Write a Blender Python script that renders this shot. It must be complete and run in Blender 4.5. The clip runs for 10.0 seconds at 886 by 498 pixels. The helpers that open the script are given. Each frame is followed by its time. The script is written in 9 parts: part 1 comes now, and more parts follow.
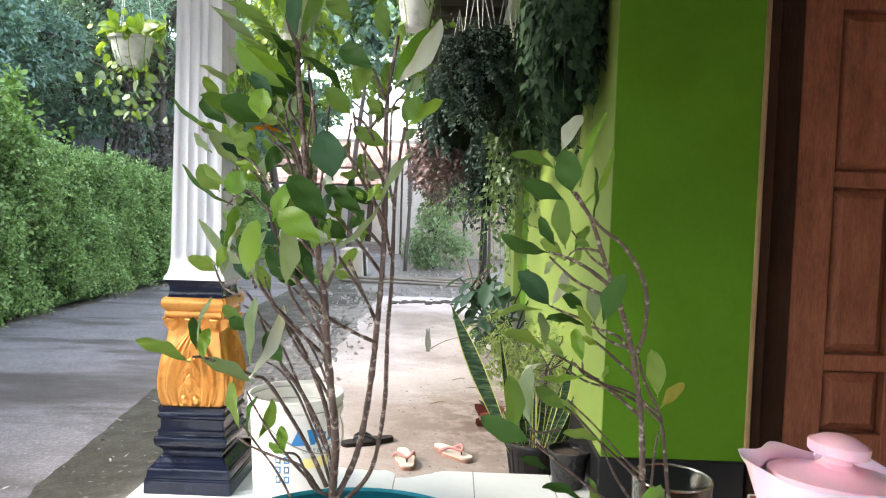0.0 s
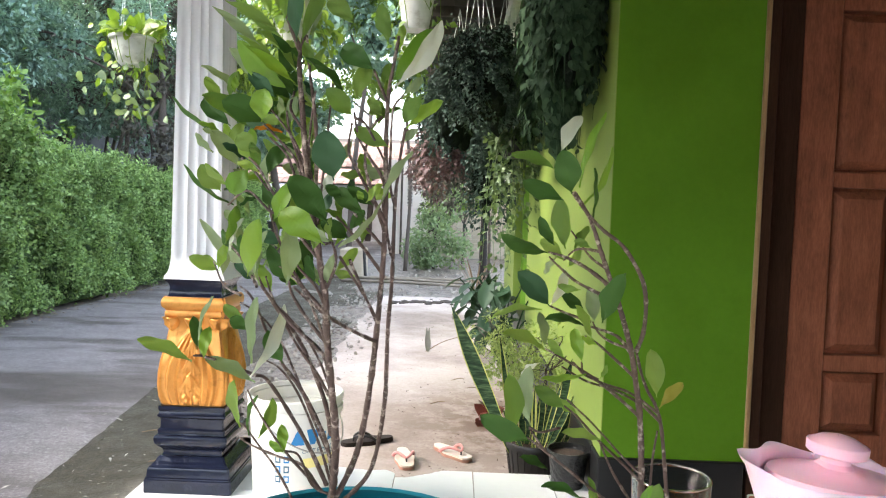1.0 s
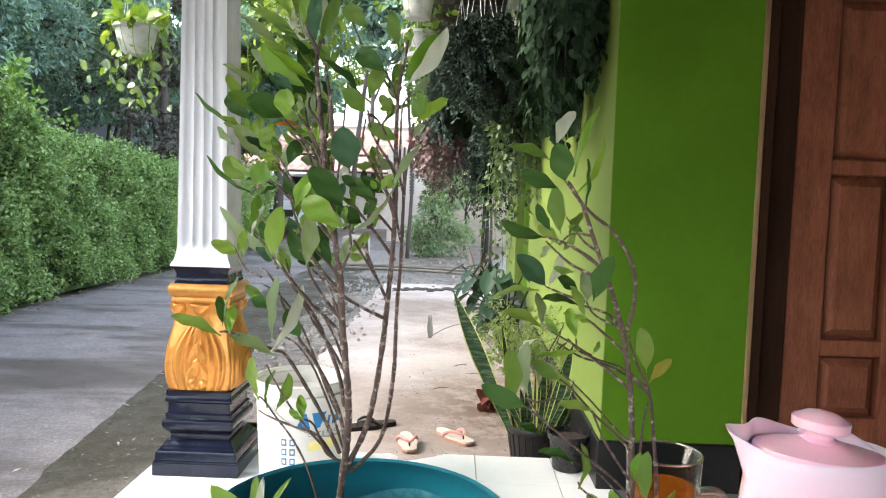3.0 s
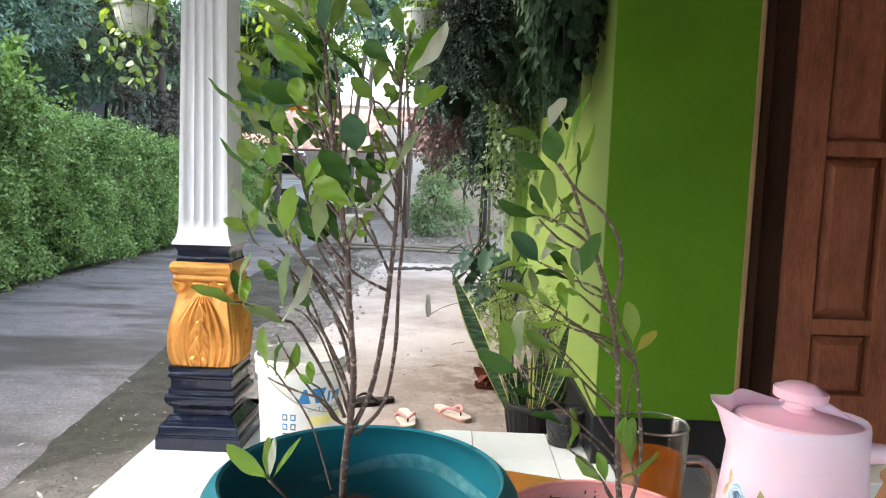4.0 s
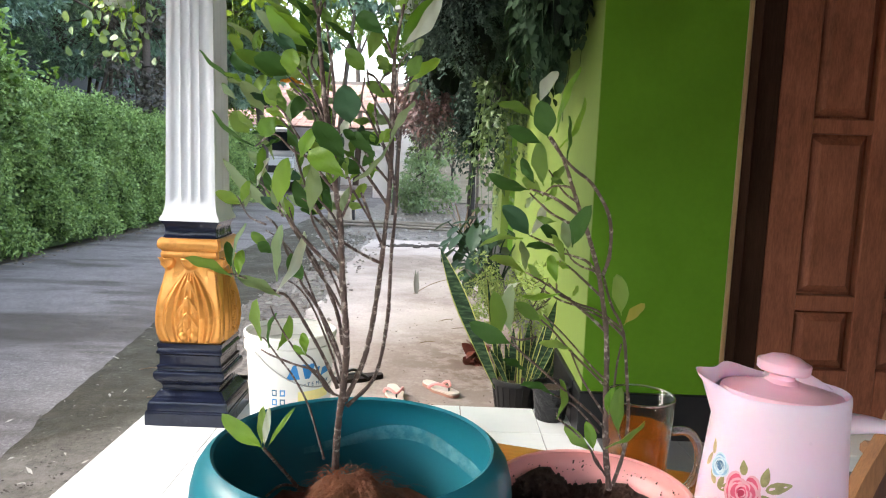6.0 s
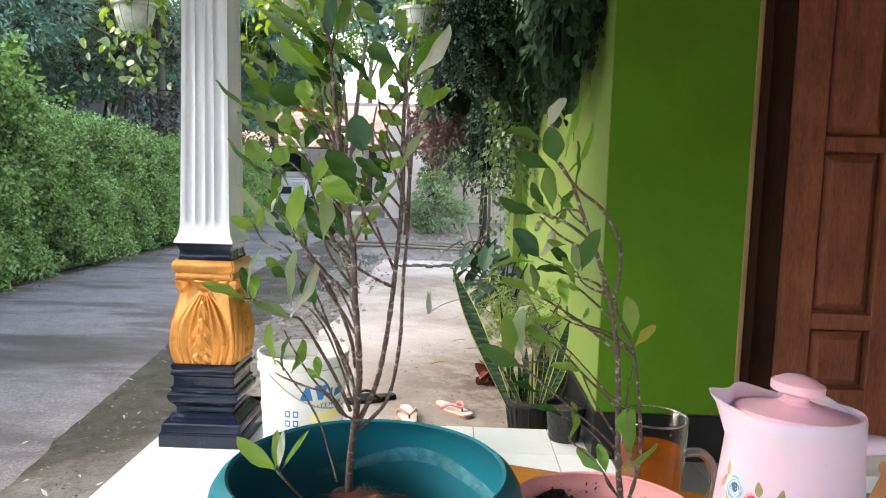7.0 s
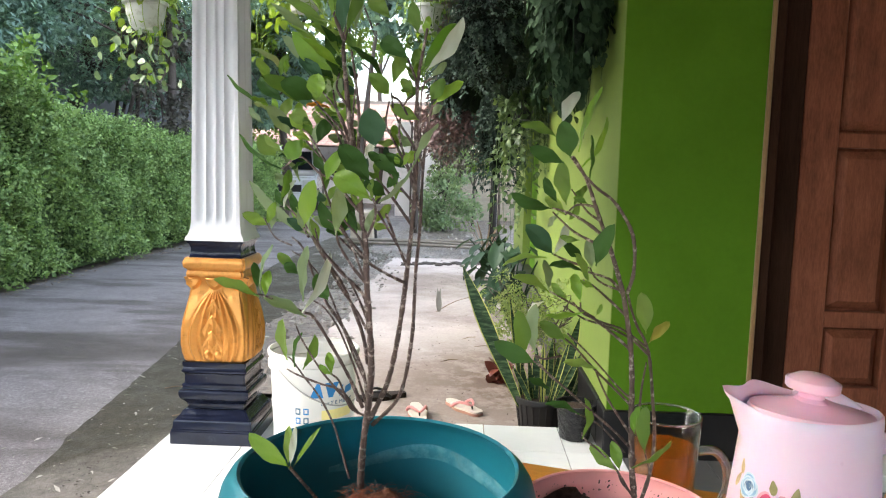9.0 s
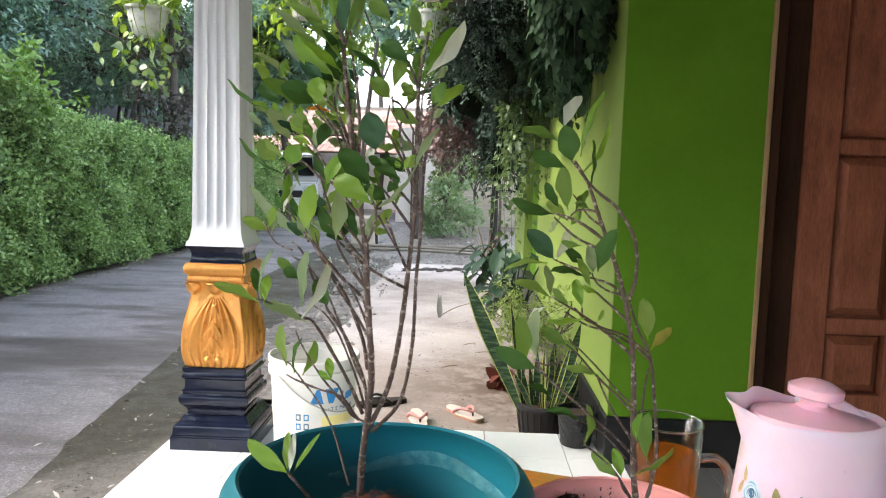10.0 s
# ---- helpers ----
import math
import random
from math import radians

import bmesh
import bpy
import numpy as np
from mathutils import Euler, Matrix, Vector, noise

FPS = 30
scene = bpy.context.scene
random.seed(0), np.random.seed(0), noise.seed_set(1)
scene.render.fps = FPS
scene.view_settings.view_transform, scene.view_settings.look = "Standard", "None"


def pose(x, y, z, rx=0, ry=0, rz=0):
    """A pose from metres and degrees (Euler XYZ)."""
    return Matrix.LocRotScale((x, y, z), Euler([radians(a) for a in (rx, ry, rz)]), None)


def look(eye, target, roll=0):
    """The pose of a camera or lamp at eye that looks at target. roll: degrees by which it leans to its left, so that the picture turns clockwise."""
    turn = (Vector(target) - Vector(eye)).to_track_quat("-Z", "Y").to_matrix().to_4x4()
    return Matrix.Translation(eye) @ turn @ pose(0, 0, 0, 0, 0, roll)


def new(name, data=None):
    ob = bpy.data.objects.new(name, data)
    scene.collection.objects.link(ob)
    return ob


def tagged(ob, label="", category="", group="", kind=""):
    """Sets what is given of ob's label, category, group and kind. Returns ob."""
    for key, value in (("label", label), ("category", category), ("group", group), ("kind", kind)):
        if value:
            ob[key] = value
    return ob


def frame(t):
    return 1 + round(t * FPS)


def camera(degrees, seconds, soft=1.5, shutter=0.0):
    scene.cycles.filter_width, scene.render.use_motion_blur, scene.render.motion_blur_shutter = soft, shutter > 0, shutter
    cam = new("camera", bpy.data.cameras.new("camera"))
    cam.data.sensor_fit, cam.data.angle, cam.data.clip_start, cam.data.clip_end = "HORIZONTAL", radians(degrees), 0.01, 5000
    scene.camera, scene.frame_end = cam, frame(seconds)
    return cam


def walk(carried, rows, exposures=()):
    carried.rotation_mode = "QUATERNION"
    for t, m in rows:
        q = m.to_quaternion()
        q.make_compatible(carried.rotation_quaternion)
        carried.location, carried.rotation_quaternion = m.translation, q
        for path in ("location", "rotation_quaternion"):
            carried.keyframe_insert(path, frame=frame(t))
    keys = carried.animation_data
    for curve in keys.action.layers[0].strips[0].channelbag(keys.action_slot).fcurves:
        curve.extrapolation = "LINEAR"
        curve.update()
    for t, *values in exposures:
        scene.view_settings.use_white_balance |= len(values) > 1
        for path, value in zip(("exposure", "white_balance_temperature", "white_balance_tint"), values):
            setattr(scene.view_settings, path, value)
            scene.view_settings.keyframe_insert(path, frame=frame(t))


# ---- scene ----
cam = camera(62.3, 10.0, soft=1.15)
PATH = [
    (0, (0.007, 0.101, 1.033), (-0.029, 2.098, 0.922), 1.7),
    (0.5, (0.007, 0.1, 1.033), (-0.029, 2.096, 0.923), 2.0),
    (1, (0.007, 0.099, 1.033), (-0.029, 2.096, 0.922), 1.8),
    (1.5, (0.007, 0.098, 1.034), (-0.031, 2.095, 0.92), 1.7),
    (2, (0.007, 0.09, 1.036), (-0.032, 2.087, 0.928), 1.7),
    (2.5, (0.006, 0.08, 1.033), (-0.034, 2.076, 0.911), 1.7),
    (4, (0.006, 0.03, 1.034), (-0.027, 2.02, 0.834), 1.9),
    (4.5, (0.003, 0.027, 1.034), (-0.005, 2.013, 0.8), 2.3),
    (5, (0.004, 0.023, 1.033), (0.004, 2.006, 0.771), 2.0),
    (6.5, (0.003, 0.025, 1.031), (0.006, 2.009, 0.776), 2.1),
    (7, (0.004, 0.018, 1.035), (-0.029, 2.007, 0.827), 1.6),
    (7.5, (0.003, 0.019, 1.035), (-0.075, 2.004, 0.801), 1.5),
    (8, (0.002, 0.019, 1.035), (-0.086, 2.003, 0.796), 1.4),
    (8.5, (0.002, 0.019, 1.034), (-0.071, 2.004, 0.799), 1.5),
    (9, (0.002, 0.021, 1.033), (-0.057, 2.008, 0.819), 1.5),
    (9.5, (0.002, 0.026, 1.031), (-0.059, 2.015, 0.831), 1.5),
    (10, (0.002, 0.024, 1.032), (-0.06, 2.014, 0.834), 1.6),
]
walk(cam, [(t, look(eye, target, roll)) for t, eye, target, roll in PATH], exposures=[(0.0, 0.75), (2.5, 0.73), (4.5, 0.58), (10.0, 0.54)])

# ---- light: overcast afternoon after rain ----
world = bpy.data.worlds.new("overcast_sky")
scene.world = world
world.use_nodes = True
wn, wl = world.node_tree.nodes, world.node_tree.links
sky = wn.new("ShaderNodeTexSky")
sky.sky_type, sky.sun_disc = 'NISHITA', False
sky.sun_elevation, sky.sun_rotation = radians(33), radians(-92)
sky.dust_density, sky.air_density = 4.0, 1.0
pale = wn.new("ShaderNodeHueSaturation")
pale.inputs["Saturation"].default_value = 0.62
wl.new(sky.outputs[0], pale.inputs["Color"])
wl.new(pale.outputs[0], wn["Background"].inputs["Color"])
wn["Background"].inputs["Strength"].default_value = 0.85
sun_data = bpy.data.lights.new("sun", "SUN")
sun_data.energy, sun_data.angle, sun_data.color = 0.65, radians(35), (1.0, 0.98, 0.95)
sun = new("sun", sun_data)
sun.matrix_world = look((-10, -0.4, 6.5), (0, 0, 0))

# ---- materials ----
def tree_of(name):
    m = bpy.data.materials.new(name)
    m.use_nodes = True
    nt = m.node_tree
    return m, nt, nt.nodes["Principled BSDF"]


def set_in(b, **kw):
    names = dict(rough="Roughness", metal="Metallic", spec="Specular IOR Level", coat="Coat Weight",
                 coat_rough="Coat Roughness", trans="Transmission Weight", ior="IOR", sheen="Sheen Weight")
    for k, v in kw.items():
        b.inputs[names[k]].default_value = v


def noise_tex(nt, scale, detail=5, rough=0.6, coord="Object", stretch=None):
    co = nt.nodes.new("ShaderNodeTexCoord")
    n = nt.nodes.new("ShaderNodeTexNoise")
    n.inputs["Scale"].default_value, n.inputs["Detail"].default_value = scale, detail
    n.inputs["Roughness"].default_value = rough
    if stretch:
        mp = nt.nodes.new("ShaderNodeMapping")
        mp.inputs["Scale"].default_value = stretch
        nt.links.new(co.outputs[coord], mp.inputs["Vector"])
        nt.links.new(mp.outputs[0], n.inputs["Vector"])
    else:
        nt.links.new(co.outputs[coord], n.inputs["Vector"])
    return n.outputs["Fac"]


def ramp(nt, fac, stops):
    r = nt.nodes.new("ShaderNodeValToRGB")
    e = r.color_ramp.elements
    while len(e) < len(stops):
        e.new(0.5)
    for el, (p, c) in zip(e, stops):
        el.position, el.color = p, (*c, 1)
    nt.links.new(fac, r.inputs["Fac"])
    return r.outputs["Color"]


def mix(nt, fac, a, b, kind="MIX"):
    m = nt.nodes.new("ShaderNodeMix")
    m.data_type, m.blend_type = 'RGBA', kind
    for sock, v in ((m.inputs[0], fac), (m.inputs[6], a), (m.inputs[7], b)):
        if isinstance(v, (int, float)):
            sock.default_value = v
        elif isinstance(v, tuple):
            sock.default_value = (*v, 1)
        else:
            nt.links.new(v, sock)
    return m.outputs[2]


def bump(nt, b, fac, strength, distance=0.01, chain=None):
    n = nt.nodes.new("ShaderNodeBump")
    n.inputs["Strength"].default_value, n.inputs["Distance"].default_value = strength, distance
    nt.links.new(fac, n.inputs["Height"])
    if chain:
        nt.links.new(chain, n.inputs["Normal"])
    nt.links.new(n.outputs[0], b.inputs["Normal"])
    return n.outputs[0]


def tone(c, k):
    return tuple(min(1.0, v * k) for v in c)


def surf(name, color, vary=0.15, big=2.0, fine=60.0, bumps=0.15, dist=0.004, dirt=None, dirt_at=(0.55, 0.75), rand=0.0, rough_vary=0.1, **kw):
    """A worn surface: colour drifting at two scales, dirt in patches, fine relief."""
    m, nt, b = tree_of(name)
    kw.setdefault("rough", 0.55)
    set_in(b, **kw)
    n1, n2 = noise_tex(nt, big), noise_tex(nt, fine, 4)
    col = ramp(nt, n1, [(0.3, tone(color, 1 - vary)), (0.7, tone(color, 1 + vary))])
    col = mix(nt, 0.5 * vary, col, ramp(nt, n2, [(0.35, tone(color, 0.6)), (0.65, tone(color, 1.3))]))
    if dirt:
        n3 = noise_tex(nt, big * 2.7, 7, 0.65)
        m3 = ramp(nt, n3, [(dirt_at[0], (0, 0, 0)), (dirt_at[1], (1, 1, 1))])
        col = mix(nt, m3, col, dirt)
    if rand:
        oi = nt.nodes.new("ShaderNodeObjectInfo")
        rr = ramp(nt, oi.outputs["Random"], [(0, (1 - rand,) * 3), (1, (1.0,) * 3)])
        col = mix(nt, 1.0, col, rr, "MULTIPLY")
    nt.links.new(col, b.inputs["Base Color"])
    r = nt.nodes.new("ShaderNodeMapRange")
    r.inputs[3].default_value, r.inputs[4].default_value = max(0.02, kw["rough"] - rough_vary), min(1, kw["rough"] + rough_vary)
    nt.links.new(n1, r.inputs[0])
    nt.links.new(r.outputs[0], b.inputs["Roughness"])
    if bumps:
        bump(nt, b, n2, bumps, dist)
    return m


def leaf_mat(name, dark, light, glow=0.3, rough=0.45, spec=0.5, island=True):
    """Leaf: colour differs leaf by leaf, some light passes through."""
    m, nt, b = tree_of(name)
    set_in(b, rough=rough, spec=spec)
    if island:
        g = nt.nodes.new("ShaderNodeNewGeometry")
        rnd = g.outputs["Random Per Island"]
    else:
        oi = nt.nodes.new("ShaderNodeObjectInfo")
        rnd = oi.outputs["Random"]
    mid = tuple((a + c) / 2 for a, c in zip(dark, light))
    col = ramp(nt, rnd, [(0.0, dark), (0.55, mid), (1.0, light)])
    n = noise_tex(nt, 14, 3)
    col = mix(nt, 0.35, col, ramp(nt, n, [(0.3, tone(dark, 0.7)), (0.7, tone(light, 1.15))]))
    nt.links.new(col, b.inputs["Base Color"])
    tr = nt.nodes.new("ShaderNodeBsdfTranslucent")
    nt.links.new(mix(nt, 1.0, col, (1.0, 1.0, 0.45), "MULTIPLY"), tr.inputs["Color"])
    ms = nt.nodes.new("ShaderNodeMixShader")
    ms.inputs[0].default_value = glow
    nt.links.new(b.outputs[0], ms.inputs[1])
    nt.links.new(tr.outputs[0], ms.inputs[2])
    nt.links.new(ms.outputs[0], nt.nodes["Material Output"].inputs["Surface"])
    return m


def wood(name, dark, light, scale=9.0, rough=0.45, stretch=(6, 6, 0.6), coat=0.1, spec=0.5):
    m, nt, b = tree_of(name)
    set_in(b, rough=rough, coat=coat, coat_rough=0.3, spec=spec)
    n1 = noise_tex(nt, scale, 8, 0.65, stretch=stretch)
    n2 = noise_tex(nt, 2.0, 4)
    n3 = noise_tex(nt, scale * 6, 5, 0.7, stretch=stretch)
    col = ramp(nt, n1, [(0.3, dark), (0.5, tuple((a + c) / 2 for a, c in zip(dark, light))), (0.72, light)])
    col = mix(nt, 0.45, col, ramp(nt, n2, [(0.35, tone(dark, 0.8)), (0.7, tone(light, 1.15))]))
    col = mix(nt, 0.2, col, ramp(nt, n3, [(0.4, tone(dark, 0.5)), (0.6, light)]))
    nt.links.new(col, b.inputs["Base Color"])
    bump(nt, b, n3, 0.2, 0.002)
    return m


M_ASPHALT, nt, b = tree_of("wet_asphalt")
n1, n2 = noise_tex(nt, 1.3, 7, 0.62, stretch=(0.4, 1.2, 1)), noise_tex(nt, 60, 6, 0.85)
n3, n4 = noise_tex(nt, 4.5, 8, 0.7, stretch=(0.8, 1.1, 1)), noise_tex(nt, 230, 3, 0.7)
col = ramp(nt, n3, [(0.3, (0.145, 0.13, 0.128)), (0.5, (0.225, 0.203, 0.2)), (0.7, (0.31, 0.282, 0.278))])
col = mix(nt, 0.4, col, ramp(nt, n2, [(0.36, (0.05, 0.045, 0.045)), (0.52, (0.22, 0.2, 0.205)), (0.66, (0.7, 0.66, 0.66))]))
col = mix(nt, 0.25, col, ramp(nt, n4, [(0.4, (0.03, 0.03, 0.03)), (0.62, (0.45, 0.42, 0.41))]))
col = mix(nt, ramp(nt, n1, [(0.4, (0.85,) * 3), (0.46, (0.55,) * 3), (0.53, (0.0,) * 3)]), col, (0.07, 0.056, 0.048))
nt.links.new(col, b.inputs["Base Color"])
nt.links.new(ramp(nt, n1, [(0.36, (0.5,) * 3), (0.55, (0.82,) * 3)]), b.inputs["Roughness"])
set_in(b, spec=0.3)
bump(nt, b, n2, 0.7, 0.012)

# cement strip: dark moss where the asphalt drains onto it, paler and dry towards the porch
M_MOSS, nt, b = tree_of("mossy_wet_cement")
n1, n2, n3 = noise_tex(nt, 2.6, 7, 0.7), noise_tex(nt, 60, 5, 0.75), noise_tex(nt, 9, 6, 0.7)
co, sp = nt.nodes.new("ShaderNodeTexCoord"), nt.nodes.new("ShaderNodeSeparateXYZ")
nt.links.new(co.outputs["Object"], sp.inputs[0])
sk = nt.nodes.new("ShaderNodeMath")
sk.operation, sk.inputs[1].default_value = 'MULTIPLY_ADD', -0.62
nt.links.new(sp.outputs["Y"], sk.inputs[0])
nt.links.new(sp.outputs["X"], sk.inputs[2])
wob = nt.nodes.new("ShaderNodeMath")
wob.operation, wob.inputs[1].default_value = 'MULTIPLY_ADD', 0.9
nt.links.new(n1, wob.inputs[0])
nt.links.new(sk.outputs[0], wob.inputs[2])
dry = nt.nodes.new("ShaderNodeMapRange")
dry.inputs[1].default_value, dry.inputs[2].default_value = -2.72, -2.46
nt.links.new(wob.outputs[0], dry.inputs[0])
moss = ramp(nt, n3, [(0.32, (0.02, 0.018, 0.008)), (0.5, (0.04, 0.034, 0.018)), (0.7, (0.07, 0.06, 0.036))])
bare = ramp(nt, n3, [(0.34, (0.1, 0.085, 0.07)), (0.52, (0.2, 0.18, 0.155)), (0.7, (0.28, 0.255, 0.225))])
col = mix(nt, dry.outputs[0], moss, bare)
col = mix(nt, 0.22, col, ramp(nt, n2, [(0.42, (0.012, 0.01, 0.007)), (0.7, (0.2, 0.18, 0.15))]))
nt.links.new(col, b.inputs["Base Color"])
nt.links.new(ramp(nt, n1, [(0.35, (0.45,) * 3), (0.6, (0.75,) * 3)]), b.inputs["Roughness"])
set_in(b, spec=0.35)
bump(nt, b, n2, 0.7, 0.012)

M_CONCRETE, nt, b = tree_of("damp_pale_concrete")
n1, n2, n3 = noise_tex(nt, 0.75, 7, 0.62), noise_tex(nt, 55, 5, 0.7), noise_tex(nt, 6.5, 9, 0.76)
col = ramp(nt, n1, [(0.36, (0.19, 0.14, 0.112)), (0.45, (0.38, 0.315, 0.285)), (0.56, (0.54, 0.48, 0.455))])
col = mix(nt, 0.3, col, ramp(nt, n3, [(0.38, (0.14, 0.1, 0.075)), (0.58, (0.5, 0.445, 0.41))]))
col = mix(nt, 0.14, col, ramp(nt, n2, [(0.35, (0.12, 0.1, 0.09)), (0.65, (0.72, 0.67, 0.63))]))
# a brown damp patch where the plants drain
dist = nt.nodes.new("ShaderNodeVectorMath")
dist.operation = 'DISTANCE'
co = nt.nodes.new("ShaderNodeTexCoord")
nt.links.new(co.outputs["Object"], dist.inputs[0])
dist.inputs[1].default_value = (0.5, 3.95, -0.1)
wet = nt.nodes.new("ShaderNodeMapRange")
wet.inputs[1].default_value, wet.inputs[2].default_value, wet.inputs[3].default_value, wet.inputs[4].default_value = 0.4, 1.45, 1.0, 0.0
nt.links.new(dist.outputs["Value"], wet.inputs[0])
edge = nt.nodes.new("ShaderNodeMath")
edge.operation = 'MULTIPLY'
nt.links.new(wet.outputs[0], edge.inputs[0])
nt.links.new(ramp(nt, n3, [(0.34, (0.35,) * 3), (0.48, (0.8,) * 3), (0.52, (1.0,) * 3)]), edge.inputs[1])
col = mix(nt, edge.outputs[0], col, (0.13, 0.088, 0.066))
nt.links.new(col, b.inputs["Base Color"])
nt.links.new(ramp(nt, n3, [(0.35, (0.6,) * 3), (0.65, (0.92,) * 3)]), b.inputs["Roughness"])
bump(nt, b, n2, 0.25, 0.005)

M_MUD = surf("wet_gravelly_mud", (0.17, 0.14, 0.118), 0.5, 4.0, 30, 0.8, 0.03, dirt=(0.075, 0.062, 0.05), dirt_at=(0.46, 0.58), rough=0.45)
M_DIRT = surf("grey_brown_soil", (0.16, 0.13, 0.11), 0.35, 0.9, 20, 0.6, 0.02, dirt=(0.1, 0.085, 0.06), rough=0.8)
M_TILE = surf("white_glazed_tile", (0.8, 0.82, 0.82), 0.05, 2.5, 30, 0.02, 0.001, dirt=(0.66, 0.68, 0.68), dirt_at=(0.6, 0.8), rough=0.16, rand=0.05, rough_vary=0.06)
M_DTILE = surf("charcoal_floor_tile", (0.1, 0.105, 0.11), 0.2, 3, 60, 0.05, 0.002, rough=0.35, rand=0.15)
M_GROUT = surf("grey_grout", (0.3, 0.29, 0.27), 0.2, 6, 80, 0.2, rough=0.85)
# one green wall paint: paler where the side is lit, darker for the shaded front
M_LIME = surf("wall_green_paler", (0.19, 0.268, 0.05), 0.12, 1.4, 45, 0.12, 0.003, dirt=(0.15, 0.22, 0.045), dirt_at=(0.56, 0.85), rough=0.55)
M_GREEN = surf("wall_green_darker", (0.092, 0.21, 0.015), 0.14, 1.1, 45, 0.15, 0.004, dirt=(0.072, 0.165, 0.009), dirt_at=(0.5, 0.85), rough=0.65, spec=0.06)
M_PLINTH = surf("black_plinth_paint", (0.01, 0.01, 0.011), 0.3, 4, 40, 0.15, rough=0.4, spec=0.3)
M_WHITE = surf("white_pillar_paint", (0.68, 0.7, 0.74), 0.04, 3, 50, 0.08, 0.002, dirt=(0.55, 0.565, 0.585), dirt_at=(0.62, 0.85), rough=0.42)
M_GOLD = surf("gold_paint", (0.66, 0.3, 0.07), 0.16, 9, 90, 0.2, 0.002, dirt=(0.4, 0.16, 0.035), dirt_at=(0.56, 0.8), rough=0.34, metal=0.5)
M_NAVY = surf("glossy_navy_paint", (0.009, 0.012, 0.027), 0.3, 8, 18, 0.35, 0.01, dirt=(0.03, 0.035, 0.055), dirt_at=(0.62, 0.85), rough=0.12, spec=0.36, rough_vary=0.06)
M_DOOR = wood("varnished_teak_door", (0.14, 0.042, 0.022), (0.42, 0.15, 0.082), 7, 0.6, (4, 4, 0.7), 0.0, 0.2)
M_FRAME = wood("dark_teak_frame", (0.025, 0.012, 0.007), (0.065, 0.03, 0.018), 7, 0.7, (6, 6, 0.6), 0.0, 0.1)
M_TRIM = wood("pale_worn_wood_edge", (0.22, 0.12, 0.05), (0.45, 0.3, 0.14), 14)
M_TABLE = wood("orange_varnished_tabletop", (0.42, 0.12, 0.015), (0.66, 0.23, 0.035), 5, 0.22, (0.8, 5, 5), 0.5)
M_CHAIR = wood("oiled_brown_wood", (0.16, 0.066, 0.026), (0.36, 0.17, 0.07), 8)
M_TEAL = surf("teal_plastic", (0.014, 0.18, 0.24), 0.08, 5, 120, 0.03, 0.001, dirt=(0.02, 0.24, 0.3), dirt_at=(0.6, 0.9), rough=0.36)
M_PINKPOT = surf("salmon_pink_plastic", (0.88, 0.39, 0.37), 0.06, 6, 120, 0.04, 0.001, rough=0.36)
M_PINK = surf("pale_pink_plastic", (0.93, 0.71, 0.84), 0.03, 4, 150, 0.02, 0.0006, rough=0.3)
M_PINKLID = surf("rose_pink_plastic", (0.98, 0.56, 0.68), 0.04, 4, 150, 0.02, 0.0006, rough=0.32)
M_SOIL = surf("dark_potting_soil", (0.06, 0.035, 0.025), 0.5, 30, 160, 0.9, 0.01, rough=0.95)
M_COIR = surf("red_brown_coir", (0.23, 0.09, 0.048), 0.4, 25, 200, 0.9, 0.01, rough=0.95)
M_BARK = surf("brown_twig_bark", (0.12, 0.082, 0.07), 0.45, 60, 320, 0.8, 0.003, dirt=(0.42, 0.35, 0.31), dirt_at=(0.54, 0.64), rough=0.8)
M_BARK2 = surf("grey_tree_bark", (0.085, 0.07, 0.06), 0.4, 4, 40, 0.7, 0.02, rough=0.9)
M_BAG = surf("black_plastic_bag", (0.009, 0.009, 0.01), 0.3, 8, 40, 0.8, 0.02, rough=0.38)
M_BLACK = surf("black_plastic", (0.017, 0.017, 0.018), 0.2, 8, 90, 0.08, rough=0.42)
M_BUCKET = surf("white_bucket_plastic", (0.68, 0.68, 0.64), 0.04, 4, 60, 0.04, 0.001, dirt=(0.6, 0.58, 0.5), dirt_at=(0.6, 0.85), rough=0.38)
M_POTW = surf("white_hanging_pot_plastic", (0.62, 0.63, 0.6), 0.08, 8, 60, 0.1, dirt=(0.36, 0.35, 0.3), dirt_at=(0.52, 0.75), rough=0.5)
M_WIRE = surf("grey_wire", (0.4, 0.4, 0.38), 0.1, 5, 50, 0, rough=0.4, metal=0.6)
M_HOUSE = surf("cream_plaster", (0.76, 0.69, 0.63), 0.1, 0.8, 20, 0.2, dirt=(0.42, 0.35, 0.3), dirt_at=(0.55, 0.8), rough=0.8)
M_BLOCK = surf("pale_cream_block", (0.46, 0.4, 0.31), 0.12, 2, 30, 0.3, dirt=(0.3, 0.27, 0.2), rough=0.85, rand=0.2)
M_ROOF = surf("terracotta_roof_tile", (0.5, 0.3, 0.24), 0.3, 6, 30, 0.3, dirt=(0.2, 0.12, 0.1), dirt_at=(0.48, 0.7), rough=0.8, rand=0.55)
M_CEIL = surf("grey_ceiling_board", (0.25, 0.245, 0.235), 0.06, 2, 30, 0.05, rough=0.75)
M_RAFTER = wood("dark_rafter_wood", (0.04, 0.03, 0.022), (0.1, 0.075, 0.055), 8, 0.7)
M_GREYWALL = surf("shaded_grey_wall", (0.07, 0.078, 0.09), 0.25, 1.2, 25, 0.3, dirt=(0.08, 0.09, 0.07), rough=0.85)
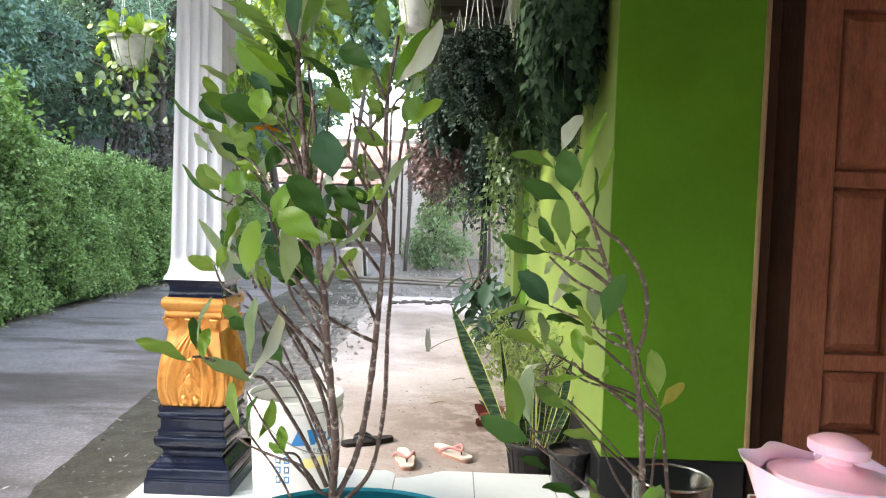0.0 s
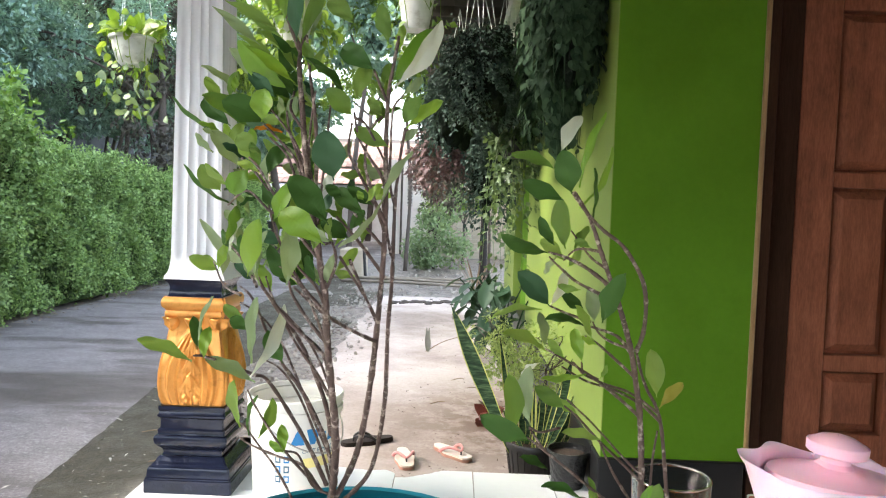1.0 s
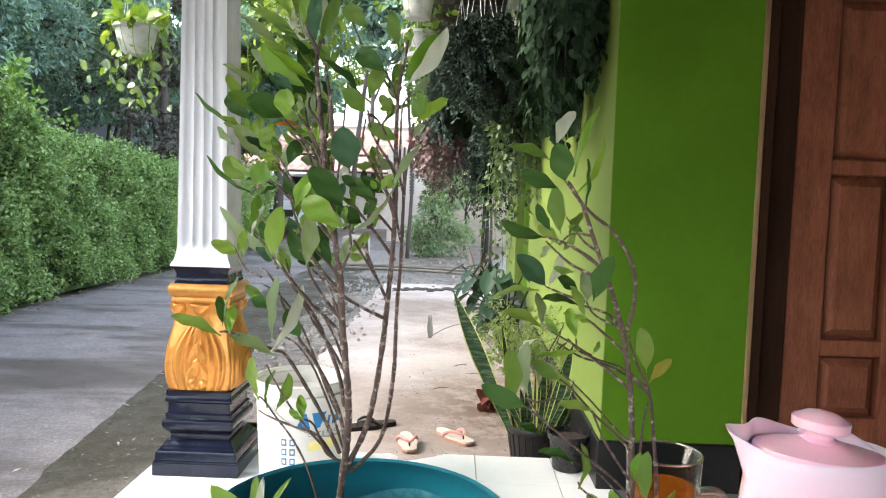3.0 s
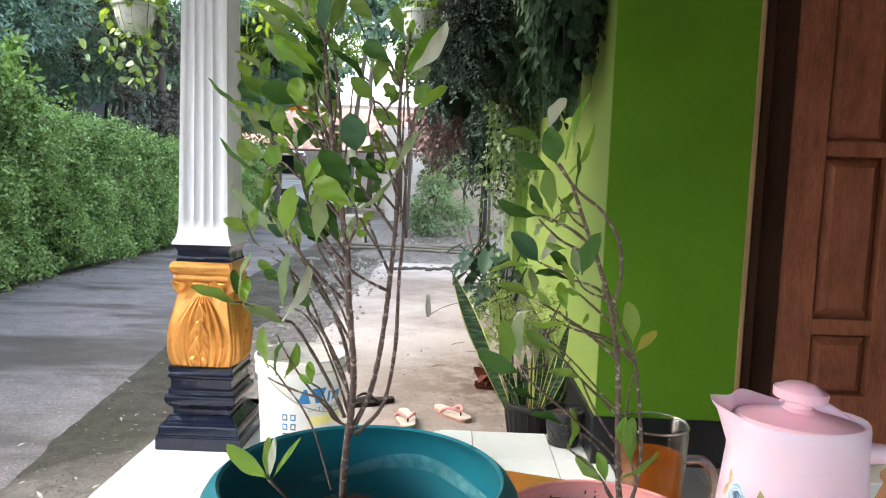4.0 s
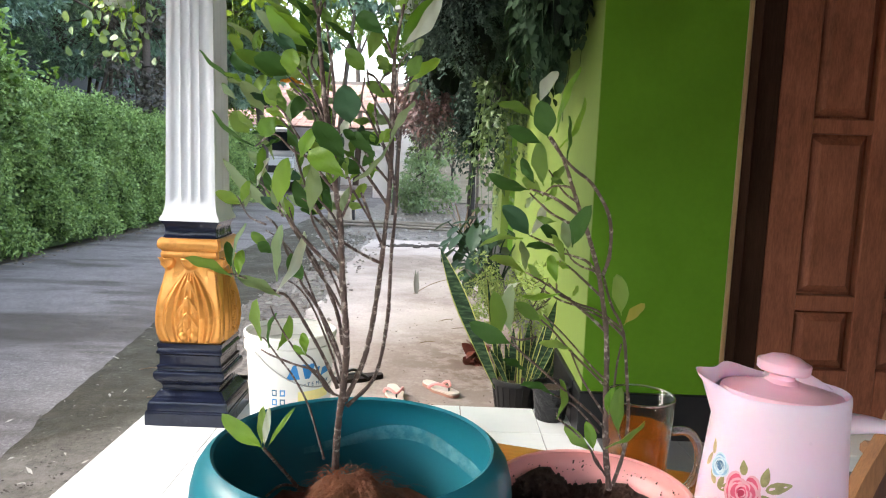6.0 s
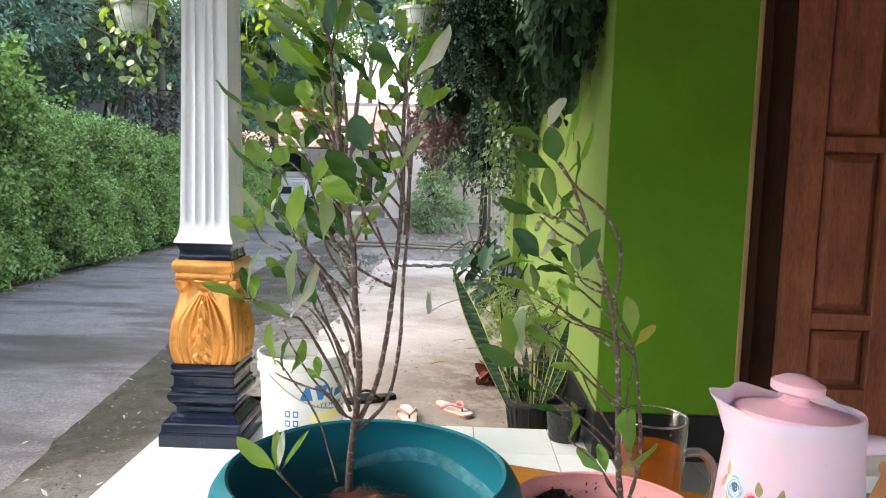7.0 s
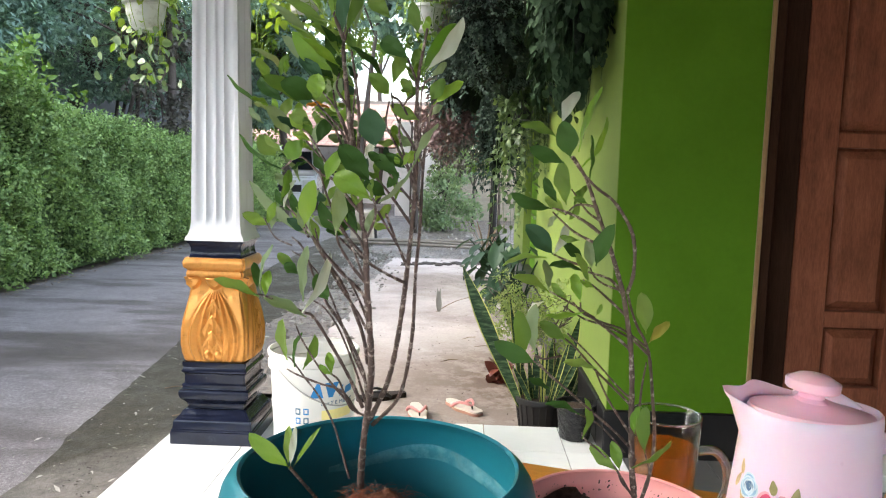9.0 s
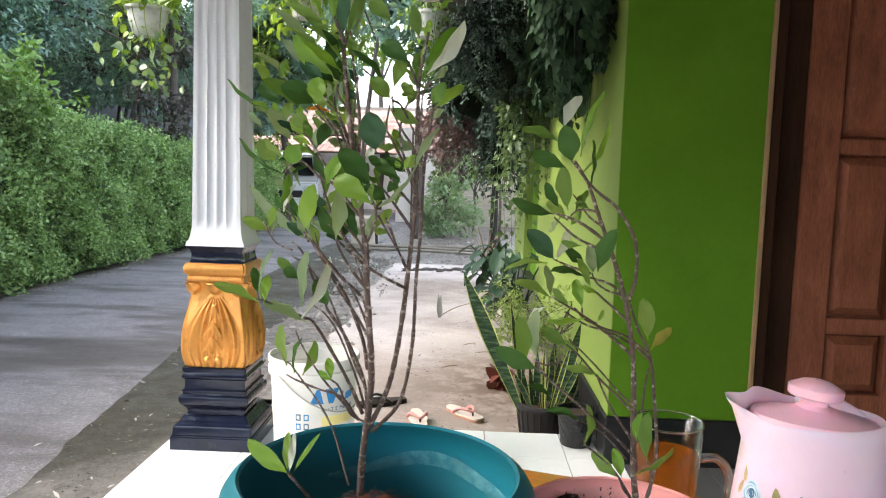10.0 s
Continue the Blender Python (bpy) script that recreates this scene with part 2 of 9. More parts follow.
L_HEDGE = leaf_mat("hedge_leaf", (0.04, 0.11, 0.03), (0.54, 0.74, 0.32), 0.32, 0.5, 0.3)
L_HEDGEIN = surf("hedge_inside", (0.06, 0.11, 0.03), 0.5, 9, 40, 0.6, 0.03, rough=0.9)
# leaf colour lifted and blued to hold the haze over the trees
L_TREE = leaf_mat("tree_leaf", (0.06, 0.14, 0.125), (0.42, 0.6, 0.53), 0.36)
L_TREE2 = leaf_mat("bright_tree_leaf", (0.05, 0.12, 0.02), (0.24, 0.36, 0.06), 0.4)
L_VINE = leaf_mat("pothos_leaf", (0.09, 0.2, 0.02), (0.38, 0.5, 0.09), 0.35, 0.35)
L_VINESHOOT = leaf_mat("bright_shoot_leaf", (0.09, 0.2, 0.04), (0.3, 0.46, 0.12), 0.35, 0.4)
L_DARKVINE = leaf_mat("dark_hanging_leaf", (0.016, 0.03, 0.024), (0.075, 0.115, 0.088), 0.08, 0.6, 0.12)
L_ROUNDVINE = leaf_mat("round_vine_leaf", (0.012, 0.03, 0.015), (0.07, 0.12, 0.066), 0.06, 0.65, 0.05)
L_MAROON = leaf_mat("maroon_leaf", (0.06, 0.03, 0.03), (0.24, 0.14, 0.13), 0.2)
L_CREEPER = leaf_mat("creeper_leaf", (0.035, 0.04, 0.035), (0.19, 0.175, 0.15), 0.2)
L_DRY = leaf_mat("dry_leaf", (0.14, 0.09, 0.06), (0.36, 0.26, 0.19), 0.2)
L_SHRUB = leaf_mat("shrub_leaf", (0.04, 0.085, 0.04), (0.19, 0.27, 0.13), 0.35)
L_BUSH = leaf_mat("pale_bush_leaf", (0.1, 0.17, 0.09), (0.36, 0.48, 0.27), 0.35)
L_FERN = leaf_mat("fern_leaf", (0.12, 0.2, 0.06), (0.4, 0.48, 0.2), 0.45)
L_ALO = leaf_mat("taro_leaf", (0.012, 0.034, 0.02), (0.05, 0.095, 0.055), 0.15, 0.45, 0.15, island=False)
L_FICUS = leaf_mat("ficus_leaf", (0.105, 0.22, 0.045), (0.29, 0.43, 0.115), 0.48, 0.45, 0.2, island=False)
# dark leaf green, lowered further to stand in for shaded leaves
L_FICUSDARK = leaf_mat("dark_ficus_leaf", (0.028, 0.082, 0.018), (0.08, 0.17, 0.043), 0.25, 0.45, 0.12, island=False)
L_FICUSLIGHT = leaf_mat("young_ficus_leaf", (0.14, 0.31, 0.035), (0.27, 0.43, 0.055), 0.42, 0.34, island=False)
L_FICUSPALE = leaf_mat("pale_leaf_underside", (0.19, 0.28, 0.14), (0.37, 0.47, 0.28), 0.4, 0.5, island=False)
L_ORANGE = leaf_mat("withered_orange_leaf", (0.6, 0.2, 0.01), (0.75, 0.32, 0.02), 0.3, 0.5, island=False)
M_DARKBARK = surf("black_wet_bark", (0.022, 0.018, 0.015), 0.4, 4, 40, 0.7, 0.02, rough=0.9)
L_GREYLEAF = leaf_mat("grey_dead_leaf", (0.2, 0.2, 0.18), (0.34, 0.33, 0.3), 0.2, 0.7)

# ---- builders ----
def mesh_of(name, bm, mat, smooth=False):
    me = bpy.data.meshes.new(name)
    bm.normal_update()
    bm.to_mesh(me)
    bm.free()
    if mat:
        me.materials.append(mat)
    if smooth:
        me.polygons.foreach_set("use_smooth", [True] * len(me.polygons))
        if smooth is not True:
            me.set_sharp_from_angle(angle=radians(smooth))
    return me


def part(name, bm, mat, parent=None, label="", smooth=False, kind=""):
    ob = new(name, mesh_of(name, bm, mat, smooth))
    ob.parent = parent
    return tagged(ob, label, kind=kind)


def thing(name, label, category, at=(0, 0, 0), group="", turn=0.0, kind=""):
    ob = new(name)
    ob.empty_display_size = 0.05
    ob.matrix_world = pose(*at, 0, 0, turn)
    return tagged(ob, label, category, group, kind)


def box(bm, lo, hi, bev=0.0, seg=1):
    c = [(a + b) / 2 for a, b in zip(lo, hi)]
    s = [max(1e-4, b - a) for a, b in zip(lo, hi)]
    r = bmesh.ops.create_cube(bm, size=1.0, matrix=Matrix.LocRotScale(c, None, s))
    if bev:
        es = {e for v in r["verts"] for e in v.link_edges}
        bmesh.ops.bevel(bm, geom=list(es), offset=bev, segments=seg, affect='EDGES', profile=0.6)
    return bm


def boxed(lo, hi, bev=0.0, seg=1):
    return box(bmesh.new(), lo, hi, bev, seg)


def lathe(profile, seg=48, at=(0, 0, 0), bm=None, oval=1.0):
    bm = bm or bmesh.new()
    rings = []
    for r, z in profile:
        if r < 1e-5:
            rings.append([bm.verts.new((at[0], at[1], at[2] + z))])
        else:
            rings.append([bm.verts.new((at[0] + r * math.cos(a), at[1] + oval * r * math.sin(a), at[2] + z))
                          for a in (2 * math.pi * i / seg for i in range(seg))])
    for a, b in zip(rings, rings[1:]):
        for i in range(seg):
            j = (i + 1) % seg
            f = [a[i % len(a)], a[j % len(a)], b[j % len(b)], b[i % len(b)]]
            f = list(dict.fromkeys(f))
            if len(f) > 2:
                bm.faces.new(f)
    return bm


def smooth_line(pts, n=6):
    """A soft curve through points (Catmull-Rom)."""
    p = [Vector(q) for q in pts]
    p = [2 * p[0] - p[1]] + p + [2 * p[-1] - p[-2]]
    out = []
    for i in range(1, len(p) - 2):
        for k in range(n):
            t = k / n
            a, b, c, d = p[i - 1], p[i], p[i + 1], p[i + 2]
            out.append(0.5 * ((2 * b) + (c - a) * t + (2 * a - 5 * b + 4 * c - d) * t * t + (3 * b - a - 3 * c + d) * t ** 3))
    out.append(p[-2])
    return out


def tube(pts, r0, r1=None, seg=6, bm=None, n=5, knots=0.0):
    """A tapered round rod along a soft curve, with knots if wanted."""
    bm = bm or bmesh.new()
    line = smooth_line(pts, n) if len(pts) > 2 and n > 1 else [Vector(q) for q in pts]
    r1 = r0 if r1 is None else r1
    prev, m = None, len(line)
    side = None
    for i, p in enumerate(line):
        d = (line[min(i + 1, m - 1)] - line[max(i - 1, 0)]).normalized()
        if side is None:
            side = d.orthogonal().normalized()
        side = (side - d * side.dot(d)).normalized()
        up = d.cross(side)
        r = r0 + (r1 - r0) * i / max(1, m - 1)
        if knots:
            r *= 1 + knots * (random.random() - 0.35)
        ring = [bm.verts.new(p + r * (math.cos(a) * side + math.sin(a) * up)) for a in (2 * math.pi * k / seg for k in range(seg))]
        if prev:
            for k in range(seg):
                bm.faces.new((prev[k], prev[(k + 1) % seg], ring[(k + 1) % seg], ring[k]))
        else:
            bm.faces.new(ring[::-1])
        prev = ring
    bm.faces.new(prev)
    return bm


def leaf_arrays(P, D, N, L, W):
    """Six-cornered folded leaves from arrays of foot, direction, normal, length, width."""
    D = D / np.linalg.norm(D, axis=1, keepdims=True)
    S = np.cross(D, N)
    S /= np.linalg.norm(S, axis=1, keepdims=True) + 1e-9
    N = np.cross(S, D)
    L, W = L[:, None], W[:, None]
    v = np.stack([P, P + D * L * 0.4 - S * W * 0.5 + N * W * 0.12, P + D * L * 0.45 - N * W * 0.08,
                  P + D * L * 0.4 + S * W * 0.5 + N * W * 0.12, P + D * L - N * W * 0.15], 1)
    n = len(P)
    base = np.arange(n)[:, None, None] * 5
    f = np.array([[0, 2, 1], [0, 3, 2], [1, 2, 4], [2, 3, 4]])[None] + base
    return v.reshape(-1, 3), f.reshape(-1, 3)


def round_arrays(P, D, N, L, W):
    """Rounded, cupped leaves: eight corners round a sunken middle."""
    D = D / np.linalg.norm(D, axis=1, keepdims=True)
    S = np.cross(D, N)
    S /= np.linalg.norm(S, axis=1, keepdims=True) + 1e-9
    N = np.cross(S, D)
    L, W = L[:, None], W[:, None]
    v = [P + D * L * 0.45 - N * W * 0.1]
    for t, w in ((0.0, 0.0), (0.12, 0.34), (0.42, 0.5), (0.76, 0.34), (1.0, 0.0), (0.76, -0.34), (0.42, -0.5), (0.12, -0.34)):
        v.append(P + D * L * t + S * W * w + N * W * (0.25 * abs(w) - 0.25 * t * t))
    v = np.stack(v, 1)
    f = np.array([[0, 1 + i, 1 + (i + 1) % 8] for i in range(8)])[None] + np.arange(len(P))[:, None, None] * 9
    return v.reshape(-1, 3), f.reshape(-1, 3)


def leaf_mesh(name, P, D, N, L, W, mat, rounded=False):
    v, f = (round_arrays if rounded else leaf_arrays)(P, D, N, L, W)
    me = bpy.data.meshes.new(name)
    me.vertices.add(len(v))
    me.vertices.foreach_set("co", v.ravel())
    me.loops.add(len(f) * 3)
    me.loops.foreach_set("vertex_index", f.ravel().astype(np.int32))
    me.polygons.add(len(f))
    me.polygons.foreach_set("loop_start", np.arange(0, len(f) * 3, 3, dtype=np.int32))
    me.update()
    me.validate()
    me.materials.append(mat)
    return me


def unit(n, rng):
    v = rng.normal(size=(n, 3))
    return v / np.linalg.norm(v, axis=1, keepdims=True)


def clumps(rng, centres, radii, n, size, flat=0.8, droop=0.3, slim=0.5):
    """Leaves in uneven clumps: centres (k,3), radii (k,), n leaves in all."""
    k = rng.choice(len(centres), n, p=radii ** 2 / (radii ** 2).sum())
    u = unit(n, rng)
    rad = radii[k] * rng.uniform(0.35, 1.0, n) ** 0.45
    P = centres[k] + u * rad[:, None] * np.array([1, 1, flat])
    D = u * 0.7 + unit(n, rng) * 0.8 + np.array([0, 0, -droop])
    N = unit(n, rng) * 0.7 + np.array([0, 0, 0.8]) + u * 0.3
    L = size * rng.uniform(0.6, 1.3, n)
    return P, D, N, L, L * slim * rng.uniform(0.8, 1.2, n)


def leafy(name, mat, parent, arrays, label="", rounded=False):
    ob = new(name, leaf_mesh(name, *arrays, mat, rounded))
    ob.parent = parent
    return tagged(ob, label)


def sheet(name, lo, hi, z, mat, nx=1, ny=1, wave=0.0, label="", edge=0.0, west=None):
    """A level sheet of the setting with gentle unevenness and ragged sides; west: the line of its west side, x for each y."""
    bm = bmesh.new()
    g = [[None] * (ny + 1) for _ in range(nx + 1)]
    for i in range(nx + 1):
        for j in range(ny + 1):
            y = lo[1] + (hi[1] - lo[1]) * j / ny
            x0 = west(y) if west else lo[0]
            x = x0 + (hi[0] - x0) * i / nx
            zz = z + wave * noise.noise((x * 1.1, y * 1.1, 3.1))
            if i in (0, nx):
                x += edge * (noise.noise((1.7 * y, 5.0 + i, 0)) + 0.6 * noise.noise((7 * y, 2.0 + i, 0)))
            if j in (0, ny):
                y += edge * (noise.noise((2.7 * x, 9.0 + j, 0)) + 0.6 * noise.noise((8 * x, 1.0 + j, 0)))
            g[i][j] = bm.verts.new((x, y, zz))
    for i in range(nx):
        for j in range(ny):
            bm.faces.new((g[i][j], g[i + 1][j], g[i + 1][j + 1], g[i][j + 1]))
    return tagged(part(name, bm, mat, smooth=True), label, kind="structure")

# ---- setting: ground, porch, house ----
GZ = -0.12
sheet("ground", (-400, -400), (400, 400), GZ - 0.03, M_DIRT, label="grey-brown bare soil around the alley")
sheet("road", (-3.98, -14), (-1.2, 60), GZ, M_ASPHALT, 8, 600, 0.004, "wet grey asphalt alley with darker damp bands", 0.05)
sheet("verge", (-1.76, -14), (-1.0, 12), GZ + 0.004, M_MOSS, 8, 520, 0.004, "mossy wet cement strip beside the asphalt", 0.03, lambda y: max(-2.2, min(-1.25, -1.57 - 0.115 * (y - 2.44))))
sheet("gravel_strip", (-1.4, 3.6), (-0.7, 16), GZ + 0.006, M_MUD, 14, 120, 0.02, "wet muddy gravel strip beside the concrete path", 0.05)
sheet("pavement", (-0.92, 2.6), (0.6, 9.4), GZ + 0.016, M_CONCRETE, 16, 80, 0.008, "pale damp concrete path with brown stains", 0.06)
sheet("yard", (-2.0, 9.5), (3.2, 17.5), GZ - 0.004, M_MUD, 30, 60, 0.04, "muddy yard of rubble and earth", 0.12)

# porch floor
fb = boxed((-1.11, -1.75, -0.4), (3.6, 2.84, -0.006))
box(fb, (-1.11, 2.841, -0.4), (3.6, 2.925, -0.035))
part("floor", fb, M_GROUT)
floor = bpy.data.objects["floor"]
tagged(floor, "porch floor of white glazed tiles with a charcoal border", "floor", kind="structure")


def floor_tile(x0, y0, x1, y1, mat, store={}):
    g = 0.0015
    key = (round(x1 - x0, 3), round(y1 - y0, 3), mat.name)
    if key not in store:
        store[key] = mesh_of("tile", boxed((g, g, -0.008), (x1 - x0 - g, y1 - y0 - g, 0.0), 0.0012), mat)
    ob = new("tile", store[key])
    ob.location, ob.parent = (x0, y0, 0), floor


xs = [-1.112, -0.8, -0.5, -0.2, 0.1, 0.4, 0.603]
ys = [2.665 - 0.3 * k for k in range(14, -1, -1)] + [2.937]
for x0, x1 in zip(xs, xs[1:]):
    for y0, y1 in zip(ys, ys[1:]):
        if not (x1 > 0.55 and y1 > 2.7) and not (y1 > 2.7 and -0.6 < x0 < 0.0):
            floor_tile(x0, y0, x1, y1, M_TILE)
floor_tile(0.4, 2.665, 0.535, 2.937, M_TILE)
# two tiles at the step have broken, ragged edges
random.seed(33)
for x0, x1, rim in ((-0.5, -0.2, ((0.0, 0.272), (0.07, 0.272), (0.13, 0.256), (0.2, 0.25), (0.264, 0.257), (0.297, 0.222))),
                    (-0.2, 0.1, ((0.0, 0.183), (0.05, 0.188), (0.09, 0.209), (0.142, 0.245), (0.179, 0.272), (0.297, 0.272)))):
    edge = [(0.0015, 0.0015)]
    for (ax, ay), (bx, by) in zip(rim, rim[1:]):
        m = 1 if ay == by else 4
        edge += [(max(0.0015, ax + (bx - ax) * k / m), ay + (by - ay) * k / m + (random.uniform(-0.004, 0.004) if m > 1 else 0.0)) for k in range(m)]
    edge += [rim[-1], (x1 - x0 - 0.0015, 0.0015)]
    bt = bmesh.new()
    hi, lo = [bt.verts.new((x, y, 0.0)) for x, y in edge], [bt.verts.new((x, y, -0.008)) for x, y in edge]
    bt.faces.new(hi[::-1])
    bt.faces.new(lo)
    for k in range(len(edge)):
        bt.faces.new((hi[k], hi[(k + 1) % len(edge)], lo[(k + 1) % len(edge)], lo[k]))
    bmesh.ops.recalc_face_normals(bt, faces=bt.faces[:])
    ob = part("tile", bt, M_TILE, floor)
    ob.location = (x0, 2.665, 0)
for i in range(10):
    for j in range(14):
        floor_tile(0.603 + 0.3 * i, 2.645 - 0.3 * (j + 1), 0.903 + 0.3 * i, 2.645 - 0.3 * j, M_DTILE)

# house: front wall with the door opening, side wall along the path
WALL_Y, SIDE_X, TOP = 2.65, 0.54, 2.75
DOOR_L, DOOR_R, DOOR_TOP = 1.04, 2.0, 2.12
bm = boxed((SIDE_X, WALL_Y, 0.176), (DOOR_L, WALL_Y + 0.14, TOP))
box(bm, (DOOR_L, WALL_Y, DOOR_TOP), (DOOR_R, WALL_Y + 0.14, TOP))
box(bm, (DOOR_R, WALL_Y, 0.176), (3.6, WALL_Y + 0.14, TOP))
tagged(part("wall_front", bm, M_GREEN), "green painted plaster house front, coloured darker for its shade", kind="structure")
bm = boxed((SIDE_X - 0.003, WALL_Y + 0.0005, 0.176), (SIDE_X - 0.0005, WALL_Y + 0.1415, TOP))
box(bm, (SIDE_X, WALL_Y + 0.142, 0.176), (SIDE_X + 0.14, 5.6, TOP))
box(bm, (SIDE_X, 6.85, 0.176), (SIDE_X + 0.14, 8.1, TOP))
tagged(part("wall_side", bm, M_LIME), "green side wall of the house along the path, coloured paler as lit", kind="structure")
tagged(part("wall_recess", boxed((SIDE_X + 0.07, 5.602, 0.176), (SIDE_X + 0.14, 6.848, TOP)), M_GREEN), "darker green recessed bay of the side wall", kind="structure")
bm = boxed((SIDE_X - 0.012, WALL_Y - 0.012, -0.1), (DOOR_L - 0.002, WALL_Y + 0.13, 0.174), 0.004)
box(bm, (DOOR_R + 0.002, WALL_Y - 0.012, -0.1), (3.6, WALL_Y + 0.13, 0.174), 0.004)
box(bm, (SIDE_X - 0.012, WALL_Y + 0.132, -0.2), (SIDE_X + 0.13, 8.1, 0.174), 0.004)
tagged(part("baseboard", bm, M_PLINTH), "black painted plinth at the foot of the wall", kind="structure")
# walls and ceiling out of view, added to shape the light in the porch
tagged(part("wall_back_unseen", boxed((2.4, -1.7, -0.2), (3.7, -1.6, TOP)), M_HOUSE), "unseen cream wall behind the viewer, added to limit light", kind="structure")
tagged(part("wall_east_unseen", boxed((3.6, -1.6, -0.2), (3.7, 2.65, TOP)), M_HOUSE), "unseen cream wall added to close the porch and bounce light", kind="structure")
tagged(part("ceiling", boxed((-1.35, -1.75, TOP), (3.7, 3.05, TOP + 0.04)), M_CEIL), "unseen grey porch ceiling, added to shade the porch", kind="structure")

# deep beams out of view, added to keep skylight off the upper walls
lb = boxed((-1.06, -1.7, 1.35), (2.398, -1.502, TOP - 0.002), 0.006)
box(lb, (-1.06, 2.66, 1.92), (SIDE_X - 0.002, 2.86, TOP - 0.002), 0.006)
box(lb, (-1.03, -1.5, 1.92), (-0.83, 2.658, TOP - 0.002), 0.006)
tagged(part("trim_unseen", lb, M_WHITE), "unseen deep beams under the ceiling, added to hold back light", kind="structure")

# low eave out of view, added to cut the skylight entering the porch
ob = bmesh.new()
vs = [ob.verts.new(p) for p in ((-2.05, -1.9, 1.98), (-2.05, 3.3, 1.98), (-1.0, 3.3, 2.82), (-1.0, -1.9, 2.82), (-2.05, -1.9, 2.03), (-2.05, 3.3, 2.03), (-1.0, 3.3, 2.87), (-1.0, -1.9, 2.87))]
for f in ((0, 1, 2, 3), (7, 6, 5, 4), (4, 5, 1, 0), (5, 6, 2, 1), (6, 7, 3, 2), (7, 4, 0, 3)):
    ob.faces.new([vs[i] for i in f])
tagged(part("roof_2", ob, M_RAFTER), "unseen dark sloping eave towards the road, added to limit skylight", "roof", kind="structure")

# door in its frame
door = tagged(new("door_1"), "closed panelled teak door in a dark frame", "door", kind="structure")
fr = boxed((DOOR_L + 0.014, WALL_Y + 0.004, 0.0), (DOOR_L + 0.052, WALL_Y + 0.2, DOOR_TOP), 0.003)
box(fr, (DOOR_L + 0.052, WALL_Y + 0.075, 0.0), (DOOR_L + 0.163, WALL_Y + 0.2, DOOR_TOP), 0.004)
box(fr, (DOOR_R - 0.05, WALL_Y + 0.004, 0.0), (DOOR_R, WALL_Y + 0.2, DOOR_TOP), 0.003)
box(fr, (DOOR_L + 0.052, WALL_Y + 0.004, DOOR_TOP - 0.05), (DOOR_R - 0.05, WALL_Y + 0.2, DOOR_TOP), 0.003)
part("door_frame", fr, M_FRAME, door, "dark brown wooden door frame")
part("frame_edge", boxed((DOOR_L - 0.004, WALL_Y - 0.008, 0.18), (DOOR_L + 0.013, WALL_Y + 0.02, DOOR_TOP), 0.003), M_TRIM, door, "worn pale wooden edge strip")
DY = WALL_Y + 0.09
LX = 1.206
leafbm = bmesh.new()
stiles = [(LX, 1.342), (1.562, 1.672), (1.862, 1.99)]
rails = [(0.01, 0.262), (0.49, 0.55), (1.15, 1.205), (1.77, 1.83), (2.0, 2.07)]
for a, c in stiles:
    box(leafbm, (a, DY, 0.01), (c, DY + 0.045, 2.07), 0.004)
for (a, c), (d, e) in zip(stiles, stiles[1:]):
    for lo, hi in rails:
        box(leafbm, (c - 0.001, DY + 0.001, lo), (d + 0.001, DY + 0.044, hi), 0.003)
box(leafbm, (LX + 0.01, DY + 0.0465, 0.02), (1.98, DY + 0.06, 2.06))
leaf_ob = part("door_leaf", leafbm, M_DOOR, door)
for (a, c), (d, e) in zip(stiles, stiles[1:]):
    for (l0, h0), (l1, h1) in zip(rails, rails[1:]):
        pb = bmesh.new()
        x0, x1, z0, z1 = c + 0.012, d - 0.012, h0 + 0.011, l1 - 0.011
        o = [pb.verts.new((x, DY + 0.03, z)) for x, z in ((x0, z0), (x1, z0), (x1, z1), (x0, z1))]
        k = 0.028
        q = [pb.verts.new((x, DY + 0.004, z)) for x, z in ((x0 + k, z0 + k), (x1 - k, z0 + k), (x1 - k, z1 - k), (x0 + k, z1 - k))]
        r = [pb.verts.new((v.co.x, DY + 0.04, v.co.z)) for v in o]
        pb.faces.new(q)
        pb.faces.new(r[::-1])
        for i in range(4):
            j = (i + 1) % 4
            pb.faces.new((o[i], o[j], q[j], q[i]))
            pb.faces.new((r[i], r[j], o[j], o[i]))
        part("door_panel", pb, M_DOOR, leaf_ob)
part("threshold", boxed((DOOR_L + 0.02, WALL_Y - 0.24, 0.001), (DOOR_R + 0.1, WALL_Y + 0.09, 0.06), 0.004), M_TILE, door, "white tiled door step")
part("step_edge", boxed((DOOR_L + 0.016, WALL_Y - 0.246, 0.05), (DOOR_L + 0.04, WALL_Y - 0.02, 0.064), 0.003), surf("red_step_edge", (0.3, 0.05, 0.03), rough=0.4), door, "red edge strip of the step")

# eave over the path
eave = tagged(new("roof_1"), "dark underside of a tiled eave over the path", "roof", kind="structure")
for i in range(14):
    y = 3.3 + 0.55 * i
    part("rafter", boxed((-0.32, y, 2.42), (0.9, y + 0.06, 2.5), 0.004), M_RAFTER, eave)
for i in range(6):
    x = -0.3 + 0.2 * i
    part("batten", boxed((x, 3.1, 2.502), (x + 0.035, 10.6, 2.53)), M_RAFTER, eave)
part("roof_deck", boxed((-0.4, 3.06, 2.531), (1.0, 10.6, 2.58)), M_RAFTER, eave)
part("fascia", boxed((0.3, 3.2, 2.3), (0.36, 7.0, 2.4), 0.004), M_POTW, eave, "pale painted beam under the eave")

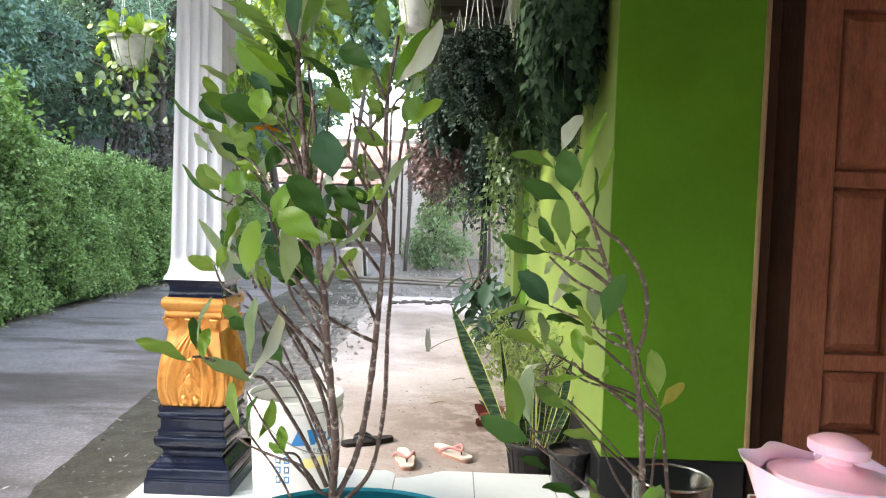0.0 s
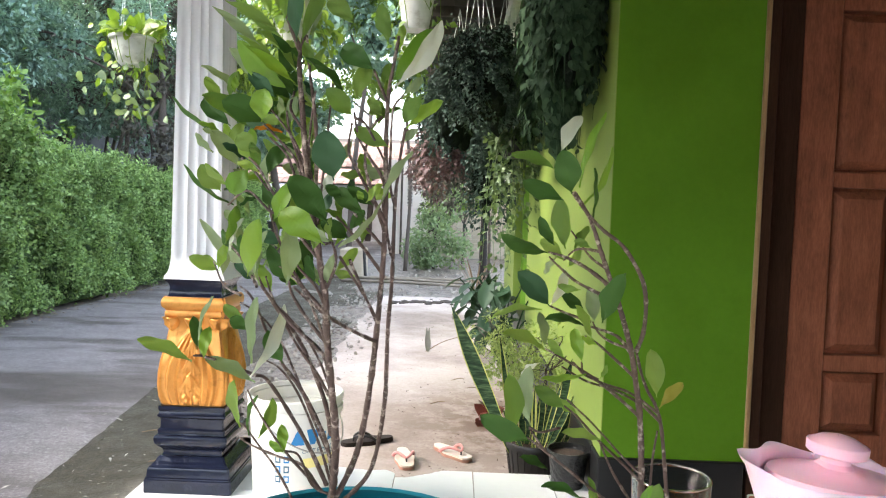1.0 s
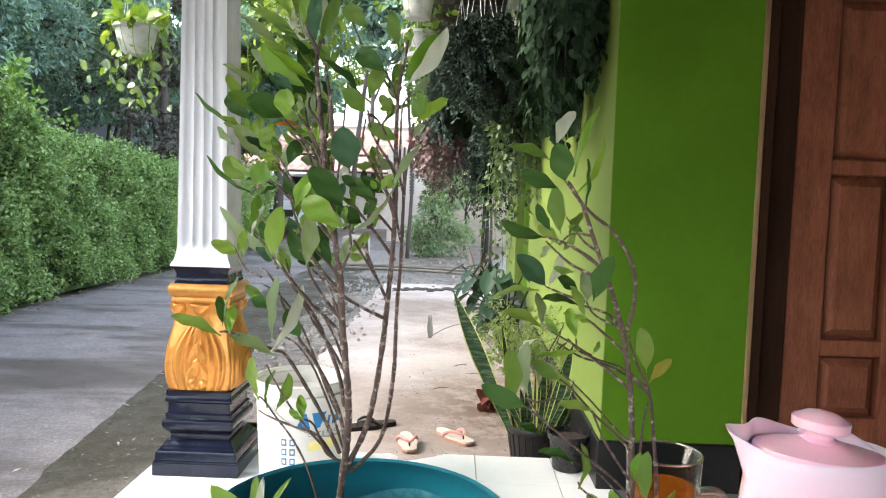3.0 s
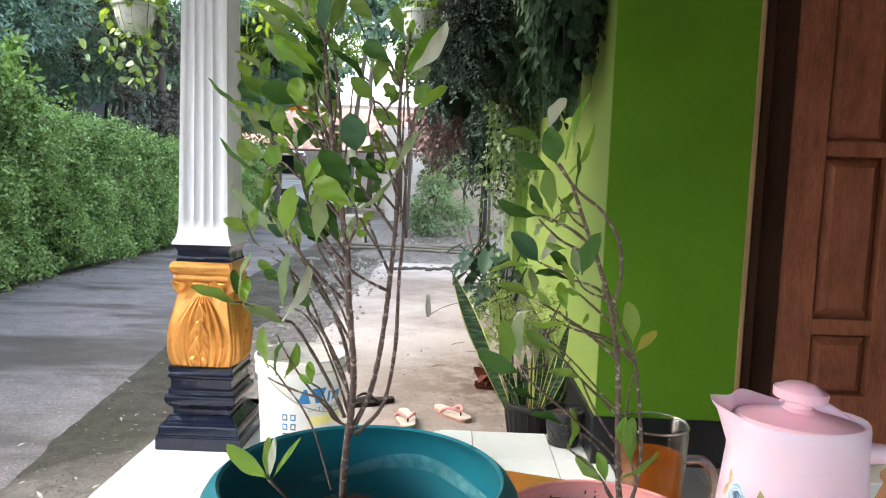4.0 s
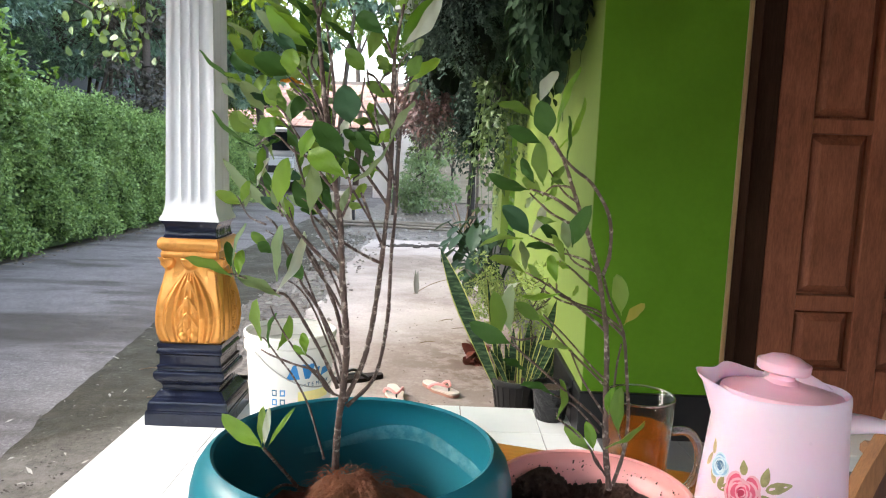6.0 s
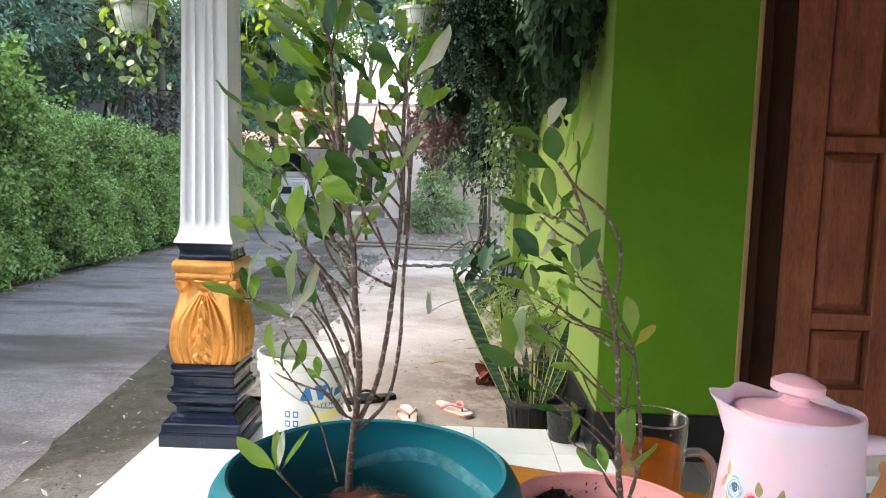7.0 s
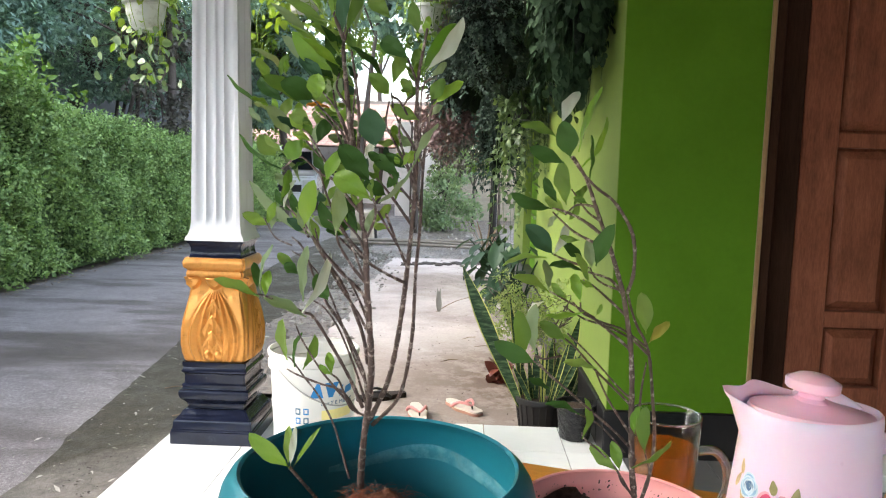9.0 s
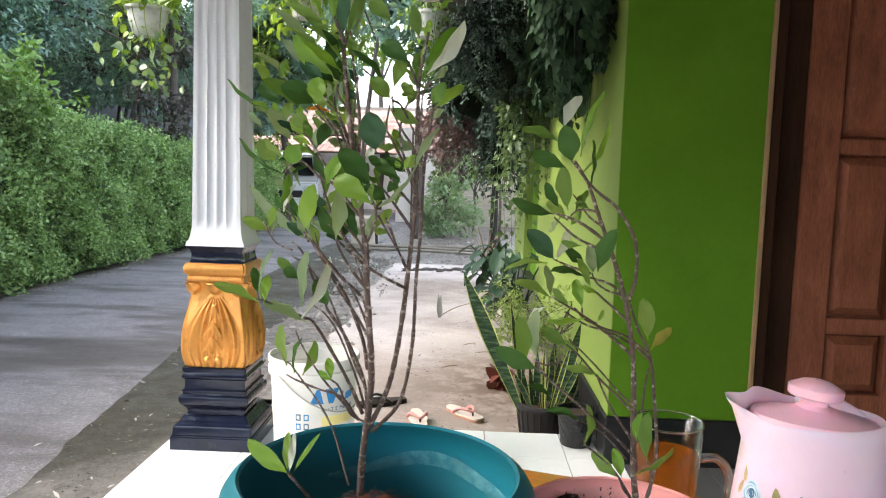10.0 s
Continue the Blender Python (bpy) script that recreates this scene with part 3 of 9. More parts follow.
# ---- pillar ----
def square_lathe(profile, bm=None, c=(0, 0)):
    bm = bm or bmesh.new()
    rings = []
    for h, z in profile:
        rings.append([bm.verts.new((c[0] + sx * h, c[1] + sy * h, z)) for sx, sy in ((-1, -1), (1, -1), (1, 1), (-1, 1))])
    for a, b in zip(rings, rings[1:]):
        for i in range(4):
            bm.faces.new((a[i], a[(i + 1) % 4], b[(i + 1) % 4], b[i]))
    bm.faces.new(rings[0][::-1])
    bm.faces.new(rings[-1])
    return bm


def soften(bm, w):
    bm.normal_update()
    es = [e for e in bm.edges if len(e.link_faces) == 2 and e.calc_face_angle(0) > 0.6 and abs(e.verts[0].co.z - e.verts[1].co.z) > 1e-4]
    bmesh.ops.bevel(bm, geom=es, offset=w, segments=2, affect='EDGES')
    return bm


PX, PY = -0.913, 2.762
pillar = thing("porch_pillar", "fluted white pillar on a gold and navy pedestal at the porch edge", "pillar", (PX, PY, 0))
base = [(0.155, 0.0), (0.155, 0.046), (0.152, 0.049), (0.152, 0.053), (0.1475, 0.056), (0.1465, 0.08), (0.143, 0.088), (0.136, 0.092), (0.134, 0.097), (0.129, 0.1), (0.124, 0.108), (0.12, 0.116), (0.114, 0.121),
        (0.107, 0.124), (0.105, 0.132), (0.107, 0.142), (0.112, 0.15), (0.122, 0.158), (0.128, 0.168), (0.131, 0.18), (0.1305, 0.192), (0.127, 0.197), (0.12, 0.2), (0.1185, 0.206), (0.121, 0.212), (0.121, 0.217),
        (0.113, 0.222), (0.1125, 0.252), (0.116, 0.26), (0.121, 0.263), (0.122, 0.27), (0.1185, 0.274), (0.116, 0.282), (0.119, 0.288), (0.119, 0.302)]
part("plinth", soften(square_lathe(base), 0.004), M_NAVY, pillar, "glossy navy stepped pedestal base", smooth=35)
gold = [(0.107, 0.302), (0.112, 0.31), (0.118, 0.335), (0.1215, 0.37), (0.1205, 0.41), (0.115, 0.455), (0.1055, 0.5), (0.097, 0.54), (0.092, 0.57), (0.0925, 0.588),
        (0.098, 0.6), (0.105, 0.606), (0.107, 0.613), (0.106, 0.622), (0.103, 0.627), (0.106, 0.632), (0.1135, 0.637), (0.116, 0.645), (0.1165, 0.656), (0.113, 0.668), (0.108, 0.674)]
urn = part("urn_block", soften(square_lathe(gold), 0.007), M_GOLD, pillar, "gold-painted bulging pedestal block", smooth=40)


def gold_at(z):
    for (h0, z0), (h1, z1) in zip(gold, gold[1:]):
        if z0 <= z <= z1:
            return h0 + (h1 - h0) * (z - z0) / (z1 - z0)
    return gold[-1][0]


def relief_height(u, z):
    """Carved acanthus: an almond of flame ribs under a hood, three chevron leaves up its spine, two buds, three scrolls at the top."""
    v = (z - 0.304) / 0.3
    w = gold_at(z)
    a = abs(u) / w
    h = 0.0
    if v < 0.87:
        s = (0.87 - v) / 0.87
        reach = 0.76 * math.sin(math.pi * 0.68 * s ** 0.72)
        q = a / max(0.02, reach)
        if q < 1:
            r = (3 * q ** 0.85) % 1.0
            rib = max(0.0, 1 - abs(r - 0.62) / 0.5) ** 1.1
            h = (0.0035 + 0.0115 * rib) * min(1.0, (1 - q) / 0.08) * min(1.0, s / 0.06)
        else:
            h = 0.004 * min(1.0, (q - 1) / 0.12) * max(0.0, 1 - (q - 1) / 1.2)
    # chevron leaves stacked up the spine
    for apex, reach, wide in ((0.76, 0.3, 0.26), (0.58, 0.26, 0.42), (0.4, 0.24, 0.46)):
        d = apex - v - 0.5 * a - 0.35 * a * a
        if d > 0 and a < wide:
            h = max(h, 0.022 * math.exp(-(d / (reach * 0.42)) ** 1.3) * (1 - (a / wide) ** 2))
    # twin leaves that hold the buds
    for k in (-1, 1):
        d = 0.25 - v - 0.55 * abs(u / w - k * 0.13)
        if d > 0 and abs(u / w - k * 0.13) < 0.14 and v > 0.1:
            h = max(h, 0.014 * math.exp(-d / 0.12))
        r2 = ((u / w - k * 0.17) / 0.135) ** 2 + ((v - 0.085) / 0.062) ** 2
        if r2 < 1:
            h = max(h, 0.006 + 0.017 * math.sqrt(1 - r2))
    # hanging scrolls with hollows between them
    if v > 0.66:
        t = (v - 0.66) / 0.34
        lobe = 0.0
        for c, wide in ((-0.86, 0.3), (0.0, 0.36), (0.86, 0.3)):
            e = abs(u / w - c) / wide
            if e < 1 and v > 0.85 + 0.09 * e * e:
                lobe = max(lobe, math.sqrt(1 - e * e) * min(1.0, (v - 0.85 - 0.09 * e * e) / 0.05))
        hollow = math.sin(math.pi * min(1.0, abs(abs(u / w) - 0.46) / 0.4 + 0.5)) if abs(abs(u / w) - 0.46) < 0.2 else 0.0
        h = max(h * (1 - 0.8 * t), 0.021 * lobe) - 0.008 * hollow * t * (lobe < 0.05)
    return h


NU, NZ = 96, 110
rb = bmesh.new()
grid = []
for iz in range(NZ + 1):
    z = 0.304 + 0.3 * iz / NZ
    w = gold_at(z) - 0.004
    row = []
    for iu in range(NU + 1):
        u = w * (2 * iu / NU - 1)
        rim = min(1.0, (w - abs(u)) / 0.006, (z - 0.3035) / 0.004, (0.6045 - z) / 0.002)
        row.append(rb.verts.new((u, -gold_at(z) - relief_height(u, z) * max(0, rim) - 0.0015 + 0.003 * (rim < 0.05), z)))
    grid.append(row)
for a, c in zip(grid, grid[1:]):
    for k in range(NU):
        rb.faces.new((a[k], a[k + 1], c[k + 1], c[k]))
relief_mesh = mesh_of("acanthus_relief", rb, M_GOLD, True)
for face in range(4):
    ob = new("acanthus_relief", relief_mesh)
    ob.parent, ob.rotation_euler = urn, (0, 0, face * math.pi / 2)
    tagged(ob, "raised gold acanthus ornament")
urn.scale, urn.location = (1, 1, 1.045), (0, 0, -0.0136)
neck = [(0.104, 0.674), (0.1, 0.678), (0.098, 0.69), (0.096, 0.705), (0.1, 0.72), (0.108, 0.728), (0.111, 0.735)]
part("neck", soften(square_lathe([(0.96 * h, z + 0.0172) for h, z in neck]), 0.003), M_NAVY, pillar, "navy neck moulding", smooth=35)


def shaft_ring(h, fl):
    """One ring of the fluted square shaft: three flutes and flat corners on each side."""
    out, m = [], 33
    for side in range(4):
        for i in range(m):
            u = -1 + 2 * i / m
            d = 0.0
            for c in (-0.6, -0.2, 0.2, 0.6):
                k = abs(u - c) / 0.17
                if k < 1:
                    d = fl * math.sqrt(1 - k * k)
            x, y = u * h, -h + d
            a = side * math.pi / 2
            out.append((x * math.cos(a) - y * math.sin(a), x * math.sin(a) + y * math.cos(a)))
    return out


sb, prev = bmesh.new(), None
for h, z, fl in ((0.109, 0.736, 0.0), (0.106, 0.748, 0.0), (0.099, 0.758, 0.0), (0.095, 0.772, 0.0), (0.092, 0.79, 0.0), (0.0905, 0.802, 0.001), (0.09, 0.812, 0.005),
                 (0.0895, 0.83, 0.0095), (0.084, 1.3, 0.0095), (0.079, 1.8, 0.0095), (0.074, 2.4, 0.0095), (0.074, 2.5, 0.0)):
    ring = [sb.verts.new((x, y, z)) for x, y in shaft_ring(h, fl)]
    if prev:
        for i in range(len(ring)):
            sb.faces.new((prev[i], prev[(i + 1) % len(ring)], ring[(i + 1) % len(ring)], ring[i]))
    prev = ring
part("shaft", sb, M_WHITE, pillar, "white fluted square shaft", smooth=50).location = (0, 0, 0.0175)
part("capital", square_lathe([(0.074, 2.5), (0.09, 2.52), (0.11, 2.56), (0.125, 2.62), (0.125, 2.745)]), M_WHITE, pillar)

# ---- alley: hedge, trees, far houses ----
rng = np.random.default_rng(7)


def hedge_top(y):
    return 1.32 + 0.5 * np.exp(-np.maximum(0, y - 6.2) / 1.3) + 0.05 * np.sin(y * 2.3) + 0.035 * np.sin(y * 5.9 + 1)


hedge = thing("hedge", "dense clipped green hedge along the asphalt alley", "hedge", (0, 0, 0))
hb = bmesh.new()
prev = None
for i in range(58):
    y = -10.0 + 0.45 * i
    t = float(hedge_top(np.array([y]))[0]) - 0.12
    ring = [hb.verts.new(p) for p in ((-4.2, y, GZ), (-4.2 + 0.04 * math.sin(y * 3), y, 0.5), (-4.28, y, t), (-5.0, y, t), (-5.0, y, GZ))]
    if prev:
        for k in range(4):
            hb.faces.new((prev[k], prev[k + 1], ring[k + 1], ring[k]))
    else:
        hb.faces.new(ring)
    prev = ring
hb.faces.new(prev[::-1])
# plain filler block; its dark green stands for shade behind the leaves
part("hedge_core", hb, L_HEDGEIN, hedge, "solid core, coloured dark for the shade between the leaves")
# leafy sprays that stand out of the clipped face, with dark gaps between
k = 7500
sy = 4.2 + 11.6 * rng.random(k) ** 1.35
onface = rng.random(k) < 0.78
sz = GZ + 0.02 + (hedge_top(sy) - GZ) * rng.random(k) ** 0.85
lump = 0.1 * np.sin(sy * 3.1 + 2.0 * np.sin(sz * 4)) + 0.07 * np.sin(sy * 7.3 + sz * 6.1)
root = np.stack([np.where(onface, -4.16 + lump - 0.12 * np.clip(sz - 1.1, 0, 1), rng.uniform(-5.0, -4.05, k)), sy, np.where(onface, sz, hedge_top(sy) - 0.1 + lump * 0.5)], 1)
way = unit(k, rng) * 0.75 + np.where(onface[:, None], np.array([0.75, -0.1, 0.5]), np.array([0.1, 0, 1.0]))
way /= np.linalg.norm(way, axis=1, keepdims=True)
size = rng.uniform(0.09, 0.25, k)
n = 190000
q = rng.integers(0, k, n)
f = rng.random(n)
P = root[q] + way[q] * (f * size[q])[:, None] + unit(n, rng) * (0.065 * (1 - 0.5 * f))[:, None]
D = unit(n, rng) * 0.9 + way[q] * 0.7
N = unit(n, rng) * 0.9 + np.array([0.4, -0.2, 0.7])
L = rng.uniform(0.02, 0.056, n) * (1 + 0.4 * (P[:, 1] > 12))
leafy("hedge_leaves", L_HEDGE, hedge, (P, D, N, L, L * 0.62))
# broad-leaved shoots that grow out of the top
n = 420
k = rng.integers(0, 26, n)
bx, by = rng.uniform(-4.25, -3.7, 26), rng.uniform(5.9, 7.0, 26)
f = rng.random(n)
bh = rng.uniform(0.22, 0.5, 26)
P = np.stack([bx[k] + 0.12 * f * np.sin(k * 2.1), by[k] + 0.12 * f * np.cos(k * 1.3), hedge_top(by[k]) - 0.12 + f * bh[k]], 1) + rng.normal(0, 0.015, (n, 3))
L = rng.uniform(0.05, 0.095, n)
leafy("shoot_mass", L_VINESHOOT, hedge, (P, unit(n, rng) + np.array([0, 0, 0.5]), unit(n, rng) * 0.6 + np.array([0.2, -0.4, 0.7]), L, L * 0.55), "bright broad-leaved shoots on top", True)["kind"] = "stuff"
n = 30000
y = rng.uniform(-9.8, 4.2, n)
z = GZ + 0.04 + (hedge_top(y) - GZ) * rng.random(n)
face = rng.random(n) < 0.75
P = np.stack([np.where(face, -4.08 + rng.normal(0, 0.09, n), rng.uniform(-5.0, -4.0, n)), y, np.where(face, z, hedge_top(y) + rng.normal(0, 0.05, n))], 1)
L = rng.uniform(0.06, 0.12, n)
leafy("hedge_leaves_behind", L_HEDGE, hedge, (P, unit(n, rng) + np.array([0.4, 0, 0.3]), unit(n, rng) + np.array([0.4, 0, 0.6]), L, L * 0.62))
# sprouting shoots on top
n = 5000
k = rng.integers(0, 260, n)
sy = 4.5 + 9 * rng.random(260) ** 1.3
sx = rng.uniform(-4.6, -3.98, 260)
sh = rng.uniform(0.08, 0.26, 260) * (1 + 0.7 * (sy < 7.2))
f = rng.random(n)
P = np.stack([sx[k] + 0.05 * f * np.sin(k), sy[k] + 0.05 * f * np.cos(k * 1.7), hedge_top(sy[k]) - 0.05 + f * sh[k]], 1)
L = rng.uniform(0.025, 0.05, n)
leafy("top_growth", L_HEDGE, hedge, (P, unit(n, rng) + np.array([0, 0, 0.5]), unit(n, rng) + np.array([0, 0, 0.6]), L, L * 0.5), "loose pale shoots on top")
# leaf litter at its foot
n = 700
P = np.stack([rng.normal(-3.86, 0.07, n), rng.uniform(4, 16, n), np.full(n, GZ + 0.018)], 1)
L = rng.uniform(0.02, 0.05, n)
litter = new("leaf_litter", leaf_mesh("leaf_litter", P, unit(n, rng) * np.array([1, 1, 0.1]), unit(n, rng) * 0.3 + np.array([0, 0, 1]), L, L * 0.5, L_DRY))
tagged(litter, "fallen brown leaves along the foot of the hedge", "leaf litter", kind="stuff")
n = 1100
P = np.stack([np.where(rng.random(n) < 0.4, rng.uniform(-3.9, -1.6, n), rng.normal(-1.5, 0.19, n)), rng.uniform(2.2, 11, n), np.full(n, GZ + 0.012)], 1)
L = rng.uniform(0.006, 0.034, n) * rng.random(n) ** 0.5
flakes = new("dry_flakes", leaf_mesh("dry_flakes", P, unit(n, rng) * np.array([1, 1, 0.1]), unit(n, rng) * 0.4 + np.array([0, 0, 1]), L, L * 0.35, L_GREYLEAF))
tagged(flakes, "pale dry leaf flakes scattered on the wet ground", "leaf litter", kind="stuff")
n = 46
P = np.stack([rng.uniform(-1.75, -1.18, n), 2.2 + 2.0 * rng.random(n), np.full(n, GZ + 0.011)], 1)
L = 0.01 + 0.04 * rng.random(n) ** 2
scraps = new("leaf_scraps", leaf_mesh("leaf_scraps", P, unit(n, rng) * np.array([1, 1, 0.25]), unit(n, rng) * 0.5 + np.array([0, 0, 1]), L, L * 0.28, surf("bleached_leaf_scrap", (0.42, 0.4, 0.35), 0.4, 20, 60, 0.1, rough=0.7)))
tagged(scraps, "bleached curled leaf scraps on the cement strip", "leaf litter", kind="stuff")
gb = bmesh.new()
random.seed(91)
for _ in range(560):
    x, y = random.uniform(-1.38, -0.72), 3.7 + 6.5 * random.random() ** 1.3
    r = random.choice((0.005, 0.006, 0.008, 0.01, 0.014, 0.02))
    st = bmesh.ops.create_icosphere(gb, subdivisions=1, radius=r, matrix=Matrix.LocRotScale((x, y, GZ + 0.012 + r * 0.2), Euler((x * 9, y * 7, x * y)), (1.3, 0.9, 0.6)))
    for v in st["verts"]:
        v.co += Vector((random.uniform(-1, 1), random.uniform(-1, 1), random.uniform(-1, 1))) * r * 0.18
tagged(part("gravel", gb, surf("grey_brown_gravel", (0.24, 0.21, 0.185), 0.4, 5, 60, 0.3, rough=0.7)), "loose wet stones in the mud beside the path", "gravel", kind="stuff")
n = 520
P = np.stack([np.where(rng.random(n) < 0.6, rng.normal(0.1, 0.28, n), rng.uniform(-0.85, 0.5, n)), 3.0 + 6.2 * rng.random(n) ** 1.4, np.full(n, GZ + 0.028)], 1)
L = rng.uniform(0.004, 0.022, n)
debris = new("path_debris", leaf_mesh("path_debris", P, unit(n, rng) * np.array([1, 1, 0.1]), unit(n, rng) * 0.4 + np.array([0, 0, 1]), L, L * 0.4, surf("dark_debris", (0.07, 0.045, 0.032), 0.5, 9, 60, 0, rough=0.8)))
tagged(debris, "dark crumbs and bits of leaf on the path", "debris", kind="stuff")


def tree(label, at, trunk, crowns, mat, n, size, seed, r0=0.1, slim=0.45, droop=0.35, name="tree", category="tree", bark=None):
    """A tapered trunk that forks into limbs, each with uneven clumps of leaves."""
    g = np.random.default_rng(seed)
    random.seed(seed)
    t = thing(name, label, category, at)
    tb = tube([Vector(p) for p in trunk], r0, r0 * 0.55, 8, None, 5, 0.2)
    top = Vector(trunk[-1])
    fork = Vector(trunk[-2])
    for c, r in crowns:
        c = Vector(c)
        start = fork.lerp(top, random.random())
        mid = start.lerp(c, 0.5) + Vector((random.uniform(-.2, .2), random.uniform(-.2, .2), 0.15))
        tube([start, mid, c], r0 * 0.42, r0 * 0.1, 6, tb, 5, 0.2)
        for _ in range(5):
            e = c + Vector((random.uniform(-1, 1), random.uniform(-1, 1), random.uniform(-0.8, 0.8))) * r
            tube([mid.lerp(c, random.random()), (c + e) / 2 + Vector((0, 0, 0.08)), e], r0 * 0.16, r0 * 0.03, 5, tb, 3, 0.2)
    part("trunk", tb, bark or M_BARK2, t, smooth=True)
    centres, radii = [], []
    for c, r in crowns:
        for _ in range(9):
            centres.append(np.array(c) + g.normal(0, 0.55 * r, 3) * np.array([1, 1, 0.8]))
            radii.append(r * g.uniform(0.22, 0.5))
    leafy("crown", mat, t, clumps(g, np.array(centres), np.array(radii), n, size, 0.8, droop, slim))
    return t


tree("dark broad-leaved tree overhanging the hedge", (-6.6, 8.5, GZ), [(0, 0, 0), (0.15, 0.1, 1.2), (0.1, 0.3, 2.4), (0.4, 0.2, 3.4)],
     [((0.3, -1.2, 3.0), 1.0), ((1.0, -0.3, 3.3), 1.0), ((0.2, 0.8, 3.0), 1.1), ((1.2, 1.4, 3.2), 1.0), ((-0.8, -0.5, 3.4), 1.2), ((0.2, 0.4, 4.3), 1.2)],
     L_TREE, 46000, 0.088, 3, 0.14, 0.42, 0.05)
tree("dark broad-leaved tree beyond the hedge", (-6.9, 12.5, GZ), [(0, 0, 0), (-0.1, 0.1, 1.4), (0.2, 0.3, 2.6), (0.4, 0.2, 3.6)],
     [((0.3, -1.2, 3.2), 1.2), ((1.4, -0.3, 3.0), 1.2), ((0.8, 1.2, 3.4), 1.2), ((2.2, 0.9, 3.4), 1.1), ((0.2, 0.4, 4.6), 1.4), ((1.9, -0.8, 4.3), 1.2)],
     L_TREE, 36000, 0.1, 4, 0.15, 0.42, 0.05)
tree("leafy green tree over the alley", (-5.2, 16.5, GZ), [(0, 0, 0), (0.1, 0.0, 1.5), (0.5, 0.0, 2.8), (1.0, 0.0, 4.0)],
     [((0.2, 0, 2.6), 1.0), ((1.2, 0.4, 3.4), 1.1), ((1.3, -0.6, 4.6), 1.2), ((0.0, -0.5, 4.0), 1.2), ((2.4, -0.2, 5.2), 1.1), ((3.3, -0.3, 5.9), 0.9)],
     L_TREE2, 22000, 0.12, 5, 0.12)
tree("thin bright-leaved tree beside the path", (-0.9, 13.2, GZ), [(0, 0, 0), (0.05, 0.05, 1.5), (-0.05, 0.0, 3.0), (0.1, 0.1, 4.2)],
     [((0.1, 0.0, 3.2), 0.45), ((-0.3, 0.1, 4.4), 0.6), ((0.35, -0.3, 3.9), 0.5), ((0.6, 0.1, 4.8), 0.7), ((-1.0, 0.2, 5.0), 0.7)],
     L_TREE2, 8500, 0.11, 6, 0.035)
tree("tall feathery tree far down the alley", (-2.9, 24.0, GZ), [(0, 0, 0), (0.1, 0.0, 2.0), (0.0, 0.0, 4.0), (0.2, 0.0, 6.0)],
     [((-1.4, 0, 5.0), 1.0), ((-1.2, 0.5, 6.6), 1.3), ((1.2, 0.3, 7.2), 1.3), ((0.0, 0, 8.0), 1.5)],
     L_TREE2, 9000, 0.16, 8, 0.1)

tree("dense dark tree at the bend of the alley", (-4.0, 16.0, GZ), [(0, 0, 0), (0.05, 0.1, 1.2), (-0.1, 0.2, 2.4), (0.2, 0.1, 3.6)],
     [((-0.7, -0.3, 2.4), 0.8), ((0.1, -0.4, 2.7), 0.7), ((-0.9, 0.2, 3.4), 0.9), ((0.5, -0.2, 3.5), 0.7), ((-0.2, 0, 4.3), 0.9), ((0.9, 0.1, 4.6), 0.8), ((-1.1, 0, 5.0), 1.0), ((0.3, 0.2, 5.6), 1.0), ((0.7, -0.1, 2.9), 0.4)],
     L_TREE, 20000, 0.15, 71, 0.11, 0.5)
tree("broad-leaved tree with ragged crown above the yard", (-1.9, 13.0, GZ), [(0, 0, 0), (0.05, 0.0, 1.6), (0.2, 0.0, 3.0), (0.35, 0.1, 4.2)],
     [((0.2, 0.0, 4.1), 0.45), ((0.75, 0.1, 3.7), 0.36), ((-0.2, 0.1, 4.6), 0.6), ((0.8, 0.1, 4.6), 0.6), ((1.25, 0.0, 3.4), 0.3), ((0.5, 0.0, 5.3), 0.8), ((-0.6, 0, 5.2), 0.7), ((0.95, 0.0, 4.1), 0.4)],
     L_TREE, 5200, 0.17, 72, 0.05, 0.5)

# thicket behind the hedge
thicket = thing("thicket", "dark overgrown thicket behind the hedge", "thicket", (0, 0, 0))
g = np.random.default_rng(17)
cen = np.stack([g.uniform(-8.2, -5.6, 150), g.uniform(4.5, 19, 150), g.uniform(0.8, 6.5, 150)], 1)
cen = cen[(cen[:, 2] > 3.2) | (cen[:, 1] < 7.5)]
leafy("foliage", L_TREE, thicket, clumps(g, cen, g.uniform(0.5, 1.1, len(cen)), 80000, 0.1, 0.8, 0.1, 0.45))
tbm = bmesh.new()
random.seed(18)
for k in range(16):
    y0 = 5 + 0.9 * k
    x0 = random.uniform(-7.2, -5.4)
    lean = random.uniform(-0.9, 0.9)
    tube([(x0, y0, GZ), (x0 + 0.1, y0 + lean * 0.5, 1.3), (x0 + 0.25, y0 + lean, 2.6), (x0 + 0.2, y0 + lean * 1.3, 4.2)], 0.045, 0.02, 7, tbm, 4, 0.25)
part("branch_rest", tbm, M_BARK2, thicket, "thin leaning stems", smooth=True, kind="stuff")
tree("dark maroon creeper-covered tree beside the hedge", (-4.55, 11.2, GZ), [(0, 0, 0), (0.0, 0, 1.2), (0.05, 0, 2.4), (0.0, 0, 3.6)],
     [((0.1, 0, 1.6), 0.42), ((0.0, -0.1, 2.1), 0.45), ((0.1, 0.1, 2.7), 0.45), ((0.0, 0, 3.3), 0.5), ((-0.2, 0, 3.9), 0.6)], L_CREEPER, 6000, 0.08, 19, 0.09, 0.6)

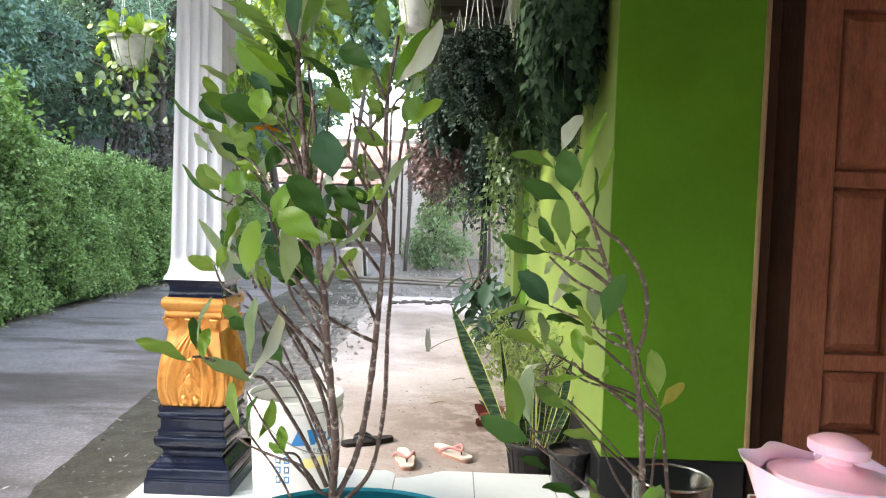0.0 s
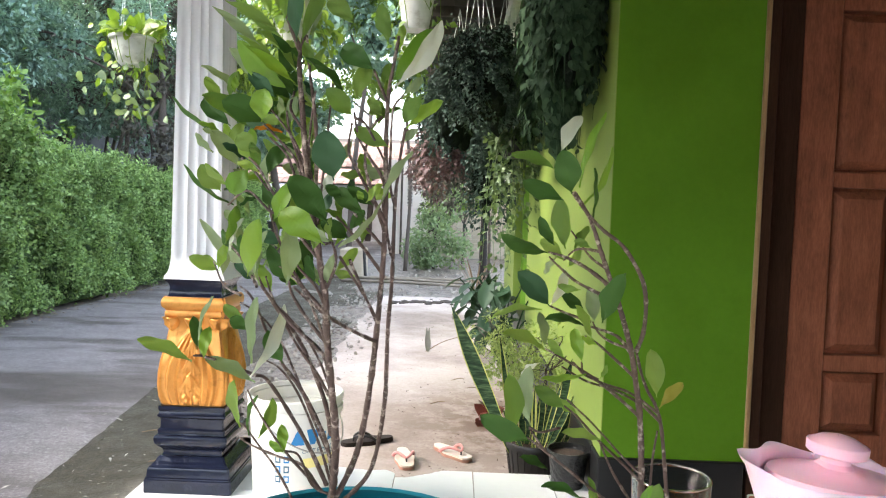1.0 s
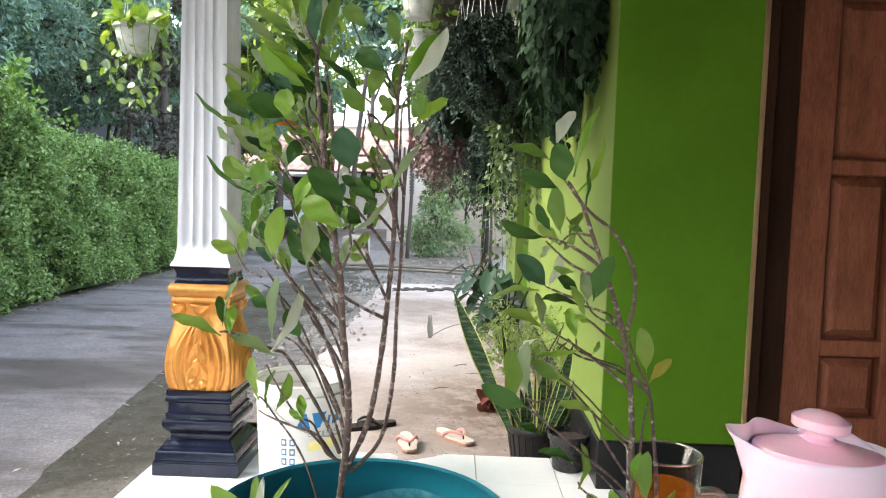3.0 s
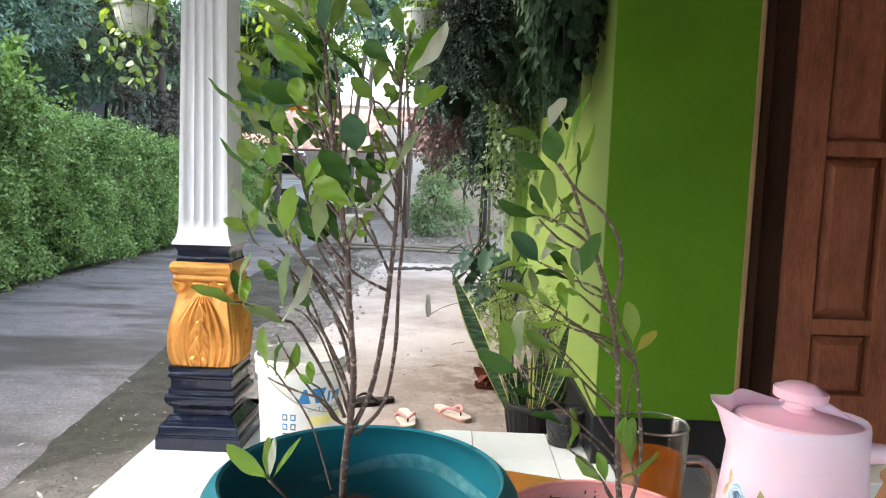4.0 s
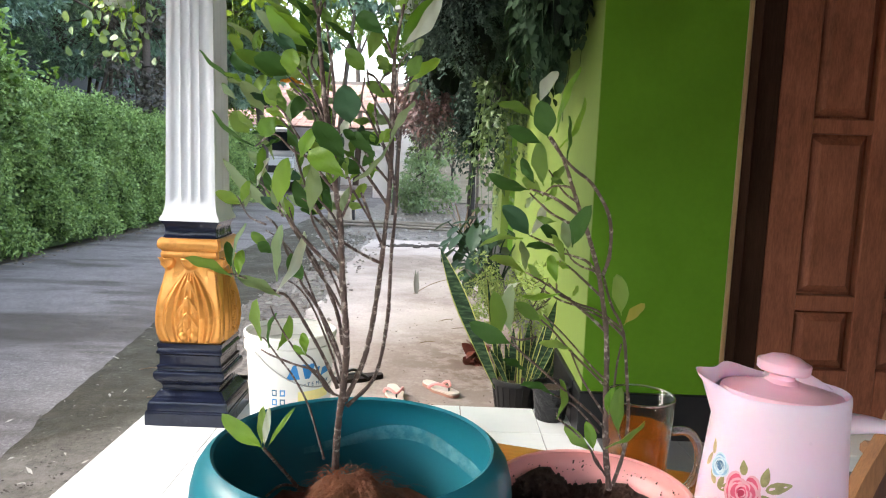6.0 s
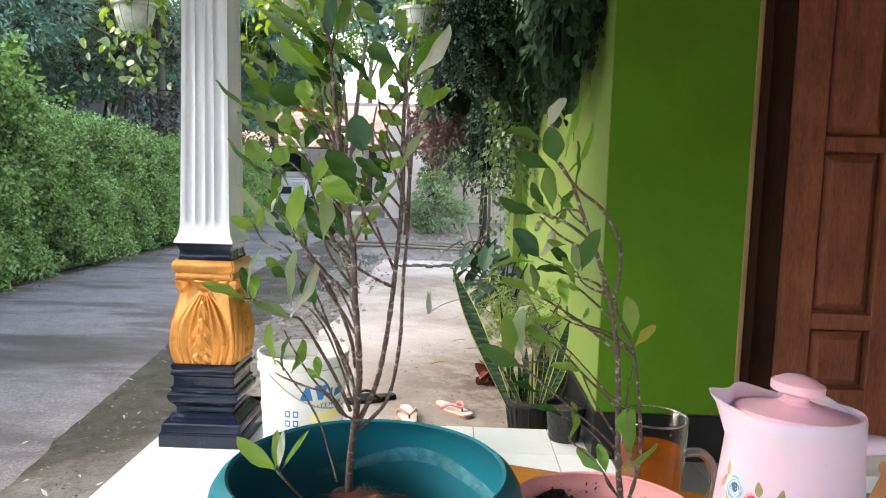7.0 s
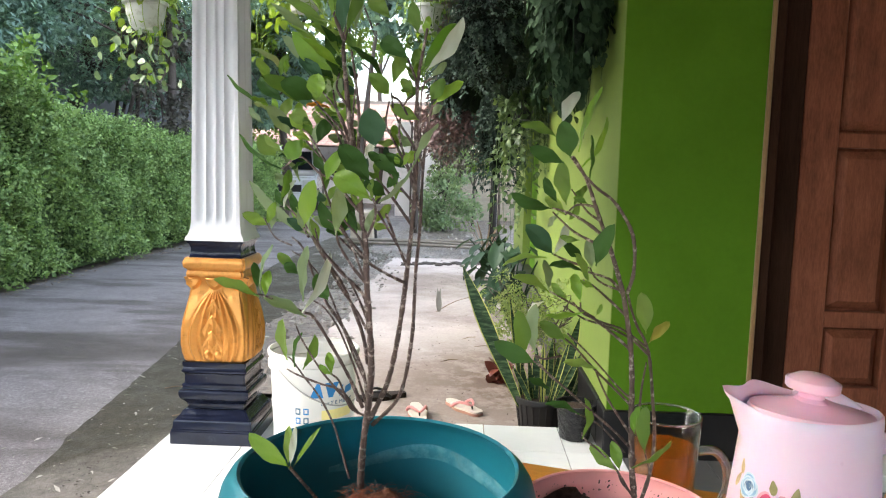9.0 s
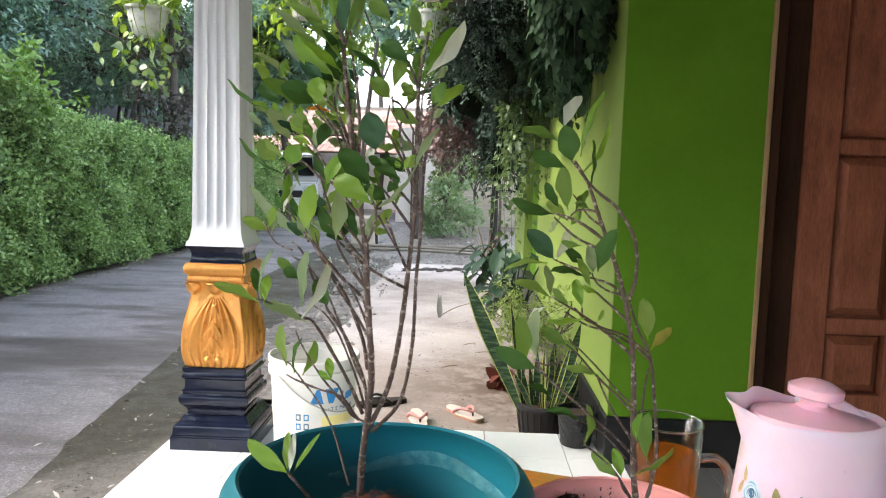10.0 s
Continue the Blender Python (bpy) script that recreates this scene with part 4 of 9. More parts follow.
# wall behind the hedge, its grey darkened for the shade under the trees
tagged(part("wall_neighbour", boxed((-8.6, -2, GZ), (-8.4, 24, 4.5)), M_GREYWALL), "stained grey wall behind the hedge, darkened for the shade under the trees", kind="structure")

# far plastered house
house = thing("far_house", "cream plastered house with a terracotta roof", "house", (0, 18.0, GZ))
hb = boxed((-1.75, 0, 0), (-0.55, 0.15, 2.3))
box(hb, (-1.75, 0.15, 0), (-1.6, 6, 2.3))
part("wall", hb, M_HOUSE, house)
win = part("window", boxed((-1.22, -0.03, 1.18), (-1.1, -0.002, 1.9), 0.004), M_RAFTER, house, "narrow dark louvred window")
for k in range(9):
    part("slat", boxed((-1.215, -0.045, 1.2 + 0.077 * k), (-1.105, -0.031, 1.24 + 0.077 * k)), M_HOUSE, win)
part("drain_pipe", tube([(-1.36, -0.05, -0.05), (-1.36, -0.05, 1.2), (-1.355, -0.05, 2.3)], 0.025, 0.025, 8), M_RAFTER, house, "thin dark drain pipe")
roof_mesh = mesh_of("roof_tile", boxed((0, -0.17, -0.012), (0.21, 0.17, 0.012), 0.004), M_ROOF)
roof = part("roof", boxed((-4.6, 0.0, -0.06), (1.2, 4.2, -0.03)), M_RAFTER, house)
roof.location, roof.rotation_euler = (-0.9, 0.4, 2.12), (radians(15), 0, 0)
for i in range(26):
    for j in range(11):
        o = new("roof_tile", roof_mesh)
        o.parent = roof
        o.location, o.rotation_euler = (-4.5 + 0.215 * i, 0.16 + 0.3 * j, 0.0), (radians(3), random.uniform(-.02, .02), 0)

# second house at the end of the alley, with its car
house2 = thing("far_garage", "pale house with a terracotta roof at the alley's end", "house", (-4.6, 24.0, GZ))
part("wall", boxed((-3.2, 0, 0), (2.6, 0.2, 1.95)), surf("whitewash", (0.74, 0.75, 0.76), dirt=(0.5, 0.5, 0.48), rough=0.8), house2)
r2 = part("roof", boxed((-3.8, -0.02, -0.06), (3.0, 4.0, -0.03)), M_RAFTER, house2)
r2.location, r2.rotation_euler = (0, -0.5, 1.85), (radians(14), 0, 0)
for i in range(30):
    for j in range(9):
        o = new("roof_tile", roof_mesh)
        o.parent = r2
        o.location, o.rotation_euler = (-3.7 + 0.22 * i, 0.16 + 0.33 * j, 0.0), (radians(3), random.uniform(-.02, .02), 0)

M_CAR = surf("white_car_paint", (0.75, 0.77, 0.8), 0.02, 2, 40, 0, rough=0.2, coat=0.6)
M_CARGLASS = surf("dark_car_glass", (0.03, 0.04, 0.05), 0.1, 2, 40, 0, rough=0.08)
M_LAMP = surf("car_lamp_lens", (0.6, 0.62, 0.65), 0.05, 9, 60, 0, rough=0.1)
car = thing("parked_van", "white parked van with a dark windscreen", "car", (-4.62, 18.6, GZ + 0.005), turn=8)
cb = bmesh.new()
side = [(0.0, 0.32), (0.0, 0.75), (0.1, 0.9), (0.75, 1.0), (1.35, 1.58), (1.8, 1.68), (3.6, 1.66), (3.9, 1.5), (4.0, 0.9), (4.0, 0.32)]
L0 = [cb.verts.new((-0.8 + (0.14 if z > 1.1 else 0), y, z)) for y, z in side]
R0 = [cb.verts.new((0.8 - (0.14 if z > 1.1 else 0), y, z)) for y, z in side]
cb.faces.new(L0)
cb.faces.new(R0[::-1])
for i in range(len(side)):
    j = (i + 1) % len(side)
    cb.faces.new((L0[j], L0[i], R0[i], R0[j]))
bmesh.ops.recalc_face_normals(cb, faces=cb.faces[:])
bmesh.ops.bevel(cb, geom=cb.edges[:], offset=0.05, segments=2, affect='EDGES')
body = part("body", cb, M_CAR, car, smooth=40)
wb = bmesh.new()
wb.faces.new([wb.verts.new(p) for p in ((-0.66, 0.8, 1.05), (0.66, 0.8, 1.05), (0.56, 1.3, 1.54), (-0.56, 1.3, 1.54))])
bmesh.ops.solidify(wb, geom=wb.faces[:], thickness=0.03)
ws = part("windscreen", wb, M_CARGLASS, car, "dark sloping windscreen")
ws.location = (0, -0.035, 0.01)
part("grille", boxed((-0.42, -0.03, 0.5), (0.42, 0.02, 0.68), 0.012), M_BLACK, car, "black grille")
part("bumper", boxed((-0.8, -0.06, 0.28), (0.8, 0.05, 0.46), 0.03, 2), M_CAR, car)
for s in (-1, 1):
    part("headlight", boxed((s * 0.6 - 0.15, -0.04, 0.62), (s * 0.6 + 0.15, 0.03, 0.8), 0.025, 2), M_LAMP, car, "clear headlight")
    for y in (0.75, 3.2):
        wh = part("wheel", lathe([(0.0, -0.09), (0.27, -0.09), (0.3, -0.06), (0.3, 0.06), (0.27, 0.09), (0.0, 0.09)], 24), M_BLACK, car, smooth=40)
        wh.location, wh.rotation_euler = (s * 0.72, y, 0.3), (0, radians(90), 0)
        part("rim", lathe([(0.0, -0.096), (0.17, -0.096), (0.18, -0.091)], 20), M_LAMP, wh)

# block wall, low slab, bamboo, pipe
M_BAMBOO = surf("weathered_bamboo", (0.2, 0.175, 0.14), 0.3, 6, 50, 0.3, rough=0.7)
bw = thing("block_wall", "low pale block wall behind shrubs", "wall", (-0.7, 17.2, GZ))
for j in range(17):
    for i in range(10):
        o = part("brick", boxed((0.0, 0.0, 0.0), (0.235, 0.12, 0.085), 0.004), M_BLOCK, bw) if i == j == 0 else new("brick", blk.data)
        if i == j == 0:
            blk = o
        o.parent, o.location = bw, (0.24 * i + 0.12 * (j % 2), 0, 0.09 * j)
slab = thing("concrete_slab", "low rough concrete block lying in the yard", "concrete block", (-1.95, 12.0, GZ))
part("block", boxed((0.06, 0, -0.02), (0.44, 0.7, 0.44), 0.02), M_BLOCK, slab)
pp = thing("iron_stake", "thin black iron stake leaning by the block", "stake", (-1.42, 11.7, GZ))
part("rod", tube([(0, 0, -0.03), (-0.02, 0, 0.25), (-0.04, 0, 0.5)], 0.025, 0.025, 8), M_BLACK, pp)
for i, (x0, y0, x1, y1) in enumerate(((-1.7, 11.0, 0.3, 10.6), (-1.9, 11.35, 0.2, 10.95), (-1.5, 11.2, 0.5, 11.25))):
    bb = thing("bamboo_pole", "weathered bamboo pole lying on the ground", "pole", (x0, y0, GZ + 0.035 + 0.012 * i), "bamboo poles")
    part("culm", tube([(0, 0, 0), ((x1 - x0) * 0.5, (y1 - y0) * 0.5 + 0.02, 0.01), (x1 - x0, y1 - y0, 0)], 0.024, 0.018, 8, None, 6, 0.1), M_BAMBOO, bb, smooth=True)

# rubble in the yard
M_RUBBLE = surf("pale_rubble", (0.55, 0.52, 0.48), 0.2, 9, 40, 0.3, dirt=(0.2, 0.17, 0.14), rough=0.85, rand=0.4)
rb = bmesh.new()
random.seed(5)
for q in range(900):
    y = (1.2 + 3.5 * random.random()) if q % 6 == 0 else 3.8 + 10 * random.random() ** 1.2
    x = random.uniform(-1.72, -1.13) if q % 6 == 0 else max(-1.42, random.gauss(-1.12, 0.17)) if y < 9.3 else random.uniform(-1.8, 0.4)
    s = random.choice((0.002, 0.003, 0.004, 0.006)) if q % 6 == 0 else random.choice((0.006, 0.008, 0.012, 0.016, 0.026))
    bmesh.ops.create_icosphere(rb, subdivisions=1, radius=s, matrix=Matrix.LocRotScale((x, y, GZ + 0.3 * s), Euler((random.random() * 6, random.random() * 6, 0)), (1.3, 1, 0.6)))
rub = part("rubble", rb, M_RUBBLE)
tagged(rub, "loose stones and broken plaster in the mud", "rubble", kind="stuff")

# dark clods along the far edge of the path and by the porch
M_CLOD = surf("dark_wet_clod", (0.045, 0.035, 0.028), 0.4, 20, 60, 0.5, 0.01, rough=0.8)
kb = bmesh.new()
random.seed(15)
for q in range(240):
    x = random.uniform(-0.75, 0.25)
    y = 8.75 + 0.28 * (x + 0.75) + random.gauss(0, 0.07)
    r = random.choice((0.012, 0.018, 0.025, 0.035))
    if q >= 150:
        # crumbs of moss in loose clusters along the porch edge
        h = q % 6
        x = (-1.34, -1.35, -1.3, -1.37, -1.2, -1.26)[h] + random.gauss(0, 0.035)
        y = (2.65, 2.53, 2.33, 2.27, 2.9, 2.4)[h] + random.gauss(0, 0.04)
        r = random.choice((0.0015, 0.002, 0.003, 0.004))
    bmesh.ops.create_icosphere(kb, subdivisions=1, radius=r, matrix=Matrix.LocRotScale((x, y, GZ + 0.016 + 0.15 * r), Euler((0, 0, x * 30)), (1.6, 1.0, 0.45)))
tagged(part("soil_clods", kb, M_CLOD), "dark clods of wet earth on the ground", "soil", kind="stuff")

# shrubs
tree("airy grey-green shrub in the yard", (-0.42, 14.0, GZ), [(0, 0, 0), (0.02, 0, 0.25), (0.0, 0, 0.5), (0.05, 0, 0.8)],
     [((0.0, 0, 0.5), 0.42), ((-0.25, 0.1, 0.8), 0.38), ((0.3, 0, 0.75), 0.38), ((0.05, 0, 1.1), 0.34), ((0.3, 0.1, 1.35), 0.28), ((-0.35, 0, 0.35), 0.36), ((0.0, 0, 0.2), 0.34), ((0.35, 0, 0.3), 0.36), ((-0.15, -0.1, 0.12), 0.3)],
     L_BUSH, 4600, 0.08, 11, 0.025, 0.5, 0.2, "shrub", "shrub")
tree("pale leafy shrub before the block wall", (0.15, 15.5, GZ), [(0, 0, 0), (0.02, 0, 0.4), (0.0, 0, 0.8), (0.05, 0, 1.2)],
     [((0.0, 0, 1.3), 0.4), ((-0.3, 0.1, 1.6), 0.4), ((0.35, 0, 1.5), 0.35), ((-0.75, 0, 1.4), 0.35), ((-0.4, 0, 1.0), 0.3)],
     L_TREE2, 2600, 0.08, 12, 0.03, 0.5, 0.2, "shrub", "shrub")
tree("dark slender tree by the house corner", (0.42, 11.3, GZ), [(0, 0, 0), (0.0, 0, 1.0), (-0.02, 0, 2.0), (0.0, 0, 2.6)],
     [((-0.1, -0.6, 2.0), 0.4), ((-0.3, -0.2, 2.4), 0.45), ((0.1, 0.2, 2.9), 0.5)],
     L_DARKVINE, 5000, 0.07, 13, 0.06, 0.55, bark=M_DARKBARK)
tree("maroon-leaved tree over the yard", (0.1, 9.0, GZ), [(0.3, 0, 0), (0.3, 0, 1.0), (0.2, 0, 1.7), (0.1, 0, 2.0)],
     [((-0.35, 0, 1.95), 0.34), ((-0.1, 0.2, 1.75), 0.3), ((-0.55, 0.2, 1.75), 0.26), ((-0.3, 0.3, 1.5), 0.22), ((0.1, 0.0, 2.1), 0.3)],
     L_MAROON, 6500, 0.07, 14, 0.018, 0.5)

# ---- things by the path ----
def revolve_thin(outer, thick, seg=48):
    """A thin-walled vessel from its outer profile (bottom to rim)."""
    inner = [(max(0.001, r - thick), z + (thick if i == 0 else 0)) for i, (r, z) in enumerate(outer)]
    return lathe([(0.0, outer[0][1])] + outer + inner[::-1] + [(0.0, outer[0][1] + thick)], seg)


bucket = thing("paint_bucket", "white plastic wall-paint bucket with a blue and yellow label", "bucket", (-0.51, 2.5, 0.0))
part("pail", revolve_thin([(0.128, 0.001), (0.131, 0.01), (0.147, 0.345), (0.147, 0.352), (0.156, 0.353), (0.157, 0.372), (0.15, 0.374), (0.151, 0.392), (0.157, 0.394), (0.158, 0.408), (0.154, 0.412)], 0.004), M_BUCKET, bucket, smooth=40)


def bent(u0, z0, u1, z1, lift=0.0012, seg=6, r0=0.131, r1=0.147):
    """A label patch that hugs the bucket: u is the angle from the front in degrees."""
    bm = bmesh.new()
    rows = []
    for z in (z0, z1):
        r = r0 + (r1 - r0) * z / 0.345 + lift
        rows.append([bm.verts.new((r * math.sin(radians(u)), -r * math.cos(radians(u)), z)) for u in (u0 + (u1 - u0) * i / seg for i in range(seg + 1))])
    for i in range(seg):
        bm.faces.new((rows[0][i], rows[0][i + 1], rows[1][i + 1], rows[1][i]))
    return bm


M_BLUE = surf("blue_print", (0.012, 0.2, 0.5), 0.05, 5, 50, 0, rough=0.4)
M_YELLOW = surf("yellow_print", (0.8, 0.72, 0.28), 0.1, 9, 50, 0, rough=0.45)
M_NAVYPRINT = surf("dark_blue_print", (0.03, 0.12, 0.2), 0.05, 5, 50, 0, rough=0.4)
part("yellow_band", bent(22, 0.195, 72, 0.228), M_YELLOW, bucket, "yellow printed band")


def slanted(points, lift, mat, name, label):
    bm = bmesh.new()
    vs = []
    for u, z in points:
        r = 0.131 + 0.016 * z / 0.345 + lift
        vs.append(bm.verts.new((r * math.sin(radians(u)), -r * math.cos(radians(u)), z)))
    bm.faces.new(vs)
    return part(name, bm, mat, bucket, label)


# the maker's mark as plain slanted shapes
for pts, lift in ((((6, 0.272), (24, 0.272), (19, 0.322), (15, 0.322)), 0.002), (((31, 0.272), (37, 0.272), (46, 0.322), (26, 0.322)), 0.002), (((47, 0.272), (51, 0.272), (53, 0.308), (49, 0.308)), 0.002),
                  (((55, 0.274), (70, 0.28), (71, 0.306), (57, 0.3)), 0.002)):
    slanted(list(pts), lift, M_BLUE, "mark", "blue printed mark")


def lettering(text, size, mat, parent, m, label):
    cu = bpy.data.curves.new("lettering", 'FONT')
    cu.body, cu.size, cu.extrude = text, size, 0.0004
    tmp = bpy.data.objects.new("lettering_shape", cu)
    me = bpy.data.meshes.new_from_object(tmp)
    bpy.data.objects.remove(tmp)
    me.materials.append(mat)
    ob = new("lettering", me)
    ob.parent, ob.matrix_local = parent, m
    return tagged(ob, label)


for word, u0, size in (("CAT", 21, 0.013), ("TEMBOK", 34, 0.019)):
    for i, ch in enumerate(word):
        u = u0 + i * (4.2 if size < 0.015 else 6.6)
        ru = 0.131 + 0.016 * 0.25 / 0.345 + 0.0012
        lettering(ch, size, M_NAVYPRINT, bucket, Matrix.Translation((ru * math.sin(radians(u)), -ru * math.cos(radians(u)), 0.245)) @ Euler((radians(92), 0, radians(u + 3))).to_matrix().to_4x4(), "dark blue printed letter")
for i in range(2):
    for j in range(3):
        u = -13 + 11 * i
        z = 0.215 - 0.032 * j
        ic = part("icon", bent(u, z, u + 7, z + 0.022, 0.0012, 2), M_NAVYPRINT if (i + j) % 2 == 0 else M_BLUE, bucket, "small square printed sign")
        part("icon_inner", bent(u + 1.5, z + 0.005, u + 5.5, z + 0.018, 0.0022, 2), M_BUCKET, ic)
hb = tube([(0.157 * math.cos(x), -0.157 * math.sin(x), 0.36 - 0.12 * math.sin(x)) for x in (math.pi * i / 12 for i in range(13))], 0.0025, 0.0025, 6, None, 2)
part("handle", hb, M_WIRE, bucket, "thin wire handle hanging down").rotation_euler = (0, 0, radians(55))

# sandals
M_SOLE = surf("cream_rubber_sole", (0.56, 0.49, 0.43), 0.06, 20, 90, 0.1, dirt=(0.4, 0.34, 0.28), dirt_at=(0.55, 0.8), rough=0.6)
M_STRAP = surf("coral_rubber_strap", (0.58, 0.24, 0.23), 0.1, 20, 90, 0.05, rough=0.45)
M_OUTSOLE = surf("worn_tan_rubber", (0.36, 0.19, 0.14), 0.15, 20, 90, 0.1, rough=0.65)
M_SOLEDARK = surf("dark_rubber_sole", (0.028, 0.021, 0.018), 0.2, 20, 90, 0.1, rough=0.8, spec=0.2)


def sandal(label, at, turn, sole, strap, length=0.25, mirror=1):
    t = thing("flip_flop", label, "sandal", at, "sandals on the path", turn)
    out = []
    for i in range(36):
        u = 2 * math.pi * i / 36
        y = -math.cos(u) * length / 2
        w = 0.034 + 0.013 * (y / length + 0.5) + 0.005 * math.cos(4 * math.pi * y / length)
        out.append((mirror * (math.sin(u) * abs(math.sin(u)) ** -0.25 * w + 0.004 * math.sin(3 * y / length)) if abs(math.sin(u)) > 1e-6 else 0.0, y))

    def slab(z0, z1, k):
        bm = bmesh.new()
        lo = [bm.verts.new((x * k, y * k, z0)) for x, y in out]
        hi = [bm.verts.new((x * k, y * k, z1 + 0.004 * (y < -0.03))) for x, y in out]
        bm.faces.new(lo[::-1])
        bm.faces.new(hi)
        for i in range(36):
            j = (i + 1) % 36
            bm.faces.new((lo[i], lo[j], hi[j], hi[i]))
        return bm
    part("outsole", slab(0.0, 0.012, 1.0), M_OUTSOLE if sole is M_SOLE else sole, t, "rim of the sole")
    part("footbed", slab(0.0125, 0.02, 0.985), sole, t)
    sb = bmesh.new()
    toe = (0.002, 0.068, 0.036)
    for s in (-1, 1):
        tube([toe, (s * 0.014, 0.058, 0.043), (s * 0.033, 0.022, 0.047), (s * 0.04, -0.012, 0.034), (s * 0.043, -0.035, 0.016)], 0.005, 0.0095, 6, sb, 5)
    part("strap", sb, strap, t, "Y-shaped toe strap", smooth=True)
    part("toe_post", tube([(0.002, 0.071, 0.016), (0.002, 0.07, 0.028), toe], 0.0035, 0.005, 6, None, 3), M_BLACK, t, "dark toe post", smooth=True)
    return t


SG = GZ + 0.014
sandal("cream flip-flop with coral straps on the path", (-0.195, 3.333, SG), 192.5, M_SOLE, M_STRAP, 0.245)
sandal("cream flip-flop with coral straps turned aside", (0.018, 3.437, SG), 218, M_SOLE, M_STRAP, 0.245, -1)
sandal("dark brown flip-flop with black straps", (-0.39, 3.56, SG), 118, M_SOLEDARK, M_BLACK, 0.26)


# plants in pots
def pot(label, at, r, h, mat, soil=True):
    t = thing("plant_pot", label, "plant pot", at)
    part("wall", revolve_thin([(r * 0.72, 0.0), (r * 0.74, 0.004), (r * 0.92, h * 0.84), (r, h * 0.85), (r * 1.02, h * 0.97), (r, h)], r * 0.06, 40), mat, t, smooth=40)
    if mat is M_BLACK:
        for k in range(22):
            a = 2 * math.pi * k / 22
            q = [(k2 * r * math.cos(a), k2 * r * math.sin(a), z) for k2, z in ((0.75, 0.01), (0.915, h * 0.82))]
            part("rib", tube(q, r * 0.03, r * 0.035, 5), mat, t)
    if soil:
        part("soil", lathe([(0.0, h * 0.86), (r * 0.5, h * 0.87), (r * 0.9, h * 0.84)], 24), M_SOIL, t)
    return t


def blade(bm, foot, tip, w, face, bend=0.03, twist=0.25, cup=0.2, rim=0.86):
    """One sword leaf: a thick, cupped strip that narrows to a point."""
    foot, tip = Vector(foot), Vector(tip)
    d = tip - foot
    s0 = d.cross(Vector(face)).normalized()
    n = 9
    rows = []
    for i in range(n + 1):
        t = i / n
        c = foot + d * t + Vector(face) * bend * math.sin(math.pi * t)
        s = Matrix.Rotation(twist * (t - 0.5) * 2, 3, d.normalized()) @ s0
        up = s.cross(d.normalized())
        ww = w * (0.35 + 1.3 * t - 0.65 * t * t) * (1 - max(0, (t - 0.55) / 0.45) ** 1.7) + 0.0006
        rows.append([bm.verts.new(c + s * ww * k + up * ww * cup * (k * k)) for k in (-1, -rim, 0, rim, 1)])
    for a, b in zip(rows, rows[1:]):
        for k in range(4):
            f = bm.faces.new((a[k], a[k + 1], b[k + 1], b[k]))
            f.material_index = 1 if k in (0, 3) else 0
    return bm


M_SNAKE, nt, b = tree_of("snake_plant_green")
set_in(b, rough=0.5, spec=0.25)
wv = noise_tex(nt, 14, 5, 0.65, stretch=(1, 1, 6))
nt.links.new(ramp(nt, wv, [(0.4, (0.014, 0.035, 0.016)), (0.52, (0.032, 0.07, 0.03)), (0.64, (0.1, 0.16, 0.075))]), b.inputs["Base Color"])
M_SNAKEEDGE = surf("snake_plant_cream_edge", (0.46, 0.47, 0.12), 0.2, 20, 60, 0, rough=0.45)
pot("black ribbed plastic pot on the path", (0.36, 3.2, GZ + 0.006), 0.12, 0.17, M_BLACK)
snake = thing("snake_plant", "snake plant with cream-edged upright leaves in a black pot", "snake plant", (0.36, 3.2, GZ + 0.15))
random.seed(21)
for fx, fy, fz, tx, ty, tz, w, edge in ((-0.090, -0.040, -0.020, -0.366, 0.010, 0.591, 0.0385, 0), (-0.088, 0.070, -0.064, -0.356, 0.150, 0.554, 0.0109, 0), (-0.076, 0.060, -0.040, -0.148, 0.110, 0.451, 0.0162, 1),
        (-0.038, -0.070, -0.020, -0.138, -0.080, 0.175, 0.0134, 0), (-0.055, -0.050, -0.020, -0.097, -0.050, 0.181, 0.0156, 0), (-0.024, 0.000, -0.034, -0.027, 0.000, 0.244, 0.0212, 0),
        (-0.037, 0.020, -0.041, -0.061, 0.020, 0.175, 0.0181, 0), (0.002, -0.070, -0.020, -0.007, -0.080, 0.279, 0.0134, 2), (-0.007, -0.060, -0.020, 0.017, -0.060, 0.229, 0.0135, 1),
        (0.032, 0.040, -0.040, 0.045, 0.040, 0.268, 0.0193, 0), (0.027, -0.070, -0.020, 0.108, -0.080, 0.309, 0.0134, 1), (0.010, -0.070, -0.020, 0.086, -0.100, 0.201, 0.0092, 0),
        (0.070, 0.020, -0.026, 0.168, 0.070, 0.366, 0.0277, 0), (0.043, -0.070, -0.020, 0.158, -0.070, 0.237, 0.0155, 0), (0.078, -0.040, -0.020, 0.149, -0.040, 0.198, 0.0178, 0),
        (0.107, 0.070, -0.051, 0.217, 0.100, 0.293, 0.0142, 0), (0.052, 0.070, -0.041, 0.084, 0.080, 0.196, 0.0152, 0), (0.081, 0.070, -0.057, 0.127, 0.100, 0.236, 0.0164, 0),
        (0.131, 0.050, -0.039, 0.216, 0.050, 0.166, 0.0129, 0)):
    bm = blade(bmesh.new(), (fx, fy, fz), (tx, ty, tz), w, (random.uniform(-.3, .3), -1, 0.1), random.uniform(-0.02, 0.03), random.uniform(-0.35, 0.35), rim=(0.86, 0.66, 0.35)[edge])
    ob = part("leaf", bm, M_SNAKE, snake, smooth=True)
    ob.data.materials.append(M_SNAKEEDGE)

